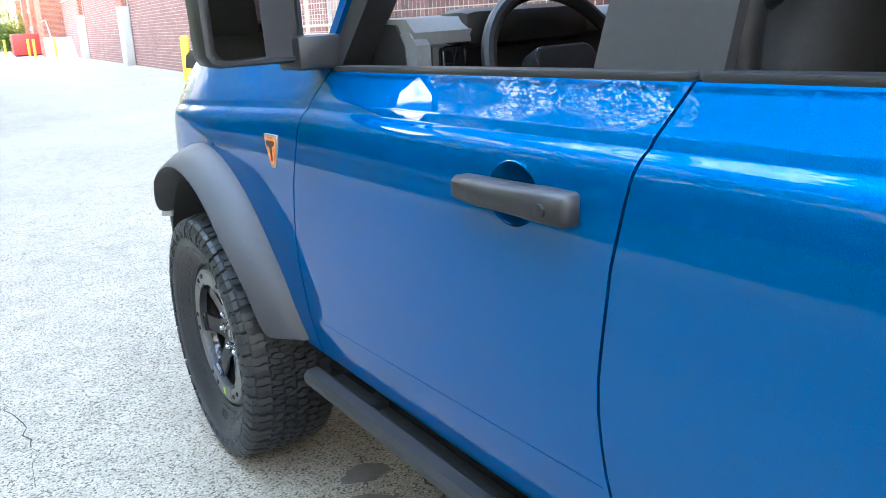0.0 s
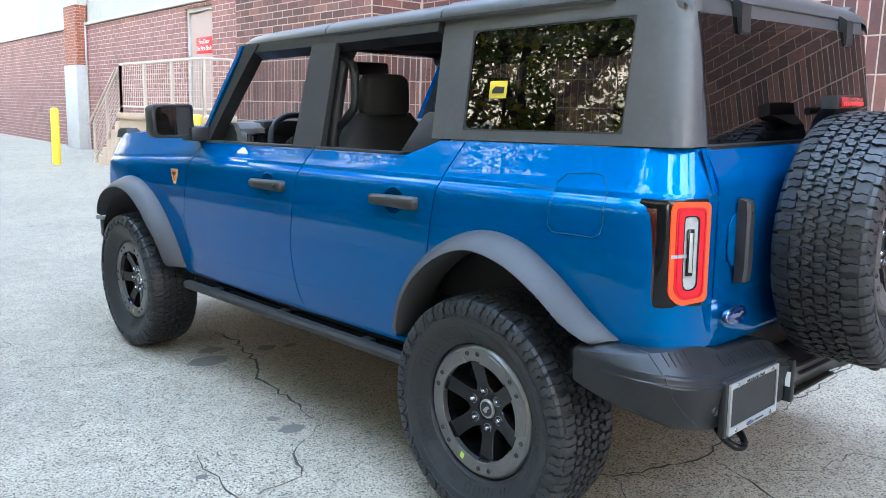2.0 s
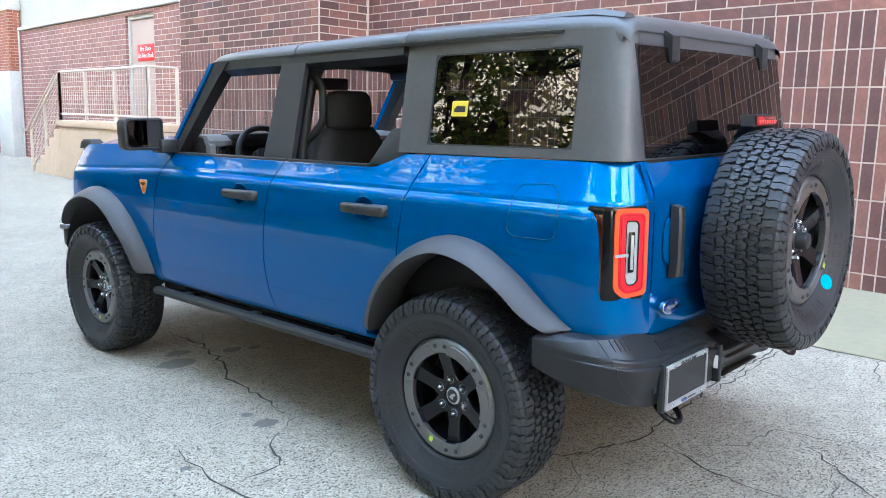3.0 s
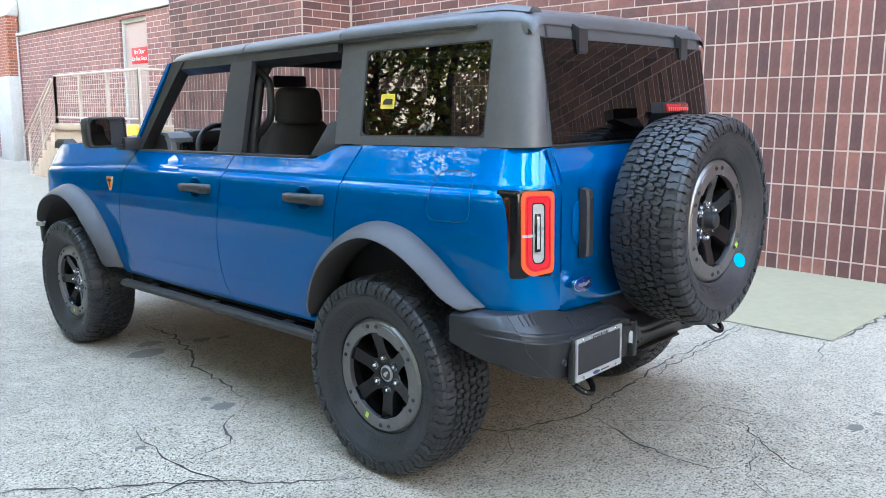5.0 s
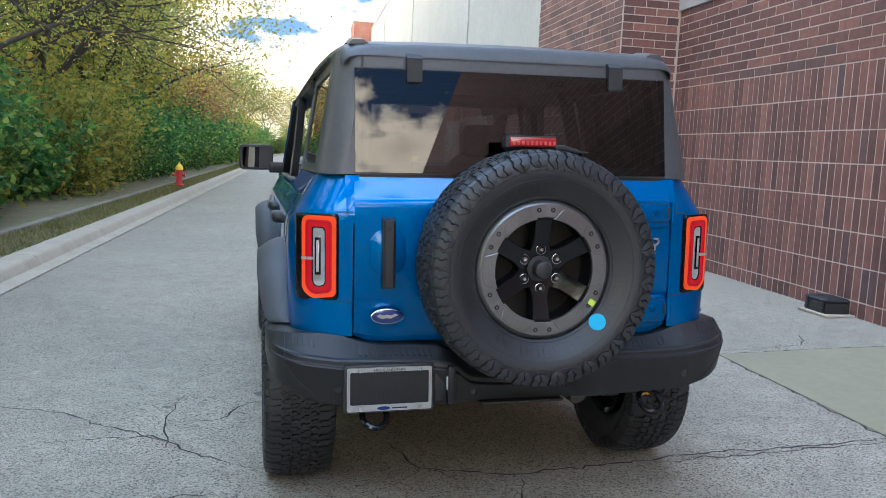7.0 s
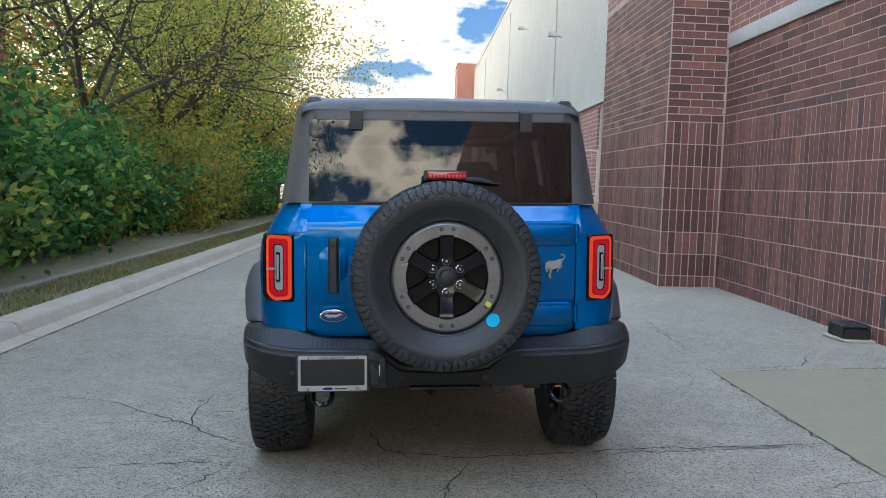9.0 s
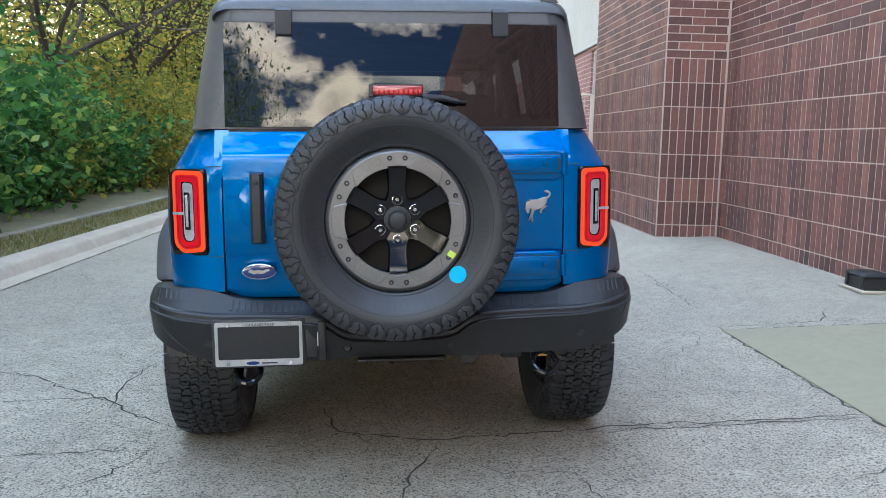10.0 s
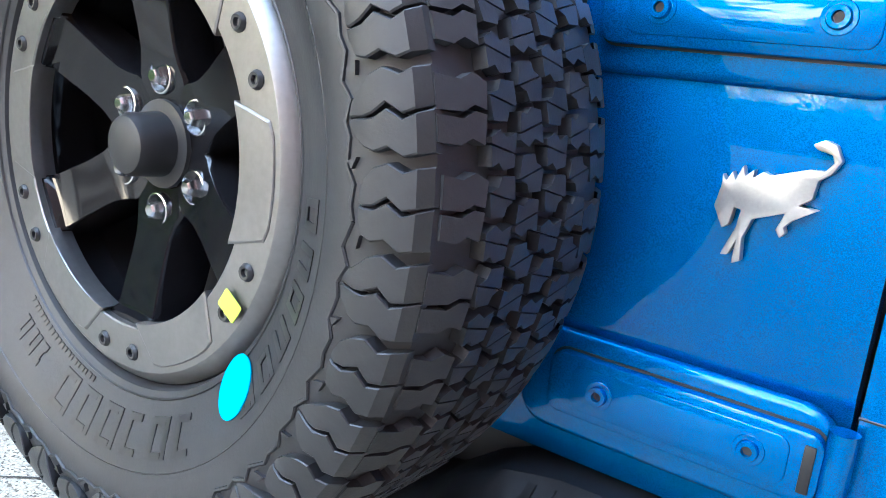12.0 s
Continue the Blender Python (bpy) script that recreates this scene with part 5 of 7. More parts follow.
    o3 = [(0.030, 0.926), (W * 0.585, 0.920), (W - 0.036, 0.940), (W - 0.036, 1.129), (W - 0.041, 1.136), (0.030, 1.134)]
    o1, o2, o3 = (eased(eased(o, 0.25, 0.010), 0.25, 0.004) for o in (o1, o2, o3))
    part("amber_outline", ring_of(o1, o2, 0.0, 0.006), LAMPORANGE, lamp)
    part("red_lens", ring_of(o2, o3, 0.0, 0.009), LAMPRED, lamp)
    ox, oz = 0.0545, 1.027
    for f0, f1 in ((0.90, 0.86),):
        outer = [(ox + (a - ox) * f0, oz + (b - oz) * (f0 * 0.4 + 0.6)) for a, b in o2]
        inner = [(ox + (a - ox) * f1, oz + (b - oz) * (f1 * 0.4 + 0.6)) for a, b in o2]
        part("lens_ridge", ring_of(outer, inner, 0.006, 0.0105), LAMPDEEP, lamp)
    part("reverse_lens", slab([(a, b) for a, b in o3], 0.001, 0.005, 0, "y", m=frame_m), LAMPWHITE, lamp)
    o4 = [(ox + (a - ox) * 0.86, oz + (b - oz) * 0.966) for a, b in o3]
    part("lens_outline", ring_of(o3, o4, 0.002, 0.0082), GLOSSBLACK, lamp)
    part("marker_bar", box(0.048, 0.070, 0.0051, 0.0115, 0.965, 1.098, 0.003, m=frame_m), GLOSSBLACK, lamp)
    part("light_strip", box(0.053, 0.064, 0.0116, 0.013, 0.975, 1.088, 0.0005, m=frame_m), LAMPWHITE, lamp)
    part("divider", box(0.070, W + 0.002, 0.0092, 0.0105, 1.018, 1.028, 0.0, m=frame_m), LAMPWHITE, lamp)
    part("side_lens", box(0.8121, 0.8145, -0.622, -0.578, 0.90, 1.155, 0.001, m=mm), LAMPDARK, lamp)
    part("side_marker", slab(ellipse(-0.600, 1.005, 0.0075, 0.0075, 14), 0.8146, 0.8156, 0, "x", m=mm), MARKERRED, lamp)


MIRROR, _nt, _b = blank("silvered mirror")
_b.inputs["Metallic"].default_value, _b.inputs["Roughness"].default_value, _b.inputs["Base Color"].default_value = 1.0, 0.01, (0.85, 0.87, 0.88, 1)
side(-1)
side(1)

# bonnet, grille, windscreen, cowl
hood = []
for k in range(13):
    y = 2.16 + (3.50 - 2.16) * k / 12
    e = half_width(y, 1.315 - nose_drop(y)) - 0.004
    zt = 1.316 - nose_drop(y) - 0.03 * max(0, (k - 11)) 
    row = [(-e, zt)] + [(-e + 0.02, zt + 0.004), (-0.55, zt + 0.016), (-0.47, zt + 0.034), (-0.2, zt + 0.040), (0, zt + 0.030), (0.2, zt + 0.040), (0.47, zt + 0.034), (0.55, zt + 0.016), (e - 0.02, zt + 0.004), (e, zt)]
    hood.append([(x, y, z) for x, z in row])
hb = loft(hood, close=False)
part("bonnet", hb, BLUE, suv)
part("grille", box(-0.66, 0.66, 3.50, 3.585, 0.82, 1.20, 0.03), BLACK, suv)
part("nose_panel", box(-0.64, 0.64, 3.46, 3.56, 1.18, 1.262, 0.02), BLUE, suv)
fb = [[(x, y0, 0.52), (x, y1, 0.54), (x, y1 + 0.02, 0.62), (x, y1, 0.74), (x, y0, 0.76)] for x, y0, y1 in ((-0.77, 3.48, 3.54), (-0.74, 3.50, 3.62), (-0.62, 3.52, 3.74), (0, 3.55, 3.78), (0.62, 3.52, 3.74), (0.74, 3.50, 3.62), (0.77, 3.48, 3.54))]
bumper_f = part("front_bumper", loft(fb), BUMPER, suv, "black front bumper")
for s in (-1, 1):
    part("bumper_end", loft([[(s * (0.80 + dx), 3.49 + dy, 0.735 + z) for dx, dy in ((-0.12, -w), (0.045, -w), (0.07, 0.0), (0.045, w), (-0.12, w))] for w, z in ((0.036, -0.016), (0.042, -0.010), (0.042, 0.008), (0.036, 0.014))]), SATIN, bumper_f, "silver bracket on the bumper end")
    part("end_cap", box(min(s * 0.70, s * 0.835), max(s * 0.70, s * 0.835), 3.462, 3.535, 0.60, 0.7175, 0.012), BLACK, bumper_f)
scr = bmesh.new()
loft([[(-0.70, 2.13, 1.300), (0, 2.20, 1.305), (0.70, 2.13, 1.300)], [(-0.655, 1.815, 1.722), (0, 1.86, 1.74), (0.655, 1.815, 1.722)]], close=False, bm=scr)
ws = part("windscreen", scr, CLEARGLASS, suv)
ws.visible_shadow = False
part("cowl", box(-0.70, 0.70, 2.08, 2.22, 1.26, 1.312, 0.01), BLACK, suv)

# roof panels and hardtop
RS = [(0.672, -0.052), (0.668, -0.030), (0.650, -0.012), (0.615, 0.002), (0.56, 0.008), (0.35, 0.014), (0.0, 0.018)]


def roof_panel(name, ys, label=""):
    rings = []
    for y, z, w in ys:
        pts = [(x * w, z + dz) for x, dz in RS] + [(-x * w, z + dz) for x, dz in reversed(RS[:-1])]
        rings.append([(x, y, zz) for x, zz in pts])
    bm = loft(rings, close=False)
    rim = bmesh.ops.extrude_edge_only(bm, edges=[e for e in bm.edges if e.is_boundary])
    for v in rim["geom"]:
        if isinstance(v, bmesh.types.BMVert):
            v.co.z -= 0.02
    return part(name, bm, GREYTOP, suv, label, 40)


roof_panel("front_roof_panel", [(1.860, 1.735, 1.0), (1.84, 1.757, 1.015), (1.79, 1.774, 1.02), (1.6, 1.784, 1.022), (1.127, 1.793, 1.022)])
roof_panel("rear_roof_panel", [(1.119, 1.793, 1.022), (0.75, 1.799, 1.020), (0.397, 1.803, 1.018)])
roof_panel("hardtop_roof", [(0.389, 1.808, 1.018), (0.1, 1.810, 1.012), (-0.2, 1.808, 1.003), (-0.45, 1.800, 0.988), (-0.535, 1.792, 0.975), (-0.575, 1.776, 0.962)])
for s in (-1, 1):
    part("roof_drip", loft([[(s * (x + dx), y, z + dz) for dx, dz in ((0, -0.008), (0.012, -0.006), (0.012, 0.004), (0, 0.006))] for x, y, z in ((0.678, 1.82, 1.726), (0.683, 1.1, 1.738), (0.680, 0.39, 1.748), (0.668, -0.2, 1.752), (0.664, -0.36, 1.750))]), BLACK, suv)
    part("roof_fin", loft([[(s * (0.585 + dx), y, z + dz) for dx, dz in ((-0.04, 0), (0.035, -0.004), (0.02, h), (-0.02, h))] for y, z, h in ((0.1, 1.812, 0.001), (-0.2, 1.812, 0.008), (-0.45, 1.806, 0.016), (-0.56, 1.788, 0.014))]), GREYTOP, suv)

edge_r = [(x * 0.962, 1.776 + dz) for x, dz in RS] + [(-x * 0.962, 1.776 + dz) for x, dz in reversed(RS[:-1])]
header = loft([[(x, -0.574, z) for x, z in edge_r], [(x, -0.586, z - 0.007) for x, z in edge_r], [(x * 0.998, -0.595, min(z - 0.020, 1.768)) for x, z in edge_r], [(x * 0.996, -0.600, min(z - 0.030, 1.742)) for x, z in edge_r]], close=False)
part("rear_header", header, GREYTOP, suv, angle=50)

# hardtop flanks and back: rings round three sides, with window openings left out
HZ = [1.319, 1.352, 1.698, 1.752]


def ht_ring(z):
    w, yr = 0.737 - 0.165 * (z - 1.318), -0.648 + 0.125 * (z - 1.318)
    half = [(w, 0.389), (w, 0.232), (w, -0.442), (w, -0.50)]
    r = 0.10
    half += [(w - r + r * math.cos(a), yr + r - r * math.sin(a)) for a in (radians(d) for d in (10, 28, 46, 64, 80, 90))]
    half += [(0.60 - 0.05 * (z - 1.318), yr)]
    full = half + [(-x, y) for x, y in reversed(half)]
    return [(x, y, z) for x, y in full]


ht = bmesh.new()
rings = [[ht.verts.new(p) for p in ht_ring(z)] for z in HZ]
nr = len(rings[0])
for j in range(3):
    for i in range(nr - 1):
        if j == 1 and i in (1, nr - 3, (nr - 2) // 2):
            continue
        ht.faces.new((rings[j][i], rings[j][i + 1], rings[j + 1][i + 1], rings[j + 1][i]))
rim = bmesh.ops.extrude_edge_only(ht, edges=[e for e in ht.edges if e.is_boundary])
for v in rim["geom"]:
    if isinstance(v, bmesh.types.BMVert):
        v.co.x *= 0.965
        v.co.y = v.co.y + 0.022 if v.co.y < -0.5 else v.co.y
hardtop = part("hardtop", ht, GREYTOP, suv, "dark grey moulded hardtop", 40)


def flat_ring(o, i, put, d0, d1):
    """A flat frame between two outlines with equally many corners."""
    return loft([[put(a, b, d0) for a, b in o], [put(a, b, d1) for a, b in o], [put(a, b, d1) for a, b in i], [put(a, b, d0) for a, b in i]], caps=False)


def square_to(rr, x0, x1, z0, z1, r):
    """Pushes a rounded outline out to the square one, corner by corner."""
    return [(min(max(cx + (a - cx) * 3, x0), x1), min(max(cz + (b - cz) * 3, z0), z1)) for a, b in rr for cx in (x1 - r if a > x1 - r else x0 + r if a < x0 + r else a,) for cz in (z1 - r if b > z1 - r else z0 + r if b < z0 + r else b,)]


for s in (-1, 1):
    rr = rounded(-0.436, 0.226, 1.357, 1.692, 0.028)
    oo = square_to(rr, -0.445, 0.235, 1.350, 1.700, 0.028)

    def side_put(a, b, d, s=s):
        return (s * (0.737 - 0.165 * (b - 1.318) - 0.006 + d), a, b)
    part("window_seal", flat_ring(oo, rr, side_put, -0.012, 0.004), BLACK, hardtop)
    g = bmesh.new()
    g.faces.new([g.verts.new(side_put(a, b, 0.0)) for a, b in rounded(-0.440, 0.230, 1.353, 1.696, 0.028)])
    q = part("quarter_window", g, GLASS, hardtop, "dark tinted quarter window")
    q.visible_shadow = False
    if s < 0:
        part("sticker", slab(rounded(0.045, 0.125, 1.462, 1.520, 0.004), 0, 0.001, 0, "x", m=Matrix(((1, 0, 0.165, -0.737 - 0.165 * 1.318 + 0.004), (0, 1, 0, 0), (0, 0, 1, 0), (0, 0, 0, 1)))), LABELYELLOW, hardtop, "yellow sticker on the window")
        part("sticker_print", slab([(0.056, 1.478), (0.110, 1.478), (0.110, 1.490), (0.096, 1.502), (0.056, 1.500)], -0.0015, 0.0, 0, "x", m=Matrix(((1, 0, 0.165, -0.737 - 0.165 * 1.318 + 0.003), (0, 1, 0, 0), (0, 0, 1, 0), (0, 0, 0, 1)))), BLACKPRINT, hardtop)


def rear_put(a, b, d):
    return (a, -0.648 + 0.125 * (b - 1.318) + 0.004 - d, b)


rr = rounded(-0.592, 0.592, 1.332, 1.692, 0.03)
oo = square_to(rr, -0.605, 0.605, 1.325, 1.700, 0.03)
part("window_seal", flat_ring(oo, rr, rear_put, -0.012, 0.004), BLACK, hardtop)
g = bmesh.new()
bow = [[g.verts.new(rear_put(x, z, 0.007 + 0.07 * (0.365 - x * x))) for x in (-0.604 + 1.208 * k / 32 for k in range(33))] for z in (1.326 + 0.369 * j / 6 for j in range(7))]
for lo, hi in zip(bow, bow[1:]):
    for k in range(32):
        g.faces.new((lo[k], lo[k + 1], hi[k + 1], hi[k]))
rw = part("rear_window", g, GLASS, hardtop, "dark tinted rear window")
rw.visible_shadow = False
for x in (-0.391, 0.388):
    h = part("glass_hinge", loft([[(x + dx, y, z) for dx in (-w, w) for _ in (0,)] + [(x + w, y + 0.03, z), (x - w, y + 0.03, z)] for w, y, z in ((0.024, -0.628, 1.645), (0.028, -0.634, 1.652), (0.028, -0.632, 1.735), (0.026, -0.606, 1.752))]), BLACK, hardtop, "black glass hinge")
# Black filler, added to stop the sky showing through under the rear window.
part("gap_filler", box(-0.600, 0.600, -0.642, -0.600, 1.292, 1.328, 0.004), BLACK, hardtop)
part("window_plate", box(-0.035, 0.02, -0.620, -0.612, 1.655, 1.675, 0.002, m=Matrix.Translation((0.17, 0, 0))), BLACK, hardtop)

# tailgate
tg = bmesh.new()
prof = [(0.708, -0.660), (0.715, -0.676), (0.74, -0.686), (0.862, -0.692), (0.872, -0.696), (0.882, -0.700), (1.05, -0.702), (1.20, -0.701), (1.222, -0.698), (1.238, -0.690), (1.255, -0.682), (1.29, -0.664), (1.309, -0.655)]
grid = []
for k in range(25):
    x = -0.611 + 1.222 * k / 24
    cut = 0.026 * max(0, (abs(x) - 0.55) / 0.06)
    grid.append([tg.verts.new((x, y + 0.006 * (abs(x) / 0.61) ** 2, z + (cut if z < 0.72 else 0.4 * cut if z < 0.75 else 0))) for z, y in prof])
for a, b in zip(grid, grid[1:]):
    for i in range(len(a) - 1):
        tg.faces.new((a[i], a[i + 1], b[i + 1], b[i]))
rim = bmesh.ops.extrude_edge_only(tg, edges=[e for e in tg.edges if e.is_boundary])
for v in rim["geom"]:
    if isinstance(v, bmesh.types.BMVert):
        v.co.y += 0.03
tailgate = part("tailgate", tg, BLUE, suv, "blue side-hinged tailgate", 28)
part("latch_recess", slab(rounded(-0.556, -0.428, 0.965, 1.125, 0.05), -0.7035, -0.70, 0.0012, "y"), BLUE, tailgate)
hr = [[(x, y, z) for x, y in ((-0.516, -0.705), (-0.514, -0.735 - b), (-0.505, -0.742 - b), (-0.479, -0.742 - b), (-0.470, -0.735 - b), (-0.468, -0.705))] for z, b in ((0.914, -0.03), (0.920, -0.004), (0.96, 0.0), (1.12, 0.0), (1.160, -0.004), (1.168, -0.03))]
th = part("handle", loft(hr), BLACK, tailgate, "black upright tailgate handle")
part("lock", lathe([(0.0, 0.0), (0.007, 0.0), (0.009, -0.004)], 14, m=Matrix.Translation((-0.492, -0.7435, 1.13)) @ pose(0, 0, 0, 0, 0, -90)), DARKMETAL, tailgate)
part("maker_badge", slab(ellipse(-0.493, 0.814, 0.061, 0.0285), -0.712, -0.694, 0.003, "y"), CHROME, tailgate, "oval blue badge with a bright rim")
part("badge_face", slab(ellipse(-0.493, 0.814, 0.0575, 0.0252), -0.7135, -0.711, 0.0005, "y"), OVAL, tailgate)
sw = [(-0.040, 0.002), (-0.030, 0.012), (-0.018, 0.006), (-0.004, 0.009), (0.012, 0.005), (0.028, 0.012), (0.040, 0.006), (0.028, 0.002), (0.012, -0.006), (-0.004, -0.004), (-0.018, -0.007), (-0.030, -0.002)]
part("badge_mark", slab([(-0.493 + a, 0.812 + b) for a, b in sw], -0.7145, -0.713, 0, "y"), SATIN, tailgate)
# plain bright emblem with slanting limbs
em = [(0.4779, 1.0059), (0.4677, 1.0246), (0.4711, 1.0432), (0.4703, 1.0539), (0.4745, 1.048), (0.4788, 1.0571), (0.4822, 1.0496), (0.4869, 1.0635), (0.4899, 1.0539), (0.4967, 1.0614), (0.4967, 1.0539), (0.5044, 1.0608), (0.5108, 1.0582), (0.5385, 1.0678), (0.5522, 1.0689), (0.5577, 1.0763), (0.5548, 1.0827), (0.5428, 1.0849), (0.5385, 1.0891), (0.5471, 1.0939), (0.5573, 1.0907), (0.5637, 1.0785), (0.5577, 1.0667), (0.5488, 1.0603), (0.5471, 1.0443), (0.5377, 1.0368), (0.5535, 1.0358), (0.5343, 1.023), (0.5292, 1.0166), (0.5317, 1.0123), (0.5274, 1.007), (0.5228, 1.0134), (0.5283, 1.0288), (0.5164, 1.024), (0.5027, 1.0187), (0.4967, 1.0005), (0.4989, 0.9803), (0.4916, 0.9765), (0.492, 0.9963), (0.4873, 0.9835), (0.4805, 0.9824), (0.4899, 1.0086), (0.4916, 1.0246), (0.4856, 1.0262), (0.4835, 1.0102)]
part("emblem", slab(em, -0.711, -0.700, 0.0011, "y"), SATIN, tailgate, "bright satin emblem")
for z0, z1 in ((1.142, 1.236), (0.775, 0.862)):
    zc = (z0 + z1) / 2
    st = part("hinge_strap", slab(rounded(0.335, 0.601, zc - 0.033, zc + 0.033, 0.016), -0.7205, -0.697, 0.0035, "y", seg=2), BLUE, tailgate, "blue hinge strap with two bolts")
    for x in (0.394, 0.541):
        seat_m = Matrix.Translation((x, -0.7222, zc)) @ pose(0, 0, 0, 0, 0, -90)
        part("bolt", lathe([(0.0045, 0.001), (0.0050, 0.0060), (0.0090, 0.0060), (0.0098, 0.0045), (0.0100, 0.0010), (0.0140, 0.0010), (0.0150, -0.001)], 18, m=seat_m), BLUE, st)
        part("socket", lathe([(0.0, 0.002), (0.0049, 0.002)], 6, m=seat_m), BLACK, st)
    part("strap_rib", slab(rounded(0.362, 0.574, zc - 0.0235, zc + 0.0235, 0.012), -0.7222, -0.7190, 0.0014, "y"), BLUE, st)
    part("knuckle", tube([(0.611, -0.712, zc - 0.040), (0.611, -0.712, zc + 0.040)], 0.0125, 12), BLUE, st)
    # Dark block on the strap, put in for the shade inside the knuckle's slot.
    part("knuckle_slot", box(0.5850, 0.5945, -0.7232, -0.70, zc - 0.022, zc + 0.022, 0.001), BUMPER, st)
    # Black slab that shows round the strap as a drawn-in shadow line.
    part("strap_seal", slab(rounded(0.3325, 0.6030, zc - 0.0355, zc + 0.0355, 0.018), -0.7102, -0.700, 0, "y"), BLACK, st)
    part("pressing", slab(rounded(0.296, 0.609, zc - 0.060, zc + 0.052, 0.034), -0.7085, -0.690, 0.0085, "y", seg=5), BLUE, tailgate)

# rear bumper
bs = [(0.918, -0.50, 0.735, 0.64), (0.908, -0.595, 0.752, 0.605), (0.875, -0.688, 0.762, 0.575), (0.80, -0.748, 0.764, 0.535), (0.70, -0.764, 0.762, 0.505), (0.66, -0.767, 0.760, 0.497), (0.36, -0.776, 0.752, 0.490), (0.30, -0.79, 0.745, 0.490), (0.25, -0.795, 0.715, 0.492), (0.20, -0.785, 0.648, 0.494), (0.12, -0.778, 0.625, 0.494), (0.0, -0.776, 0.620, 0.494)]
bs = bs + [(-x, *o) for x, *o in reversed(bs[:-1])]
stations = []
for k in range(len(bs) - 1):
    # eased between the stations, so that the corners run round without facets
    before, a, b, after = bs[max(k - 1, 0)], bs[k], bs[k + 1], bs[min(k + 2, len(bs) - 1)]
    for u in (0, 0.25, 0.5, 0.75):
        here = [a[0] + (b[0] - a[0]) * u]
        for p0, p1, p2, p3 in list(zip(before, a, b, after))[1:]:
            run = b[0] - a[0]
            m1 = run * (p2 - p0) / (b[0] - before[0])
            m2 = run * (p3 - p1) / (after[0] - a[0])
            here.append((2 * u ** 3 - 3 * u * u + 1) * p1 + (u ** 3 - 2 * u * u + u) * m1 + (3 * u * u - 2 * u ** 3) * p2 + (u ** 3 - u * u) * m2)
        stations.append(here)
stations.append(bs[-1])


def bumper_ring(x, yr, zt, zb):
    """A cut through the bumper: a ledge that falls to a lip, a crease with a bright edge, and the face below it."""
    mid = zb + (zt - zb) * 0.57
    inner = float(np.interp(abs(x), [0.0, 0.12, 0.20, 0.25, 0.30, 0.36, 0.54, 0.60, 0.66, 0.72, 0.80, 0.87, 0.918], [0.614, 0.619, 0.640, 0.676, 0.700, 0.706, 0.710, 0.726, 0.748, 0.757, 0.758, 0.755, 0.735]))
    lip = min(mid + 0.021, inner - 0.010)
    return [(x, -0.43, inner), (x, yr + 0.082, inner), (x, yr + 0.072, inner - 0.002), (x, yr + 0.024, lip + 0.007), (x, yr + 0.015, lip + 0.003), (x, yr + 0.010, lip - 0.004), (x, yr + 0.0095, mid + 0.004), (x, yr + 0.0080, mid + 0.0010), (x, yr - 0.0010, mid - 0.0025), (x, yr - 0.0028, mid - 0.0065), (x, yr + 0.001, mid - 0.016), (x, yr + 0.022, zb + 0.03), (x, yr + 0.031, zb + 0.006), (x, yr + 0.06, zb), (x, yr + 0.10, zb + 0.01), (x, -0.43, zt - 0.10)]


def on_bumper(x, k):
    """The place on the bumper's skin at a distance from the middle, a share k along the cut."""
    cs = [[float(np.interp(-x, [-q[0] for q in stations], [q[c] for q in stations])) for c in (1, 2, 3)]]
    ring = bumper_ring(x, *cs[0])
    lo = min(int(k), len(ring) - 2)
    return Vector(ring[lo]).lerp(Vector(ring[lo + 1]), k - lo)


bumper = part("rear_bumper", loft([bumper_ring(*q) for q in stations]), BUMPER, suv, "black steel rear bumper", 24)
for s in (-1, 1):
    for x in [0.335 + 0.0215 * k for k in range(13)] + [0.752 + 0.018 * k for k in range(5)]:
        w, h = (0.0060, 0.0026) if x < 0.70 else (0.0042, 0.0016)
        ends = [on_bumper(s * x, 2 + f) for f in ((0.22, 0.86) if x < 0.70 else (0.05, 0.60))]
        part("grip_rib", loft([[(p.x + dx, p.y, p.z + dz) for dx, dz in ((-w, -0.004), (-w + 0.001, h), (w - 0.001, h), (w, -0.004))] for p in ends]), BUMPER, bumper)
    joint = [on_bumper(s * x, k) for x, k in ((0.853, 0.9), (0.853, 2.0), (0.855, 3.0), (0.856, 5.0), (0.855, 7.0), (0.853, 9.0), (0.846, 10.2), (0.828, 10.5), (0.800, 10.75), (0.760, 11.0), (0.735, 11.6))]
    part("panel_joint", tube(joint, 0.0022, 6), BLACK, bumper)
    for x, k in ((0.672, 10.62), (0.185, 10.5)):
        p = on_bumper(s * x, k)
        part("sensor", lathe([(0.0, 0.006), (0.009, 0.006), (0.0095, 0.0035), (0.012, 0.0035), (0.0135, 0.006), (0.015, 0.004), (0.015, -0.004)], 18, m=Matrix.Translation((p.x, p.y + 0.002, p.z)) @ pose(0, 0, 0, 0, 0, -90)), BLACK, bumper)
    hook = [(s * 0.54 + 0.044 * math.sin(a), -0.695 - 0.042 * (1 - math.cos(a)), 0.490 - 0.032 * (1 - math.cos(a))) for a in (radians(d) for d in range(-180, 181, 15))]
    part("tow_hook", tube(hook, 0.0110, 10), GLOSSBLACK, suv, "black steel tow loop")
plate_bm = slab(rounded(-0.655, -0.332, 0.482, 0.655, 0.008), -0.777, -0.755, 0.003, "y")
part("plate_recess", plate_bm, BLACK, bumper)
plate = new("licence_plate")
plate.parent = suv
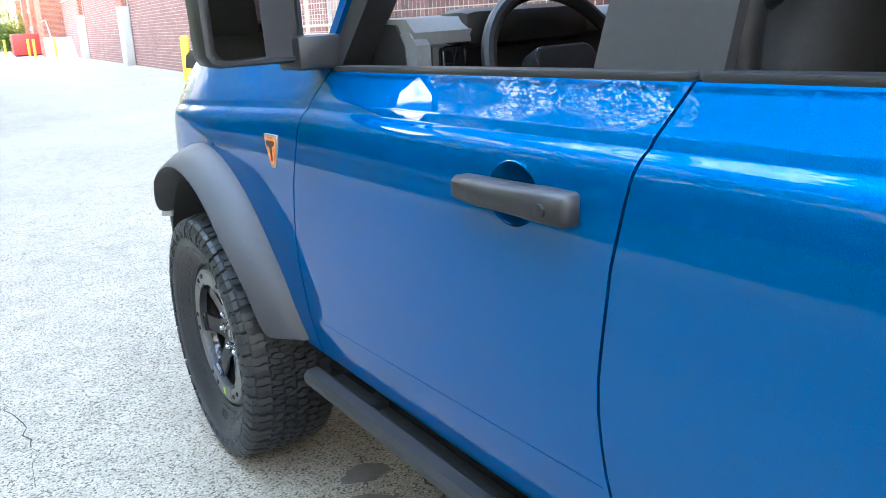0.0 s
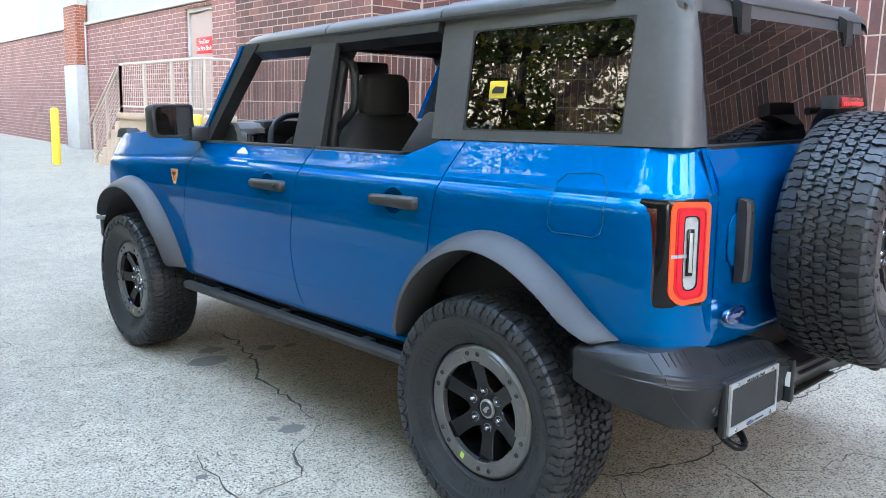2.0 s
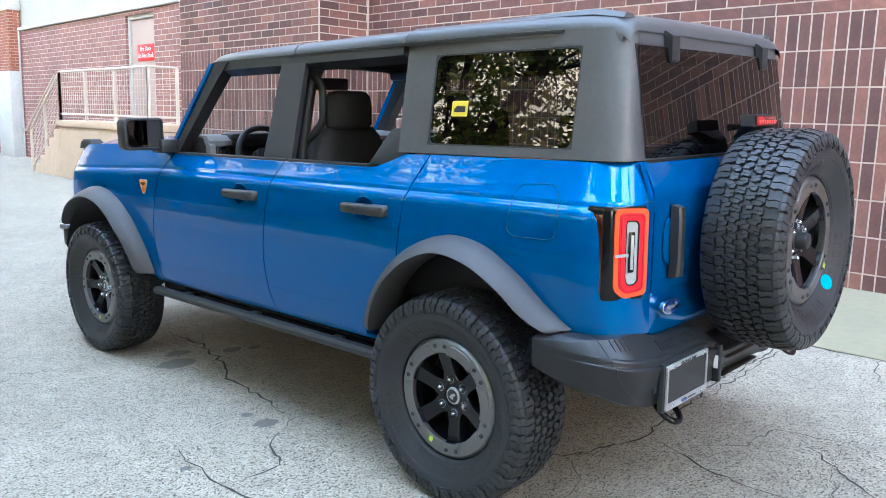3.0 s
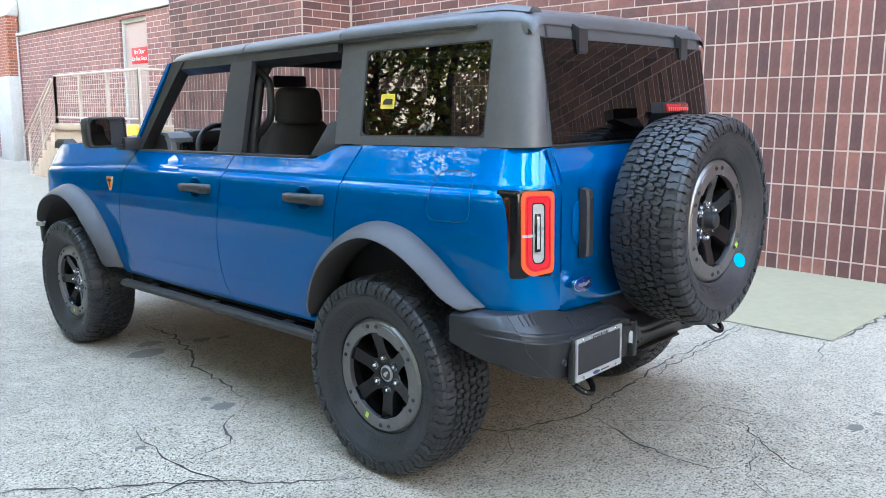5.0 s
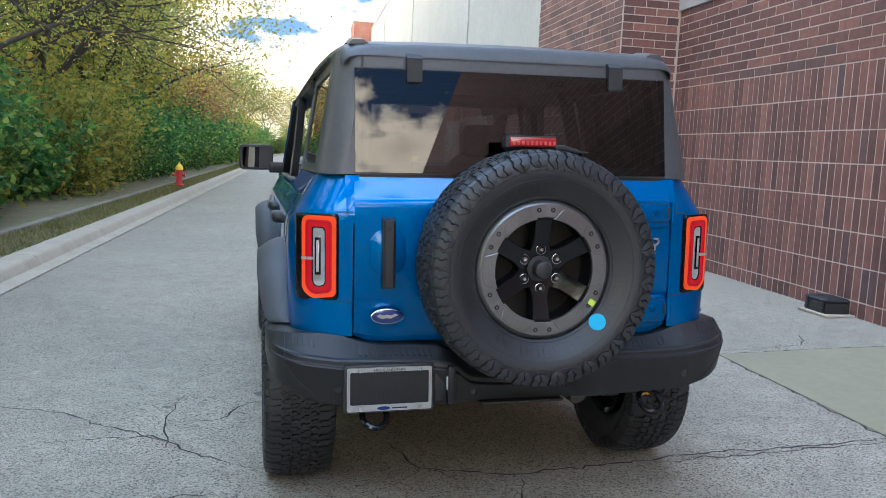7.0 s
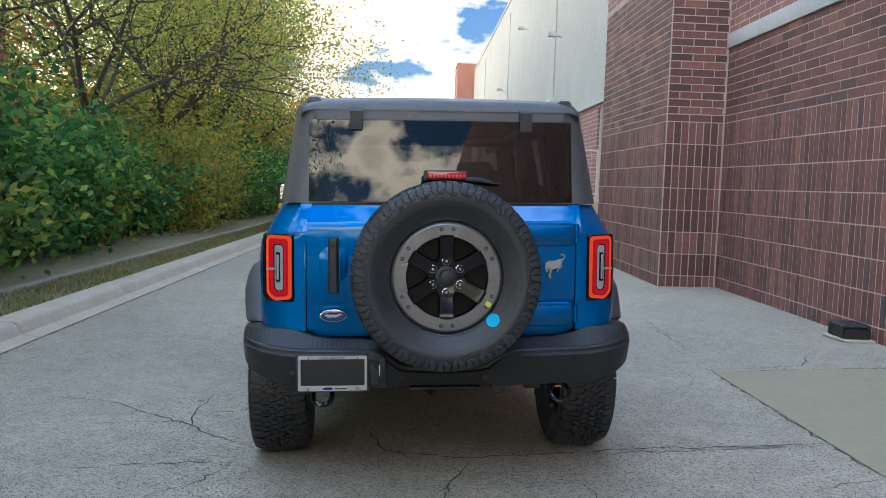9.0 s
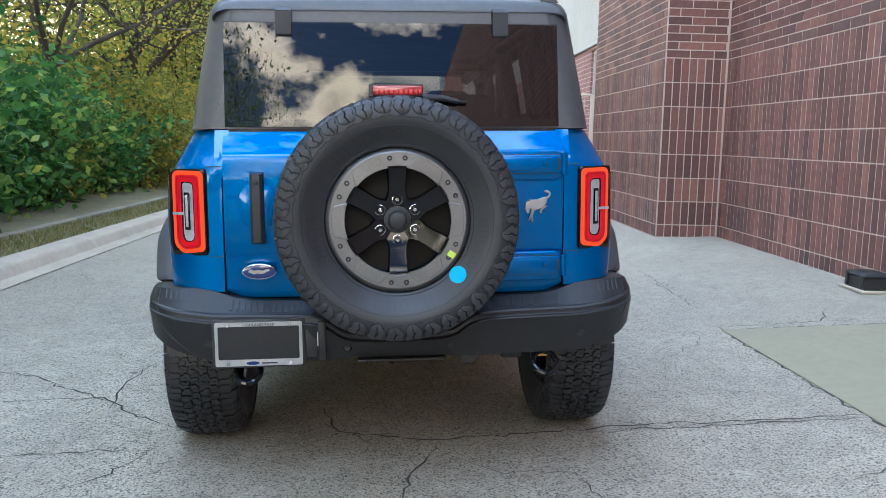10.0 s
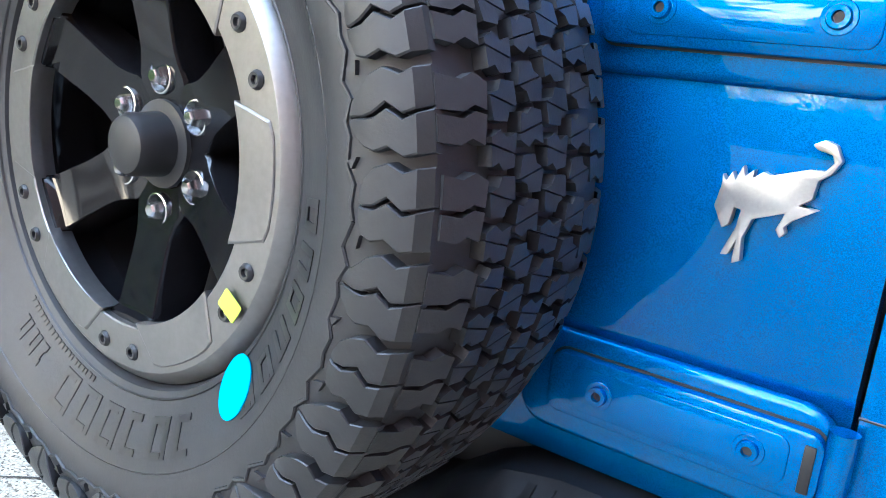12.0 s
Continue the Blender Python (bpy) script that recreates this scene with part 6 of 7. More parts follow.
tagged(plate, "dark dealer plate in a silver frame")
o = rounded(-0.6445, -0.3425, 0.490, 0.646, 0.006)
part("plate_frame", flat_ring(o, [(-0.4935 + (a + 0.4935) * 0.93, 0.572 + (b - 0.568) * 0.76) for a, b in o], lambda a, b, d: (a, -0.778 - d, b), 0.0, 0.007), PLATEMETAL, plate)
part("plate_insert", slab(rounded(-0.642, -0.345, 0.493, 0.643, 0.005), -0.7815, -0.7785, 0, "y"), BUMPER, plate)
lettering("HIGHLAND PARK", 0.0145, BLACKPRINT, plate, pose(-0.4935, -0.7855, 0.6365, 90, 0, 0), 0.0006)
part("plate_mark", slab(ellipse(-0.515, 0.500, 0.023, 0.0065), -0.7862, -0.785, 0, "y"), OVAL, plate)
part("plate_bars", box(-0.485, -0.43, -0.7858, -0.785, 0.497, 0.502), BLACKPRINT, plate)
for x, z in ((-0.60, 0.636), (-0.385, 0.636), (-0.60, 0.499), (-0.385, 0.499)):
    part("screw", lathe([(0.0, 0.003), (0.006, 0.0025), (0.007, 0.0)], 12, m=Matrix.Translation((x, -0.785, z)) @ pose(0, 0, 0, 0, 0, -90)), CHROME, plate)
part("lamp_pocket", box(-0.330, -0.288, -0.781, -0.770, 0.515, 0.640, 0.004), BLACK, bumper)
part("pocket_rib", box(-0.286, -0.258, -0.803, -0.770, 0.505, 0.645, 0.006), BUMPER, bumper)
part("plate_lamp", box(-0.2895, -0.2855, -0.799, -0.783, 0.558, 0.606, 0.001), REVERSE, bumper, "lit white lamp that faces the plate")
part("receiver_plate", box(-0.15, 0.17, -0.762, -0.70, 0.484, 0.4935, 0.003), DARKMETAL, bumper)

# high brake lamp and wiper above the spare wheel
hb_ = part("brake_lamp_stalk", loft([[(dx, y, z) for dx in (-w, w) for _ in (0,)] + [(w, y + 0.05, z), (-w, y + 0.05, z)] for w, y, z in ((0.03, -0.74, 1.30), (0.04, -0.75, 1.38), (0.085, -0.79, 1.418), (0.095, -0.80, 1.425), (0.092, -0.795, 1.466))]), BLACK, tailgate, "black stalk of the high brake lamp")
part("brake_lamp", box(-0.082, 0.090, -0.809, -0.80, 1.427, 1.461, 0.006), BRAKERED, hb_, "red high brake lamp")
for k in range(10):
    part("brake_led", box(-0.072 + 0.0165 * k, -0.062 + 0.0165 * k, -0.8105, -0.8085, 1.433, 1.446, 0.001), HYDRANTRED, hb_)
part("wiper_arm", tube([(0.09, -0.70, 1.425), (0.17, -0.69, 1.425), (0.225, -0.69, 1.412)], [0.014, 0.012, 0.009], 10), BLACK, tailgate)
part("wiper_tip", tube([(0.225, -0.69, 1.413), (0.262, -0.69, 1.411)], 0.004, 8), DARKMETAL, tailgate)
part("spare_mount", lathe([(0.12, 0.69), (0.12, 0.76), (0.07, 0.80), (0.07, 0.84)], 24, m=Matrix.Translation((-0.008, 0, 1.013)) @ pose(0, 0, 0, 0, 0, -90)), BLACK, tailgate)


# ---- wheels: the axle runs along x, the outer face looks to +x ----
def tread_lug(bm, poly, a0, r0, r1, taper=0.0022):
    """A rubber block: an outline in arc length and width, laid on the tyre at angle a0."""
    n = len(poly)
    cs, cx = sum(p[0] for p in poly) / n, sum(p[1] for p in poly) / n
    lo, hi = [], []
    for sl, x in poly:
        for r, k, out in ((r0, 0.0, lo), (r1, 1.0, hi)):
            d = math.hypot(sl - cs, x - cx) or 1
            f = 1 - taper * k / d
            a = a0 + (cs + (sl - cs) * f) / TYRE_R
            drop = 0.24 * max(0.0, abs(cx + (x - cx) * f) - 0.085)
            out.append(bm.verts.new((cx + (x - cx) * f, (r - drop) * math.cos(a), (r - drop) * math.sin(a))))
    bm.faces.new(hi)
    for i in range(n):
        j = (i + 1) % n
        bm.faces.new((lo[i], lo[j], hi[j], hi[i]))


def wall_x(r):
    """How far the tyre's wall stands out at a radius."""
    return float(np.interp(r, [0.236, 0.262, 0.285, 0.31, 0.33, 0.345, 0.362, 0.384, 0.396], [0.094, 0.1065, 0.121, 0.1345, 0.1395, 0.139, 0.134, 0.124, 0.117]))


def cut_half(poly, nx, ny, d):
    """The part of an outline on one side of a line."""
    out = []
    for (a, b), (c, e) in zip(poly, poly[1:] + poly[:1]):
        p, q = a * nx + b * ny - d, c * nx + e * ny - d
        if p >= 0:
            out.append((a, b))
        if (p >= 0) != (q >= 0):
            t = p / (p - q)
            out.append((a + (c - a) * t, b + (e - b) * t))
    return out


def side_lug(bm, a0, sgn, long):
    """A shoulder lug that runs down the tyre's wall in a bent finger, split by a V-shaped groove."""
    rows = [(0.3945, -0.0305, 0.0305, 0.001, 0.0045, 0.0010), (0.3885, -0.0315, 0.0295, -0.001, 0.0125, 0.0014), (0.3800, -0.0340, 0.0260, -0.004, 0.0122, 0.0024), (0.3700, -0.0265, 0.0330, 0.004, 0.0115, 0.0030),
            (0.3600, -0.0300, 0.0290, -0.002, 0.0095, 0.0022), (0.3515, -0.0265, 0.0200, -0.003, 0.0070, 0.0004)]
    rows += [(0.3430, -0.0170, 0.0120, -0.002, 0.0040, 0.0002), (0.3385, -0.0095, 0.0030, -0.003, 0.0022, 0.0002)] if long else [(0.3470, -0.0120, 0.0080, -0.002, 0.0045, 0.0002)]
    for half in (0, 1):
        grid = []
        for r, sl, sr, c, proud, gap in rows:
            sl, sr = sl * 0.91, sr * 0.91
            lo, hi = (sl, c - gap / 2) if half == 0 else (c + gap / 2, sr)
            edge = []
            for q, d in ((lo, -0.003), (lo + 0.0006, proud - 0.0012), (lo + 0.0020, proud), (hi - 0.0012, proud), (hi - 0.0002, proud - 0.0012), (hi, -0.003)):
                a = a0 + sgn * q / 0.385
                edge.append(bm.verts.new((sgn * (wall_x(r) + d), r * math.cos(a), r * math.sin(a))))
            grid.append(edge)
        for u, v in zip(grid, grid[1:]):
            for k in range(5):
                bm.faces.new((u[k], u[k + 1], v[k + 1], v[k]))
        bm.faces.new(grid[-1])
        bm.faces.new(grid[0])


def make_wheel():
    w = new("wheel")
    w.parent = suv
    tagged(w, "black six-spoke alloy wheel with a knobbly all-terrain tyre")
    ty = bmesh.new()
    prof = [(0.226, 0.06), (0.236, 0.072), (0.2385, 0.088), (0.241, 0.0945), (0.25, 0.100), (0.262, 0.1065), (0.274, 0.1135), (0.285, 0.121), (0.298, 0.1285), (0.31, 0.1345), (0.322, 0.1385), (0.332, 0.1398), (0.345, 0.139), (0.362, 0.134), (0.384, 0.124), (0.391, 0.116), (0.393, 0.09), (0.394, 0.0)]
    lathe(prof + [(r, -x) for r, x in reversed(prof[:-1])], 96, bm=ty)
    tyre = part("tyre", ty, RUBBER, w, "black all-terrain tyre", 30)
    n = 38
    pitch = 2 * math.pi / n
    mid = [(-0.026, -0.031), (0.002, -0.034), (0.008, -0.013), (0.0285, -0.008), (0.026, 0.029), (-0.005, 0.032), (-0.010, 0.011), (-0.0295, 0.006)]
    bl = bmesh.new()

    def blocks(outline, da, dx, flip):
        """A tread block cut in two by a bent sipe."""
        for sg in (1, -1):
            half = cut_half([(p * 1.01, x * 1.00) for p, x in outline], sg * 0.97, sg * 0.24, 0.0004)
            pl = [((-p if flip else p), x + dx) for p, x in half]
            tread_lug(bl, pl[::-1] if flip else pl, da, 0.391, TYRE_R, 0.0009)

    for k in range(n):
        a = k * pitch
        first = [(-0.0145, -0.015), (0.003, -0.0175), (0.0075, -0.007), (0.0148, -0.004), (0.0135, 0.0145), (-0.004, 0.0175), (-0.0075, 0.007), (-0.0152, 0.003)]
        second = [(-0.012, -0.0165), (0.013, -0.0135), (0.0152, 0.002), (0.009, 0.0085), (0.0115, 0.0165), (-0.009, 0.0175), (-0.0145, 0.006), (-0.0085, -0.004)]
        for row, dx in enumerate((-0.0565, -0.019, 0.019, 0.0565)):
            for half in (0, 1):
                blocks(first if (half + row) % 2 else second, a + pitch * (0.5 * half + (0.0, 0.29, 0.06, 0.33)[row]), dx, row % 2 == 1)
        for sx, off in ((1, 0.25), (-1, 0.75)):
            odd = (k % 2) == (1 if sx > 0 else 0)
            ext = 0.122 if odd else 0.117
            halves = ([(-0.028, 0.078), (-0.004, 0.075), (-0.001, 0.088), (-0.006, 0.099), (-0.003, ext), (-0.024, ext), (-0.028, 0.102), (-0.023, 0.091)],
                      [(-0.0015, 0.075), (0.020, 0.073), (0.0275, 0.088), (0.0225, 0.100), (0.0265, ext), (-0.0005, ext), (-0.0035, 0.099), (0.0015, 0.088)])
            for h_ in halves:
                pl = [(p * 0.91, sx * x) for p, x in h_]
                tread_lug(bl, pl if sx > 0 else pl[::-1], a + pitch * off, 0.386, TYRE_R - 0.0012, 0.0012)
            side_lug(bl, a + pitch * off, sx, odd)
            foot = [(0.028, 0.3475), (0.0335, 0.3400), (0.0385, 0.3490)] if odd else [(0.024, 0.3400), (0.030, 0.3365), (0.033, 0.3445)]
            tops = [bl.verts.new((sx * (wall_x(r) + 0.004), r * math.cos(a + pitch * off + sx * q / 0.385), r * math.sin(a + pitch * off + sx * q / 0.385))) for q, r in foot]
            low = [bl.verts.new((sx * (wall_x(r) - 0.002), r * math.cos(a + pitch * off + sx * q / 0.385), r * math.sin(a + pitch * off + sx * q / 0.385))) for q, r in foot]
            bl.faces.new(tops)
            for e in range(3):
                bl.faces.new((low[e], low[(e + 1) % 3], tops[(e + 1) % 3], tops[e]))
    # a zigzag ridge where the lugs end on the wall
    for sx, off in ((1, 0.25), (-1, 0.75)):
        line = []
        for k in range(n):
            odd = (k % 2) == (1 if sx > 0 else 0)
            for q, r in ((-0.016, 0.3365 if odd else 0.3405), (-0.004, 0.3335 if odd else 0.3375), (0.012, 0.3400), (0.026, 0.3335)):
                a = (k + off) * pitch + sx * q / 0.385
                line.append((sx * (wall_x(r) + 0.0008), r * math.cos(a), r * math.sin(a)))
        tube(line + line[:1], 0.0019, 6, bm=bl)
    tb = part("tread", bl, RUBBER, tyre, angle=25)
    tagged(tb, kind="stuff")
    # raised outlined bars where the wall is lettered, and fine rings
    bars = bmesh.new()

    def wall_patch(b0, b1, r0, r1, up, slant):
        vs = []
        for xx in (-0.001, up):
            vs.append([bars.verts.new((wall_x(r) + xx, r * math.cos(q + slant * (r - 0.28)), r * math.sin(q + slant * (r - 0.28)))) for q, r in ((b0, r0), (b1, r0), (b1, r1), (b0, r1))])
        bars.faces.new(vs[1])
        for e in range(4):
            bars.faces.new((vs[0][e], vs[0][(e + 1) % 4], vs[1][(e + 1) % 4], vs[1][e]))

    rnd_l = random.Random(8)
    for a0, a1, r0, r1, m in ((86, 152, 0.262, 0.297, 7), (-42, 2, 0.264, 0.295, 6), (-108, -56, 0.262, 0.297, 6), (-127, -113, 0.266, 0.286, 3), (176, 214, 0.264, 0.295, 5)):
        for i in range(m):
            c0, c1 = radians(a0 + (a1 - a0) * (i + 0.10) / m), radians(a0 + (a1 - a0) * (i + 0.78) / m)
            th, tr = 0.0065 / 0.28, 0.006
            wall_patch(c0, c0 + th, r0, r1, 0.0013, 0.6)
            if rnd_l.random() < 0.75:
                wall_patch(c1 - th, c1, r0, r1, 0.0013, 0.6)
            wall_patch(c0 + th, c1 - th, r1 - tr, r1, 0.0013, 0.6)
            if rnd_l.random() < 0.7:
                wall_patch(c0 + th, c1 - th, r0, r0 + tr, 0.0013, 0.6)
    for a0, a1, r0 in ((40, 80, 0.300), (50, 74, 0.290), (230, 262, 0.252), (20, 36, 0.304)):
        m = int((a1 - a0) / 1.6)
        for i in range(m):
            c0 = radians(a0 + 1.6 * i)
            wall_patch(c0, c0 + radians(rnd_l.uniform(0.7, 1.2)), r0, r0 + 0.005, 0.0007, 0.0)
    for r in (0.2475, 0.3085):
        lathe([(r - 0.0012, wall_x(r - 0.0012) - 0.0005), (r, wall_x(r) + 0.0008), (r + 0.0012, wall_x(r + 0.0012) - 0.0005)], 96, bm=bars)
    tagged(part("moulded_relief", bars, RUBBERLETTER, tyre), kind="stuff")

    rim = part("rim", lathe([(0.228, 0.068), (0.205, 0.086), (0.196, 0.06), (0.188, 0.0), (0.186, -0.06), (0.200, -0.10), (0.222, -0.108)], 64), GLOSSBLACK, w, "gloss black alloy rim")
    part("back_plate", lathe([(0.186, -0.035), (0.06, -0.03), (0.0, -0.03)], 40), DARKMETAL, rim)
    for k in range(6):
        m = Matrix.Rotation(radians(60 * k), 4, "X")
        prof_s = [(0.040, 0.038, 0.054, 0.0), (0.066, 0.0375, 0.058, 0.0), (0.078, 0.0325, 0.061, 0.004), (0.092, 0.0290, 0.064, 0.008), (0.115, 0.0285, 0.069, 0.012), (0.14, 0.0300, 0.075, 0.020), (0.166, 0.0315, 0.081, 0.030), (0.170, 0.0315, 0.0825, 0.034), (0.173, 0.0320, 0.0905, 0.036), (0.186, 0.0330, 0.0925, 0.038), (0.190, 0.0330, 0.0900, 0.038)]
        rings = []
        for r, hw, x1, x0 in prof_s:
            rings.append([(x0, -hw * 1.08, r), (x1 - 0.0035, -hw, r), (x1, -hw * 0.92, r), (x1 - 0.001, 0, r), (x1, hw * 0.92, r), (x1 - 0.0035, hw, r), (x0, hw * 1.08, r)])
        part("spoke", loft(rings, m=m), GLOSSBLACK, rim, angle=35)
        nut = Matrix.Rotation(radians(60 * k), 4, "X") @ Matrix.Translation((0, 0, 0.0665))
        nb = lathe([(0.0, 0.0695), (0.006, 0.069), (0.0095, 0.064), (0.0099, 0.048)], 6, m=nut)
        lathe([(0.0145, 0.052), (0.0160, 0.0605), (0.0175, 0.0600), (0.0185, 0.052)], 16, bm=nb, m=nut)
        part("wheel_nut", nb, CHROME, rim)
    part("hub", lathe([(0.0, 0.050), (0.050, 0.050), (0.056, 0.046), (0.058, 0.02), (0.058, -0.02)], 32), GLOSSBLACK, rim)
    ring = part("ring", lathe([(0.1785, 0.074), (0.1785, 0.0975), (0.1800, 0.0990), (0.2220, 0.0990), (0.2240, 0.0980), (0.2335, 0.0895), (0.2365, 0.0845), (0.2365, 0.066)], 96), RING, w, "dark grey alloy ring with bolts", 18)
    for k in range(6):
        a0 = 60 * k + 30
        pts_o, pts_i = [], []
        for i in range(9):
            t = -1 + 2 * i / 8
            pts_o.append((0.2160 + (-0.003 if abs(t) == 1 else 0), radians(a0 + 13.5 * t)))
            pts_i.append((0.1735, radians(a0 + 20.5 * t)))
        lo = [[(x, r * math.sin(a), r * math.cos(a)) for r, a in pts_o + pts_i[::-1]] for x in (0.088, 0.0997, 0.1008)]
        cen = [sum(p[i] for p in lo[2]) / len(lo[2]) for i in range(3)]
        lo[2] = [(p[0], cen[1] + (p[1] - cen[1]) * 0.96, cen[2] + (p[2] - cen[2]) * 0.96) for p in lo[2]]
        part("pad", loft(lo), RING, ring, angle=20)
        for off in (-7.0, 7.0):
            a = radians(60 * k + off)
            m = Matrix.Translation((0, 0.2045 * math.sin(a), 0.2045 * math.cos(a)))
            part("ring_bolt", lathe([(0.0, 0.0985), (0.0035, 0.0985), (0.004, 0.1025), (0.0065, 0.103), (0.0085, 0.100), (0.0085, 0.097)], 12, m=m), BLACK, ring)
    return w


wheel = make_wheel()
WX = 0.782
wheel.matrix_basis = Matrix.Translation((-WX, 0, TYRE_R)) @ pose(0, 0, 0, 0, 0, 180) @ Matrix.Rotation(radians(8), 4, "X")
others = [Matrix.Translation((-WX, WB, TYRE_R)) @ pose(0, 0, 0, 0, 0, 180) @ Matrix.Rotation(radians(31), 4, "X"),
          Matrix.Translation((WX, 0, TYRE_R)) @ Matrix.Rotation(radians(17), 4, "X"), Matrix.Translation((WX, WB, TYRE_R)) @ Matrix.Rotation(radians(50), 4, "X")]
wheels = [wheel] + [copy_thing(wheel, m) for m in others]
for wl_ in wheels:
    part("centre_cap", lathe([(0.0, 0.0585), (0.030, 0.058), (0.033, 0.055), (0.034, 0.05)], 28), SATIN, wl_)
    part("cap_face", lathe([(0.0, 0.0595), (0.026, 0.059), (0.027, 0.0575)], 28), BLACKPRINT, wl_)
    part("cap_mark", slab([(-0.016, -0.004), (-0.004, 0.006), (0.012, 0.012), (0.018, 0.004), (0.006, -0.002), (0.002, -0.014), (-0.006, -0.012)], 0.0596, 0.0603, 0, "x"), SATIN, wl_)
    part("label", slab(rounded(-0.009, 0.009, -0.012, 0.012, 0.002), 0.1035, 0.104, 0, "x", m=Matrix.Rotation(radians(150), 4, "X") @ Matrix.Translation((0, 0, 0.192))), LIME, wl_, "lime sticker")
spare = copy_thing(wheel, Matrix.Translation((-0.008, -0.892, 1.013)) @ pose(0, 0, 0, 0, 0, -90))
for o in [o for o in spare.children if o.name.split(".")[0] in ("centre_cap", "cap_face", "cap_mark", "label")]:
    bpy.data.objects.remove(o)
spare.name = "spare_wheel"
tagged(spare, "spare wheel with a black alloy rim and knobbly tyre, mounted on the tailgate")
part("spindle_cap", lathe([(0.0, 0.100), (0.021, 0.100), (0.0275, 0.097), (0.0305, 0.091), (0.0325, 0.060), (0.044, 0.058), (0.046, 0.045)], 28), BLACK, spare)
part("label", slab(rounded(-0.010, 0.010, -0.0125, 0.0125, 0.002), 0.1035, 0.1042, 0, "x", m=Matrix.Rotation(radians(-123), 4, "X") @ Matrix.Translation((0, 0, 0.207))), LIME, spare, "lime sticker")
part("dot", slab(ellipse(0, 0, 0.029, 0.029, 32), 0.0005, 0.0016, 0, "x", m=Matrix.Rotation(radians(-132.8), 4, "X") @ Matrix.Translation((0.1095, 0, 0.264)) @ pose(0, 0, 0, 0, 29, 0)), DOTBLUE, spare, "round bright blue sticker")

# ---- underside ----
part("floor_pan", box(-0.60, 0.60, -0.60, 3.3, 0.50, 0.60, 0.02), BOUNCEPAN, suv)
part("inner_body", box(-0.62, 0.62, -0.64, 2.2, 0.60, 0.72), BLACK, suv)
for s in (-1, 1):
    part("frame_rail", box(min(s * 0.40, s * 0.48), max(s * 0.40, s * 0.48), -0.60, 3.4, 0.44, 0.52, 0.01), DARKMETAL, suv)
    part("damper", tube([(s * 0.52, -0.18, 0.34), (s * 0.46, -0.12, 0.72)], 0.032, 12), GOLDEN, suv)
    part("tow_bracket", box(s * 0.54 - 0.017, s * 0.54 + 0.017, -0.700, -0.60, 0.470, 0.492, 0.004), GOLDEN if s > 0 else DARKMETAL, suv)
    part("quarter_trim", box(min(s * 0.60, s * 0.69), max(s * 0.60, s * 0.69), -0.60, 0.44, 0.72, 1.31, 0.02), BLACK, suv)
part("rear_axle", tube([(-0.70, 0, 0.40), (-0.12, 0, 0.40), (0.0, 0, 0.40), (0.12, 0, 0.40), (0.70, 0, 0.40)], [0.042, 0.045, 0.13, 0.045, 0.042], 14), DARKMETAL, suv)
part("front_axle", tube([(-0.70, WB, 0.40), (0.70, WB, 0.40)], 0.04, 10), DARKMETAL, suv)
pipe = part("exhaust", tube([(0.24, 0.6, 0.47), (0.25, -0.40, 0.47), (0.256, -0.55, 0.468), (0.262, -0.66, 0.462)], 0.026, 16), DARKMETAL, suv, "dull metal exhaust pipe")
part("pipe_mouth", loft([[(0.262 + 0.034 * k * math.cos(a), y, 0.470 + 0.022 * k * math.sin(a)) for a in (2 * math.pi * i / 20 for i in range(20))] for k, y in ((0.95, -0.60), (1.0, -0.69), (0.92, -0.692), (0.90, -0.684))]), FLARE, pipe)
part("spare_heat_shield", box(-0.12, 0.16, -0.55, -0.30, 0.42, 0.49, 0.03), DARKMETAL, suv)

# ---- inside ----
dash = [[(x, y, z) for y, z in ((2.12, 0.80), (1.92, 0.84), (1.88, 1.00), (1.92, 1.18), (1.93, 1.30), (1.96, 1.342), (2.06, 1.350), (2.10, 1.31))] for x in (-0.69, -0.6, -0.15, 0.0, 0.6, 0.69)]
dashb = part("dashboard", loft(dash), BLACK, suv, "dark dashboard with a grey top", 50)
part("dash_top", loft([[(x, y, z) for y, z in ((1.90, 1.300), (1.895, 1.325), (1.925, 1.352), (2.06, 1.358), (2.10, 1.330), (2.08, 1.315), (1.93, 1.318))] for x in (-0.685, -0.665, -0.62, 0.62, 0.665, 0.685)]), DASHGREY, dashb, "grey padded dash top", 50)
part("end_panel", loft([[(x, y, z) for y, z in ((1.885, 1.10), (1.885, 1.30), (1.91, 1.325), (1.95, 1.325), (1.95, 1.10))] for x in (-0.688, -0.655)]), DASHGREY, dashb)
for vx0 in (-0.64, 0.575):
    part("vent_frame", box(vx0, vx0 + 0.065, 1.868, 1.884, 1.12, 1.295, 0.012), GLOSSBLACK, dashb)
part("radio_panel", box(-0.13, 0.13, 1.872, 1.884, 1.00, 1.08, 0.008), DASHGREY, dashb)
part("instrument_hood", box(-0.56, -0.20, 1.89, 2.02, 1.285, 1.368, 0.03), BLACK, dashb)
part("screen", box(-0.14, 0.14, 1.905, 1.925, 1.10, 1.25, 0.01), GLOSSBLACK, dashb)
part("vent", box(-0.655, -0.60, 1.88, 1.93, 1.12, 1.30, 0.012), BLACK, dashb)
part("vent", box(0.60, 0.655, 1.88, 1.93, 1.12, 1.30, 0.012), BLACK, dashb)
wheel_c, tilt = (-0.385, 1.79, 1.222), pose(0, 0, 0, -24, 0, 0)
sm = Matrix.Translation(wheel_c) @ tilt
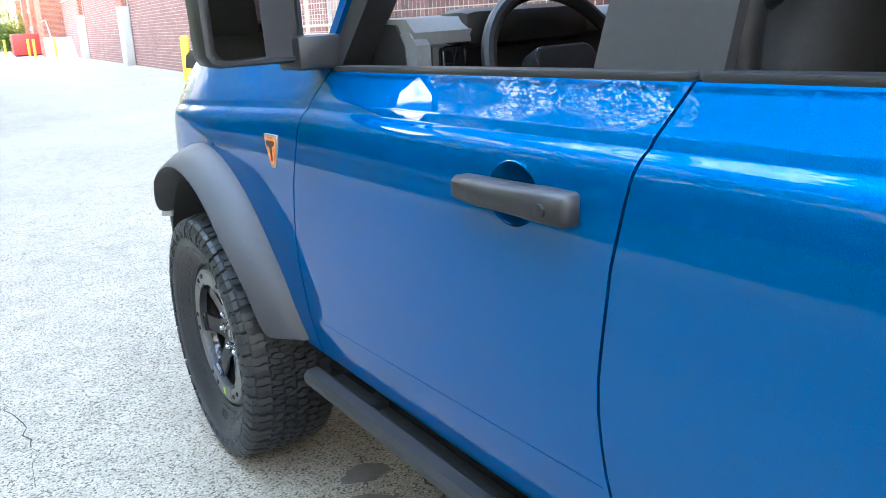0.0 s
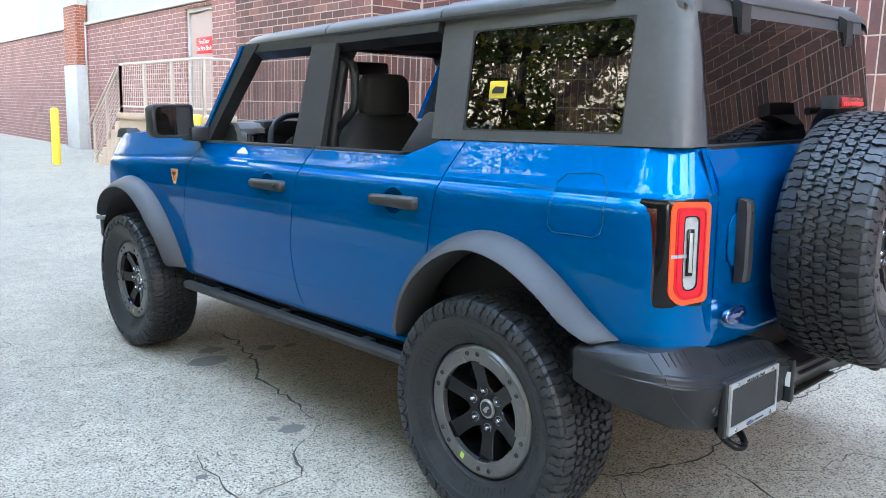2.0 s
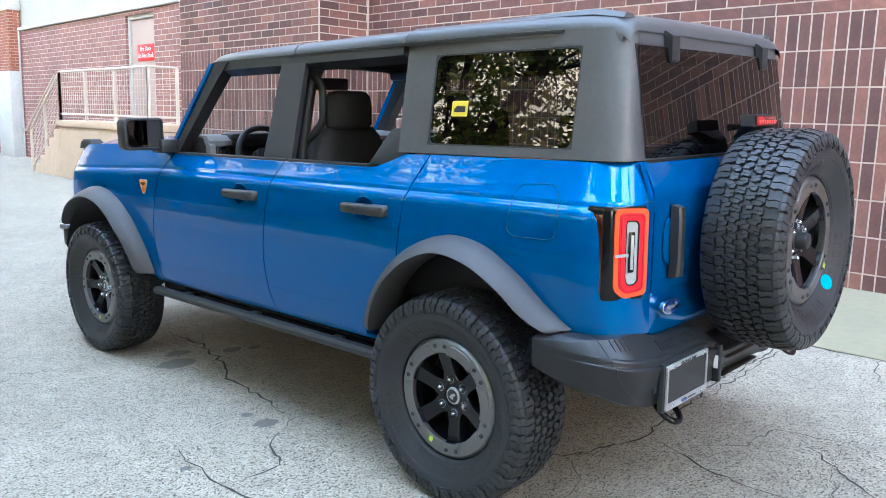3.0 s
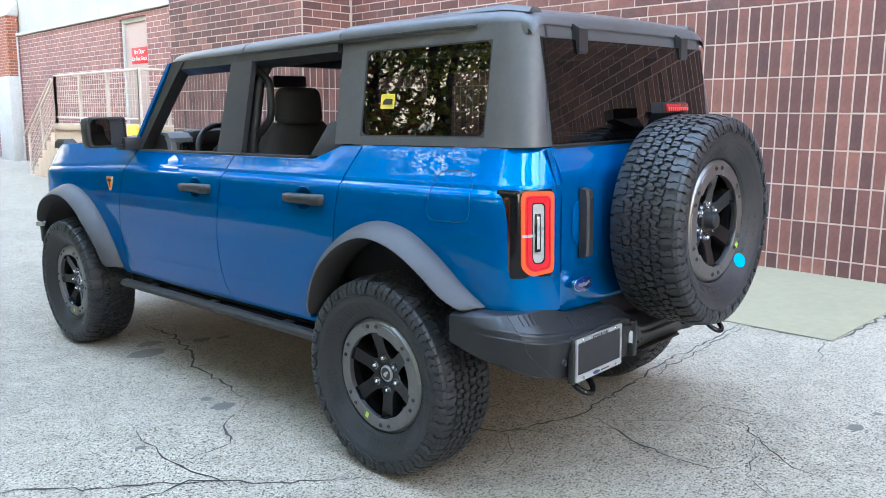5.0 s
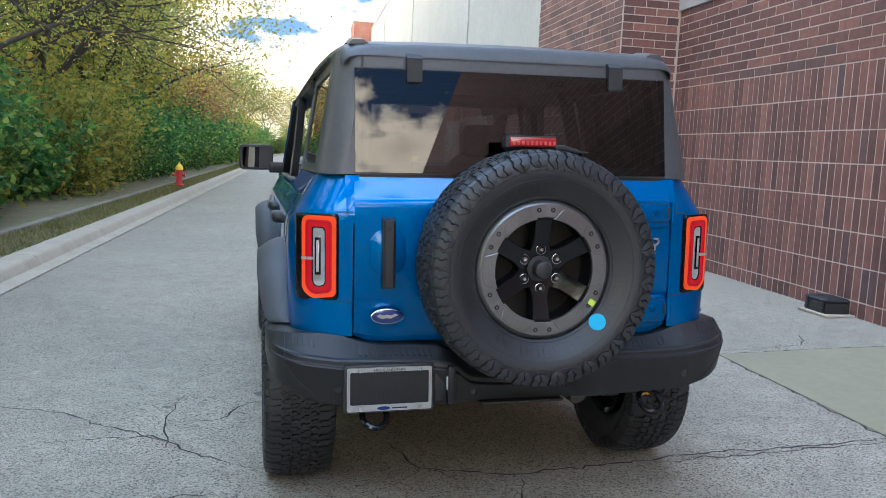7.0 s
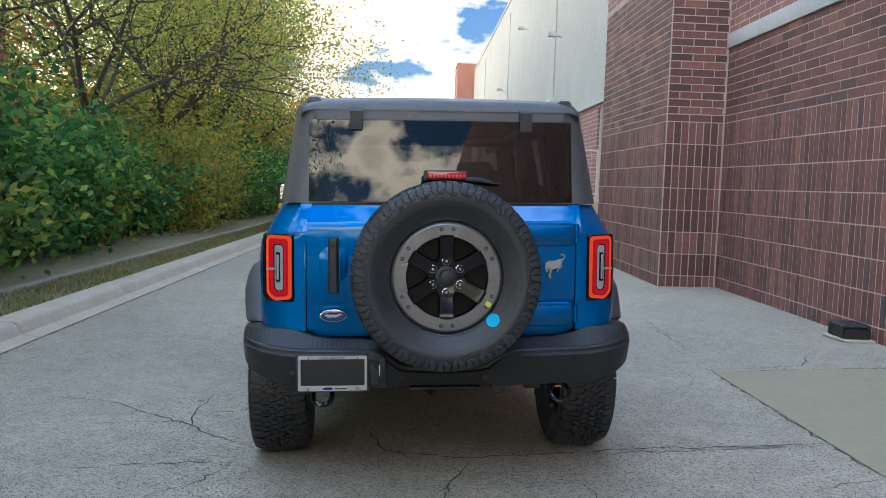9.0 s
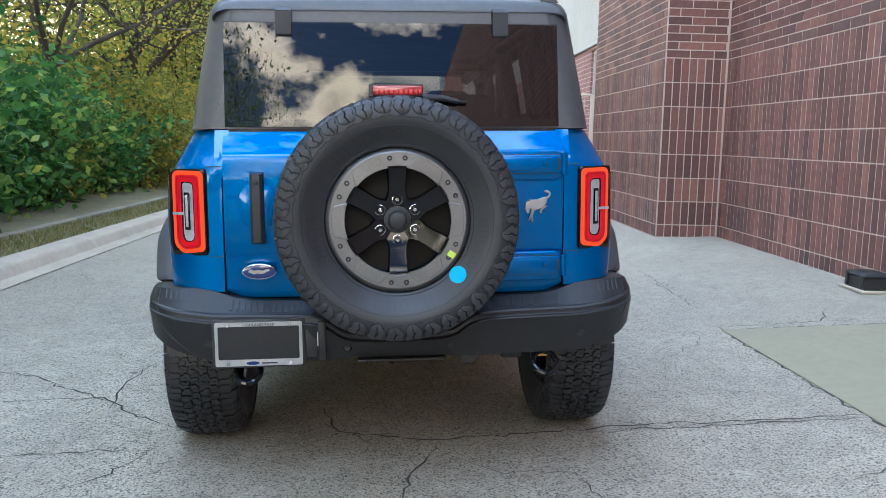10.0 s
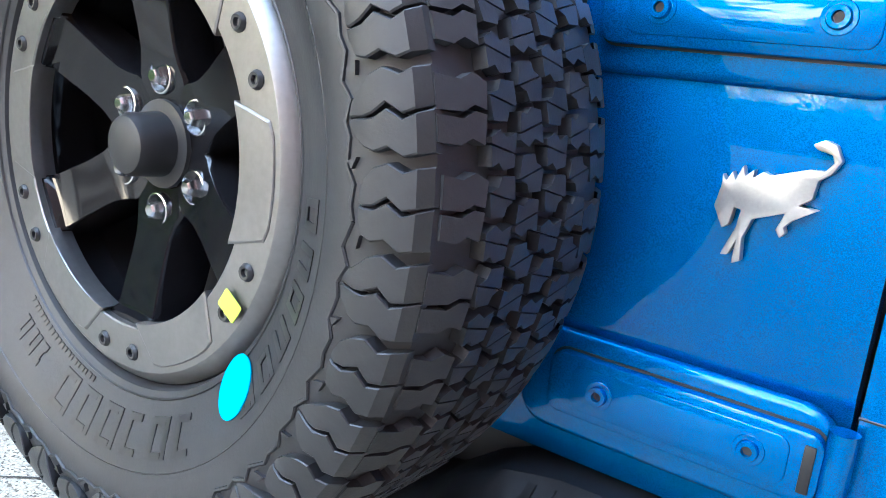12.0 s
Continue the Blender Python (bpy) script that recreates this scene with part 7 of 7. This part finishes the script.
stw = part("steering_wheel", tube([(0.186 * math.cos(a), 0, 0.186 * math.sin(a)) for a in (2 * math.pi * k / 40 for k in range(41))], 0.0165, 10, m=sm), BLACK, suv, "black steering wheel")
part("wheel_hub", slab(rounded(-0.085, 0.085, -0.075, 0.055, 0.03), -0.03, 0.03, 0.01, "y", m=sm), BLACK, stw)
for a in (0, 180, 270):
    part("wheel_spoke", tube([(0.05 * math.cos(radians(a)), 0, 0.05 * math.sin(radians(a))), (0.18 * math.cos(radians(a)), 0, 0.18 * math.sin(radians(a)))], 0.014, 8, m=sm), BLACK, stw)
part("column", tube([(-0.385, 1.81, 1.19), (-0.385, 1.95, 1.14)], 0.04, 12), BLACK, dashb)


def car_seat(x, y, w, top=1.58, name="front_seat"):
    seat = new(name)
    seat.parent = suv
    tagged(seat, "dark cloth car seat with a headrest")
    prof = [(0.10, 0.80, 1.0, 0.055), (0.085, 0.95, 1.06, 0.06), (0.05, 1.10, 1.04, 0.06), (0.02, 1.25, 0.95, 0.055), (0.0, 1.36, 0.80, 0.045), (-0.005, 1.405, 0.62, 0.03)]
    rings = [[(x + w * k * sx, y + dy + d * sy, z + top - 1.58) for sx, sy in ((-1, -0.4), (-0.9, -1), (-0.35, -0.8), (0.35, -0.8), (0.9, -1), (1, -0.4), (1, 0.5), (0.85, 1), (-0.85, 1), (-1, 0.5))] for dy, z, k, d in prof]
    part("backrest", loft(rings), CLOTH, seat, angle=60)
    part("base", box(x - w, x + w, y + 0.08, y + 0.56, 0.72, 0.93, 0.05, 3), CLOTH, seat)
    hr_ = [[(x + 0.135 * k * sx, y - 0.015 + 0.052 * d * sy, z + top - 1.58) for sx, sy in ((-1, -0.3), (-0.8, -1), (0.8, -1), (1, -0.3), (1, 0.4), (0.8, 1), (-0.8, 1), (-1, 0.4))] for z, k, d in ((1.395, 0.86, 0.8), (1.42, 1.0, 1.0), (1.50, 1.0, 1.0), (1.555, 0.92, 0.95), (1.575, 0.78, 0.7), (1.58, 0.6, 0.4))]
    part("headrest", loft(hr_), CLOTH, seat, angle=60)
    return seat


car_seat(-0.375, 1.13, 0.25)
car_seat(0.375, 1.13, 0.25)
car_seat(-0.37, 0.26, 0.29, 1.50, "rear_seat")
car_seat(0.37, 0.26, 0.29, 1.50, "rear_seat")
for s in (-1, 1):
    part("roll_bar", tube([(s * 0.63, 1.17, 0.75), (s * 0.645, 1.15, 1.30), (s * 0.62, 1.10, 1.60), (s * 0.58, 1.07, 1.70)], 0.03, 12), BLACK, suv)
    part("roll_bar", tube([(s * 0.57, 1.78, 1.70), (s * 0.57, 0.99, 1.715), (s * 0.56, 0.30, 1.725), (s * 0.55, -0.45, 1.70), (s * 0.57, -0.55, 1.30)], 0.032, 12), BLACK, suv)
    part("roll_bar", tube([(s * 0.56, 0.33, 1.72), (s * 0.60, 0.30, 1.50), (s * 0.62, 0.22, 1.25)], 0.035, 12), BLACK, suv)
    part("grab_handle", tube([(s * 0.63, 1.125, 1.675), (s * 0.62, 1.085, 1.655), (s * 0.61, 1.035, 1.610), (s * 0.61, 1.022, 1.575), (s * 0.61, 1.022, 1.455), (s * 0.61, 1.035, 1.425), (s * 0.62, 1.085, 1.375), (s * 0.63, 1.125, 1.345)], 0.019, 12), BLACK, suv, "black grab handle")
part("roll_bar", tube([(-0.57, 0.99, 1.71), (0.57, 0.99, 1.71)], 0.032, 12), BLACK, suv)
part("headliner", box(-0.60, 0.60, -0.54, 1.76, 1.745, 1.765, 0.005), BLACK, suv)
part("inside_mirror", box(-0.12, 0.12, 1.68, 1.705, 1.60, 1.67, 0.015), BLACK, suv)
part("cargo_floor", box(-0.58, 0.58, -0.60, 0.22, 0.80, 0.84, 0.01), BLACK, suv)


# ---- cracks and stains in the asphalt ----
CRACKS = [
    [(-0.57, 3.01), (-0.56, 2.57), (-0.62, 2.25), (-0.63, 2.11), (-0.77, 1.86), (-0.78, 1.54), (-0.83, 1.18), (-0.83, 1.08)],
    [(-0.83, 1.08), (-0.73, 1.05), (-0.61, 1.0)], [(-0.85, 1.07), (-1.05, 0.91), (-1.13, 0.79), (-1.17, 0.65), (-1.38, 0.62)],
    [(2.18, -0.06), (1.19, -0.11), (0.72, -0.17), (0.22, -0.26), (-0.22, -0.16), (-0.31, -0.02)], [(-0.24, -0.18), (-0.39, -0.31), (-0.51, -0.37)],
    [(0.2, -0.28), (0.1, -0.56), (0.05, -0.84), (0.07, -0.99)], [(2.19, -0.6), (1.78, -0.74)], [(-2.02, 0.39), (-1.48, 0.44), (-1.24, 0.16), (-0.95, -0.05)],
    [(-1.84, -0.41), (-1.45, -0.34), (-1.01, -0.32)], [(-1.01, -0.32), (-1.09, -0.56), (-1.3, -0.79)], [(0.86, -0.2), (1.63, -0.14), (2.19, -0.09)],
]
CRACKS_FAR = [
    [(2.36, 4.38), (2.36, 3.36), (2.52, 3.03)], [(0.63, -0.83), (0.32, -1.18), (0.27, -1.39)],
    [(-1.37, 0.24), (-1.47, 0.71), (-1.41, 1.11)], [(-2.54, 1.03), (-2.04, 0.87), (-1.37, 0.32)], [(2.28, 3.75), (2.32, 3.25), (2.32, 2.79), (2.26, 2.5)], [(2.22, 1.77), (2.96, 1.83), (3.23, 2.29)], [(-0.36, 0.25), (-0.25, -0.11), (-0.09, -0.28)],
]
for i, pts in enumerate(CRACKS + CRACKS_FAR):
    crack(pts, 0.0085 if i in (0, 3) else 0.0070, i)
for i, pts in enumerate(([(2.2, 1.84), (2.19, 0.6), (2.195, -0.64)], [(2.195, -0.65), (3.0, -0.66), (4.04, -0.65)], [(2.2, 1.70), (3.0, 1.71), (4.04, 1.70)])):
    crack(pts, 0.012, 40 + i)

rnd_hair = random.Random(17)
for i in range(16):
    x, y, a = rnd_hair.uniform(-3.2, 3.0), rnd_hair.uniform(-1.6, 7.0), rnd_hair.uniform(0, 6.28)
    pts = [(x, y)]
    for _ in range(rnd_hair.randint(3, 6)):
        a += rnd_hair.gauss(0, 0.55)
        x, y = x + 0.3 * math.cos(a), y + 0.3 * math.sin(a)
        pts.append((x, y))
    if all(p[0] < 2.1 or p[1] > 1.8 for p in pts) and all(-3.3 < p[0] < 3.9 for p in pts):
        crack(pts, 0.0032, 90 + i)


def stain(x, y, a, b, seed):
    rnd = random.Random(seed)
    n = 26
    pts = [(x + a * (1 + rnd.gauss(0, 0.10)) * math.cos(6.2832 * k / n), y + b * (1 + rnd.gauss(0, 0.10)) * math.sin(6.2832 * k / n)) for k in range(n)]
    return on_ground("stain", pts, 0.002, STAIN, "dark damp stain on the asphalt", "stain")


for i, (x, y, a, b) in enumerate(((-0.75, 2.47, 0.075, 0.055), (-0.85, 2.28, 0.11, 0.085), (-0.47, 2.31, 0.06, 0.05), (-0.34, 2.26, 0.045, 0.03), (-0.97, 1.1, 0.055, 0.05), (-0.98, 1.26, 0.03, 0.03), (-0.56, 1.71, 0.018, 0.014), (0.9, -1.25, 0.045, 0.03), (0.59, -1.62, 0.05, 0.03), (1.14, -1.26, 0.02, 0.02), (-1.48, 0.9, 0.025, 0.02))):
    stain(x, y, a, b, 70 + i)


# ---- the bricks of the near walls ----
places_e = courses(WALL_X, NEAR_Y0, BUMP_Y0 - 0.01, BAND0)
brickwork(wall_east, places_e, lambda p: abs(p[0][1] - 1.0) + abs(p[0][2] - 1.2), rnd_brick)
places_b = courses(BUMP_X, BUMP_Y0 + 0.012, BUMP_Y1, BAND0, upper=4.58) + courses(BUMP_Y0, BUMP_X + 0.012, WALL_X - 0.012, BAND0, turned=True, upper=4.58)
brickwork(wall_bay, places_b, lambda p: abs(p[0][1] - BUMP_Y0) + 0.3 * abs(p[0][2] - 1.2), rnd_brick)
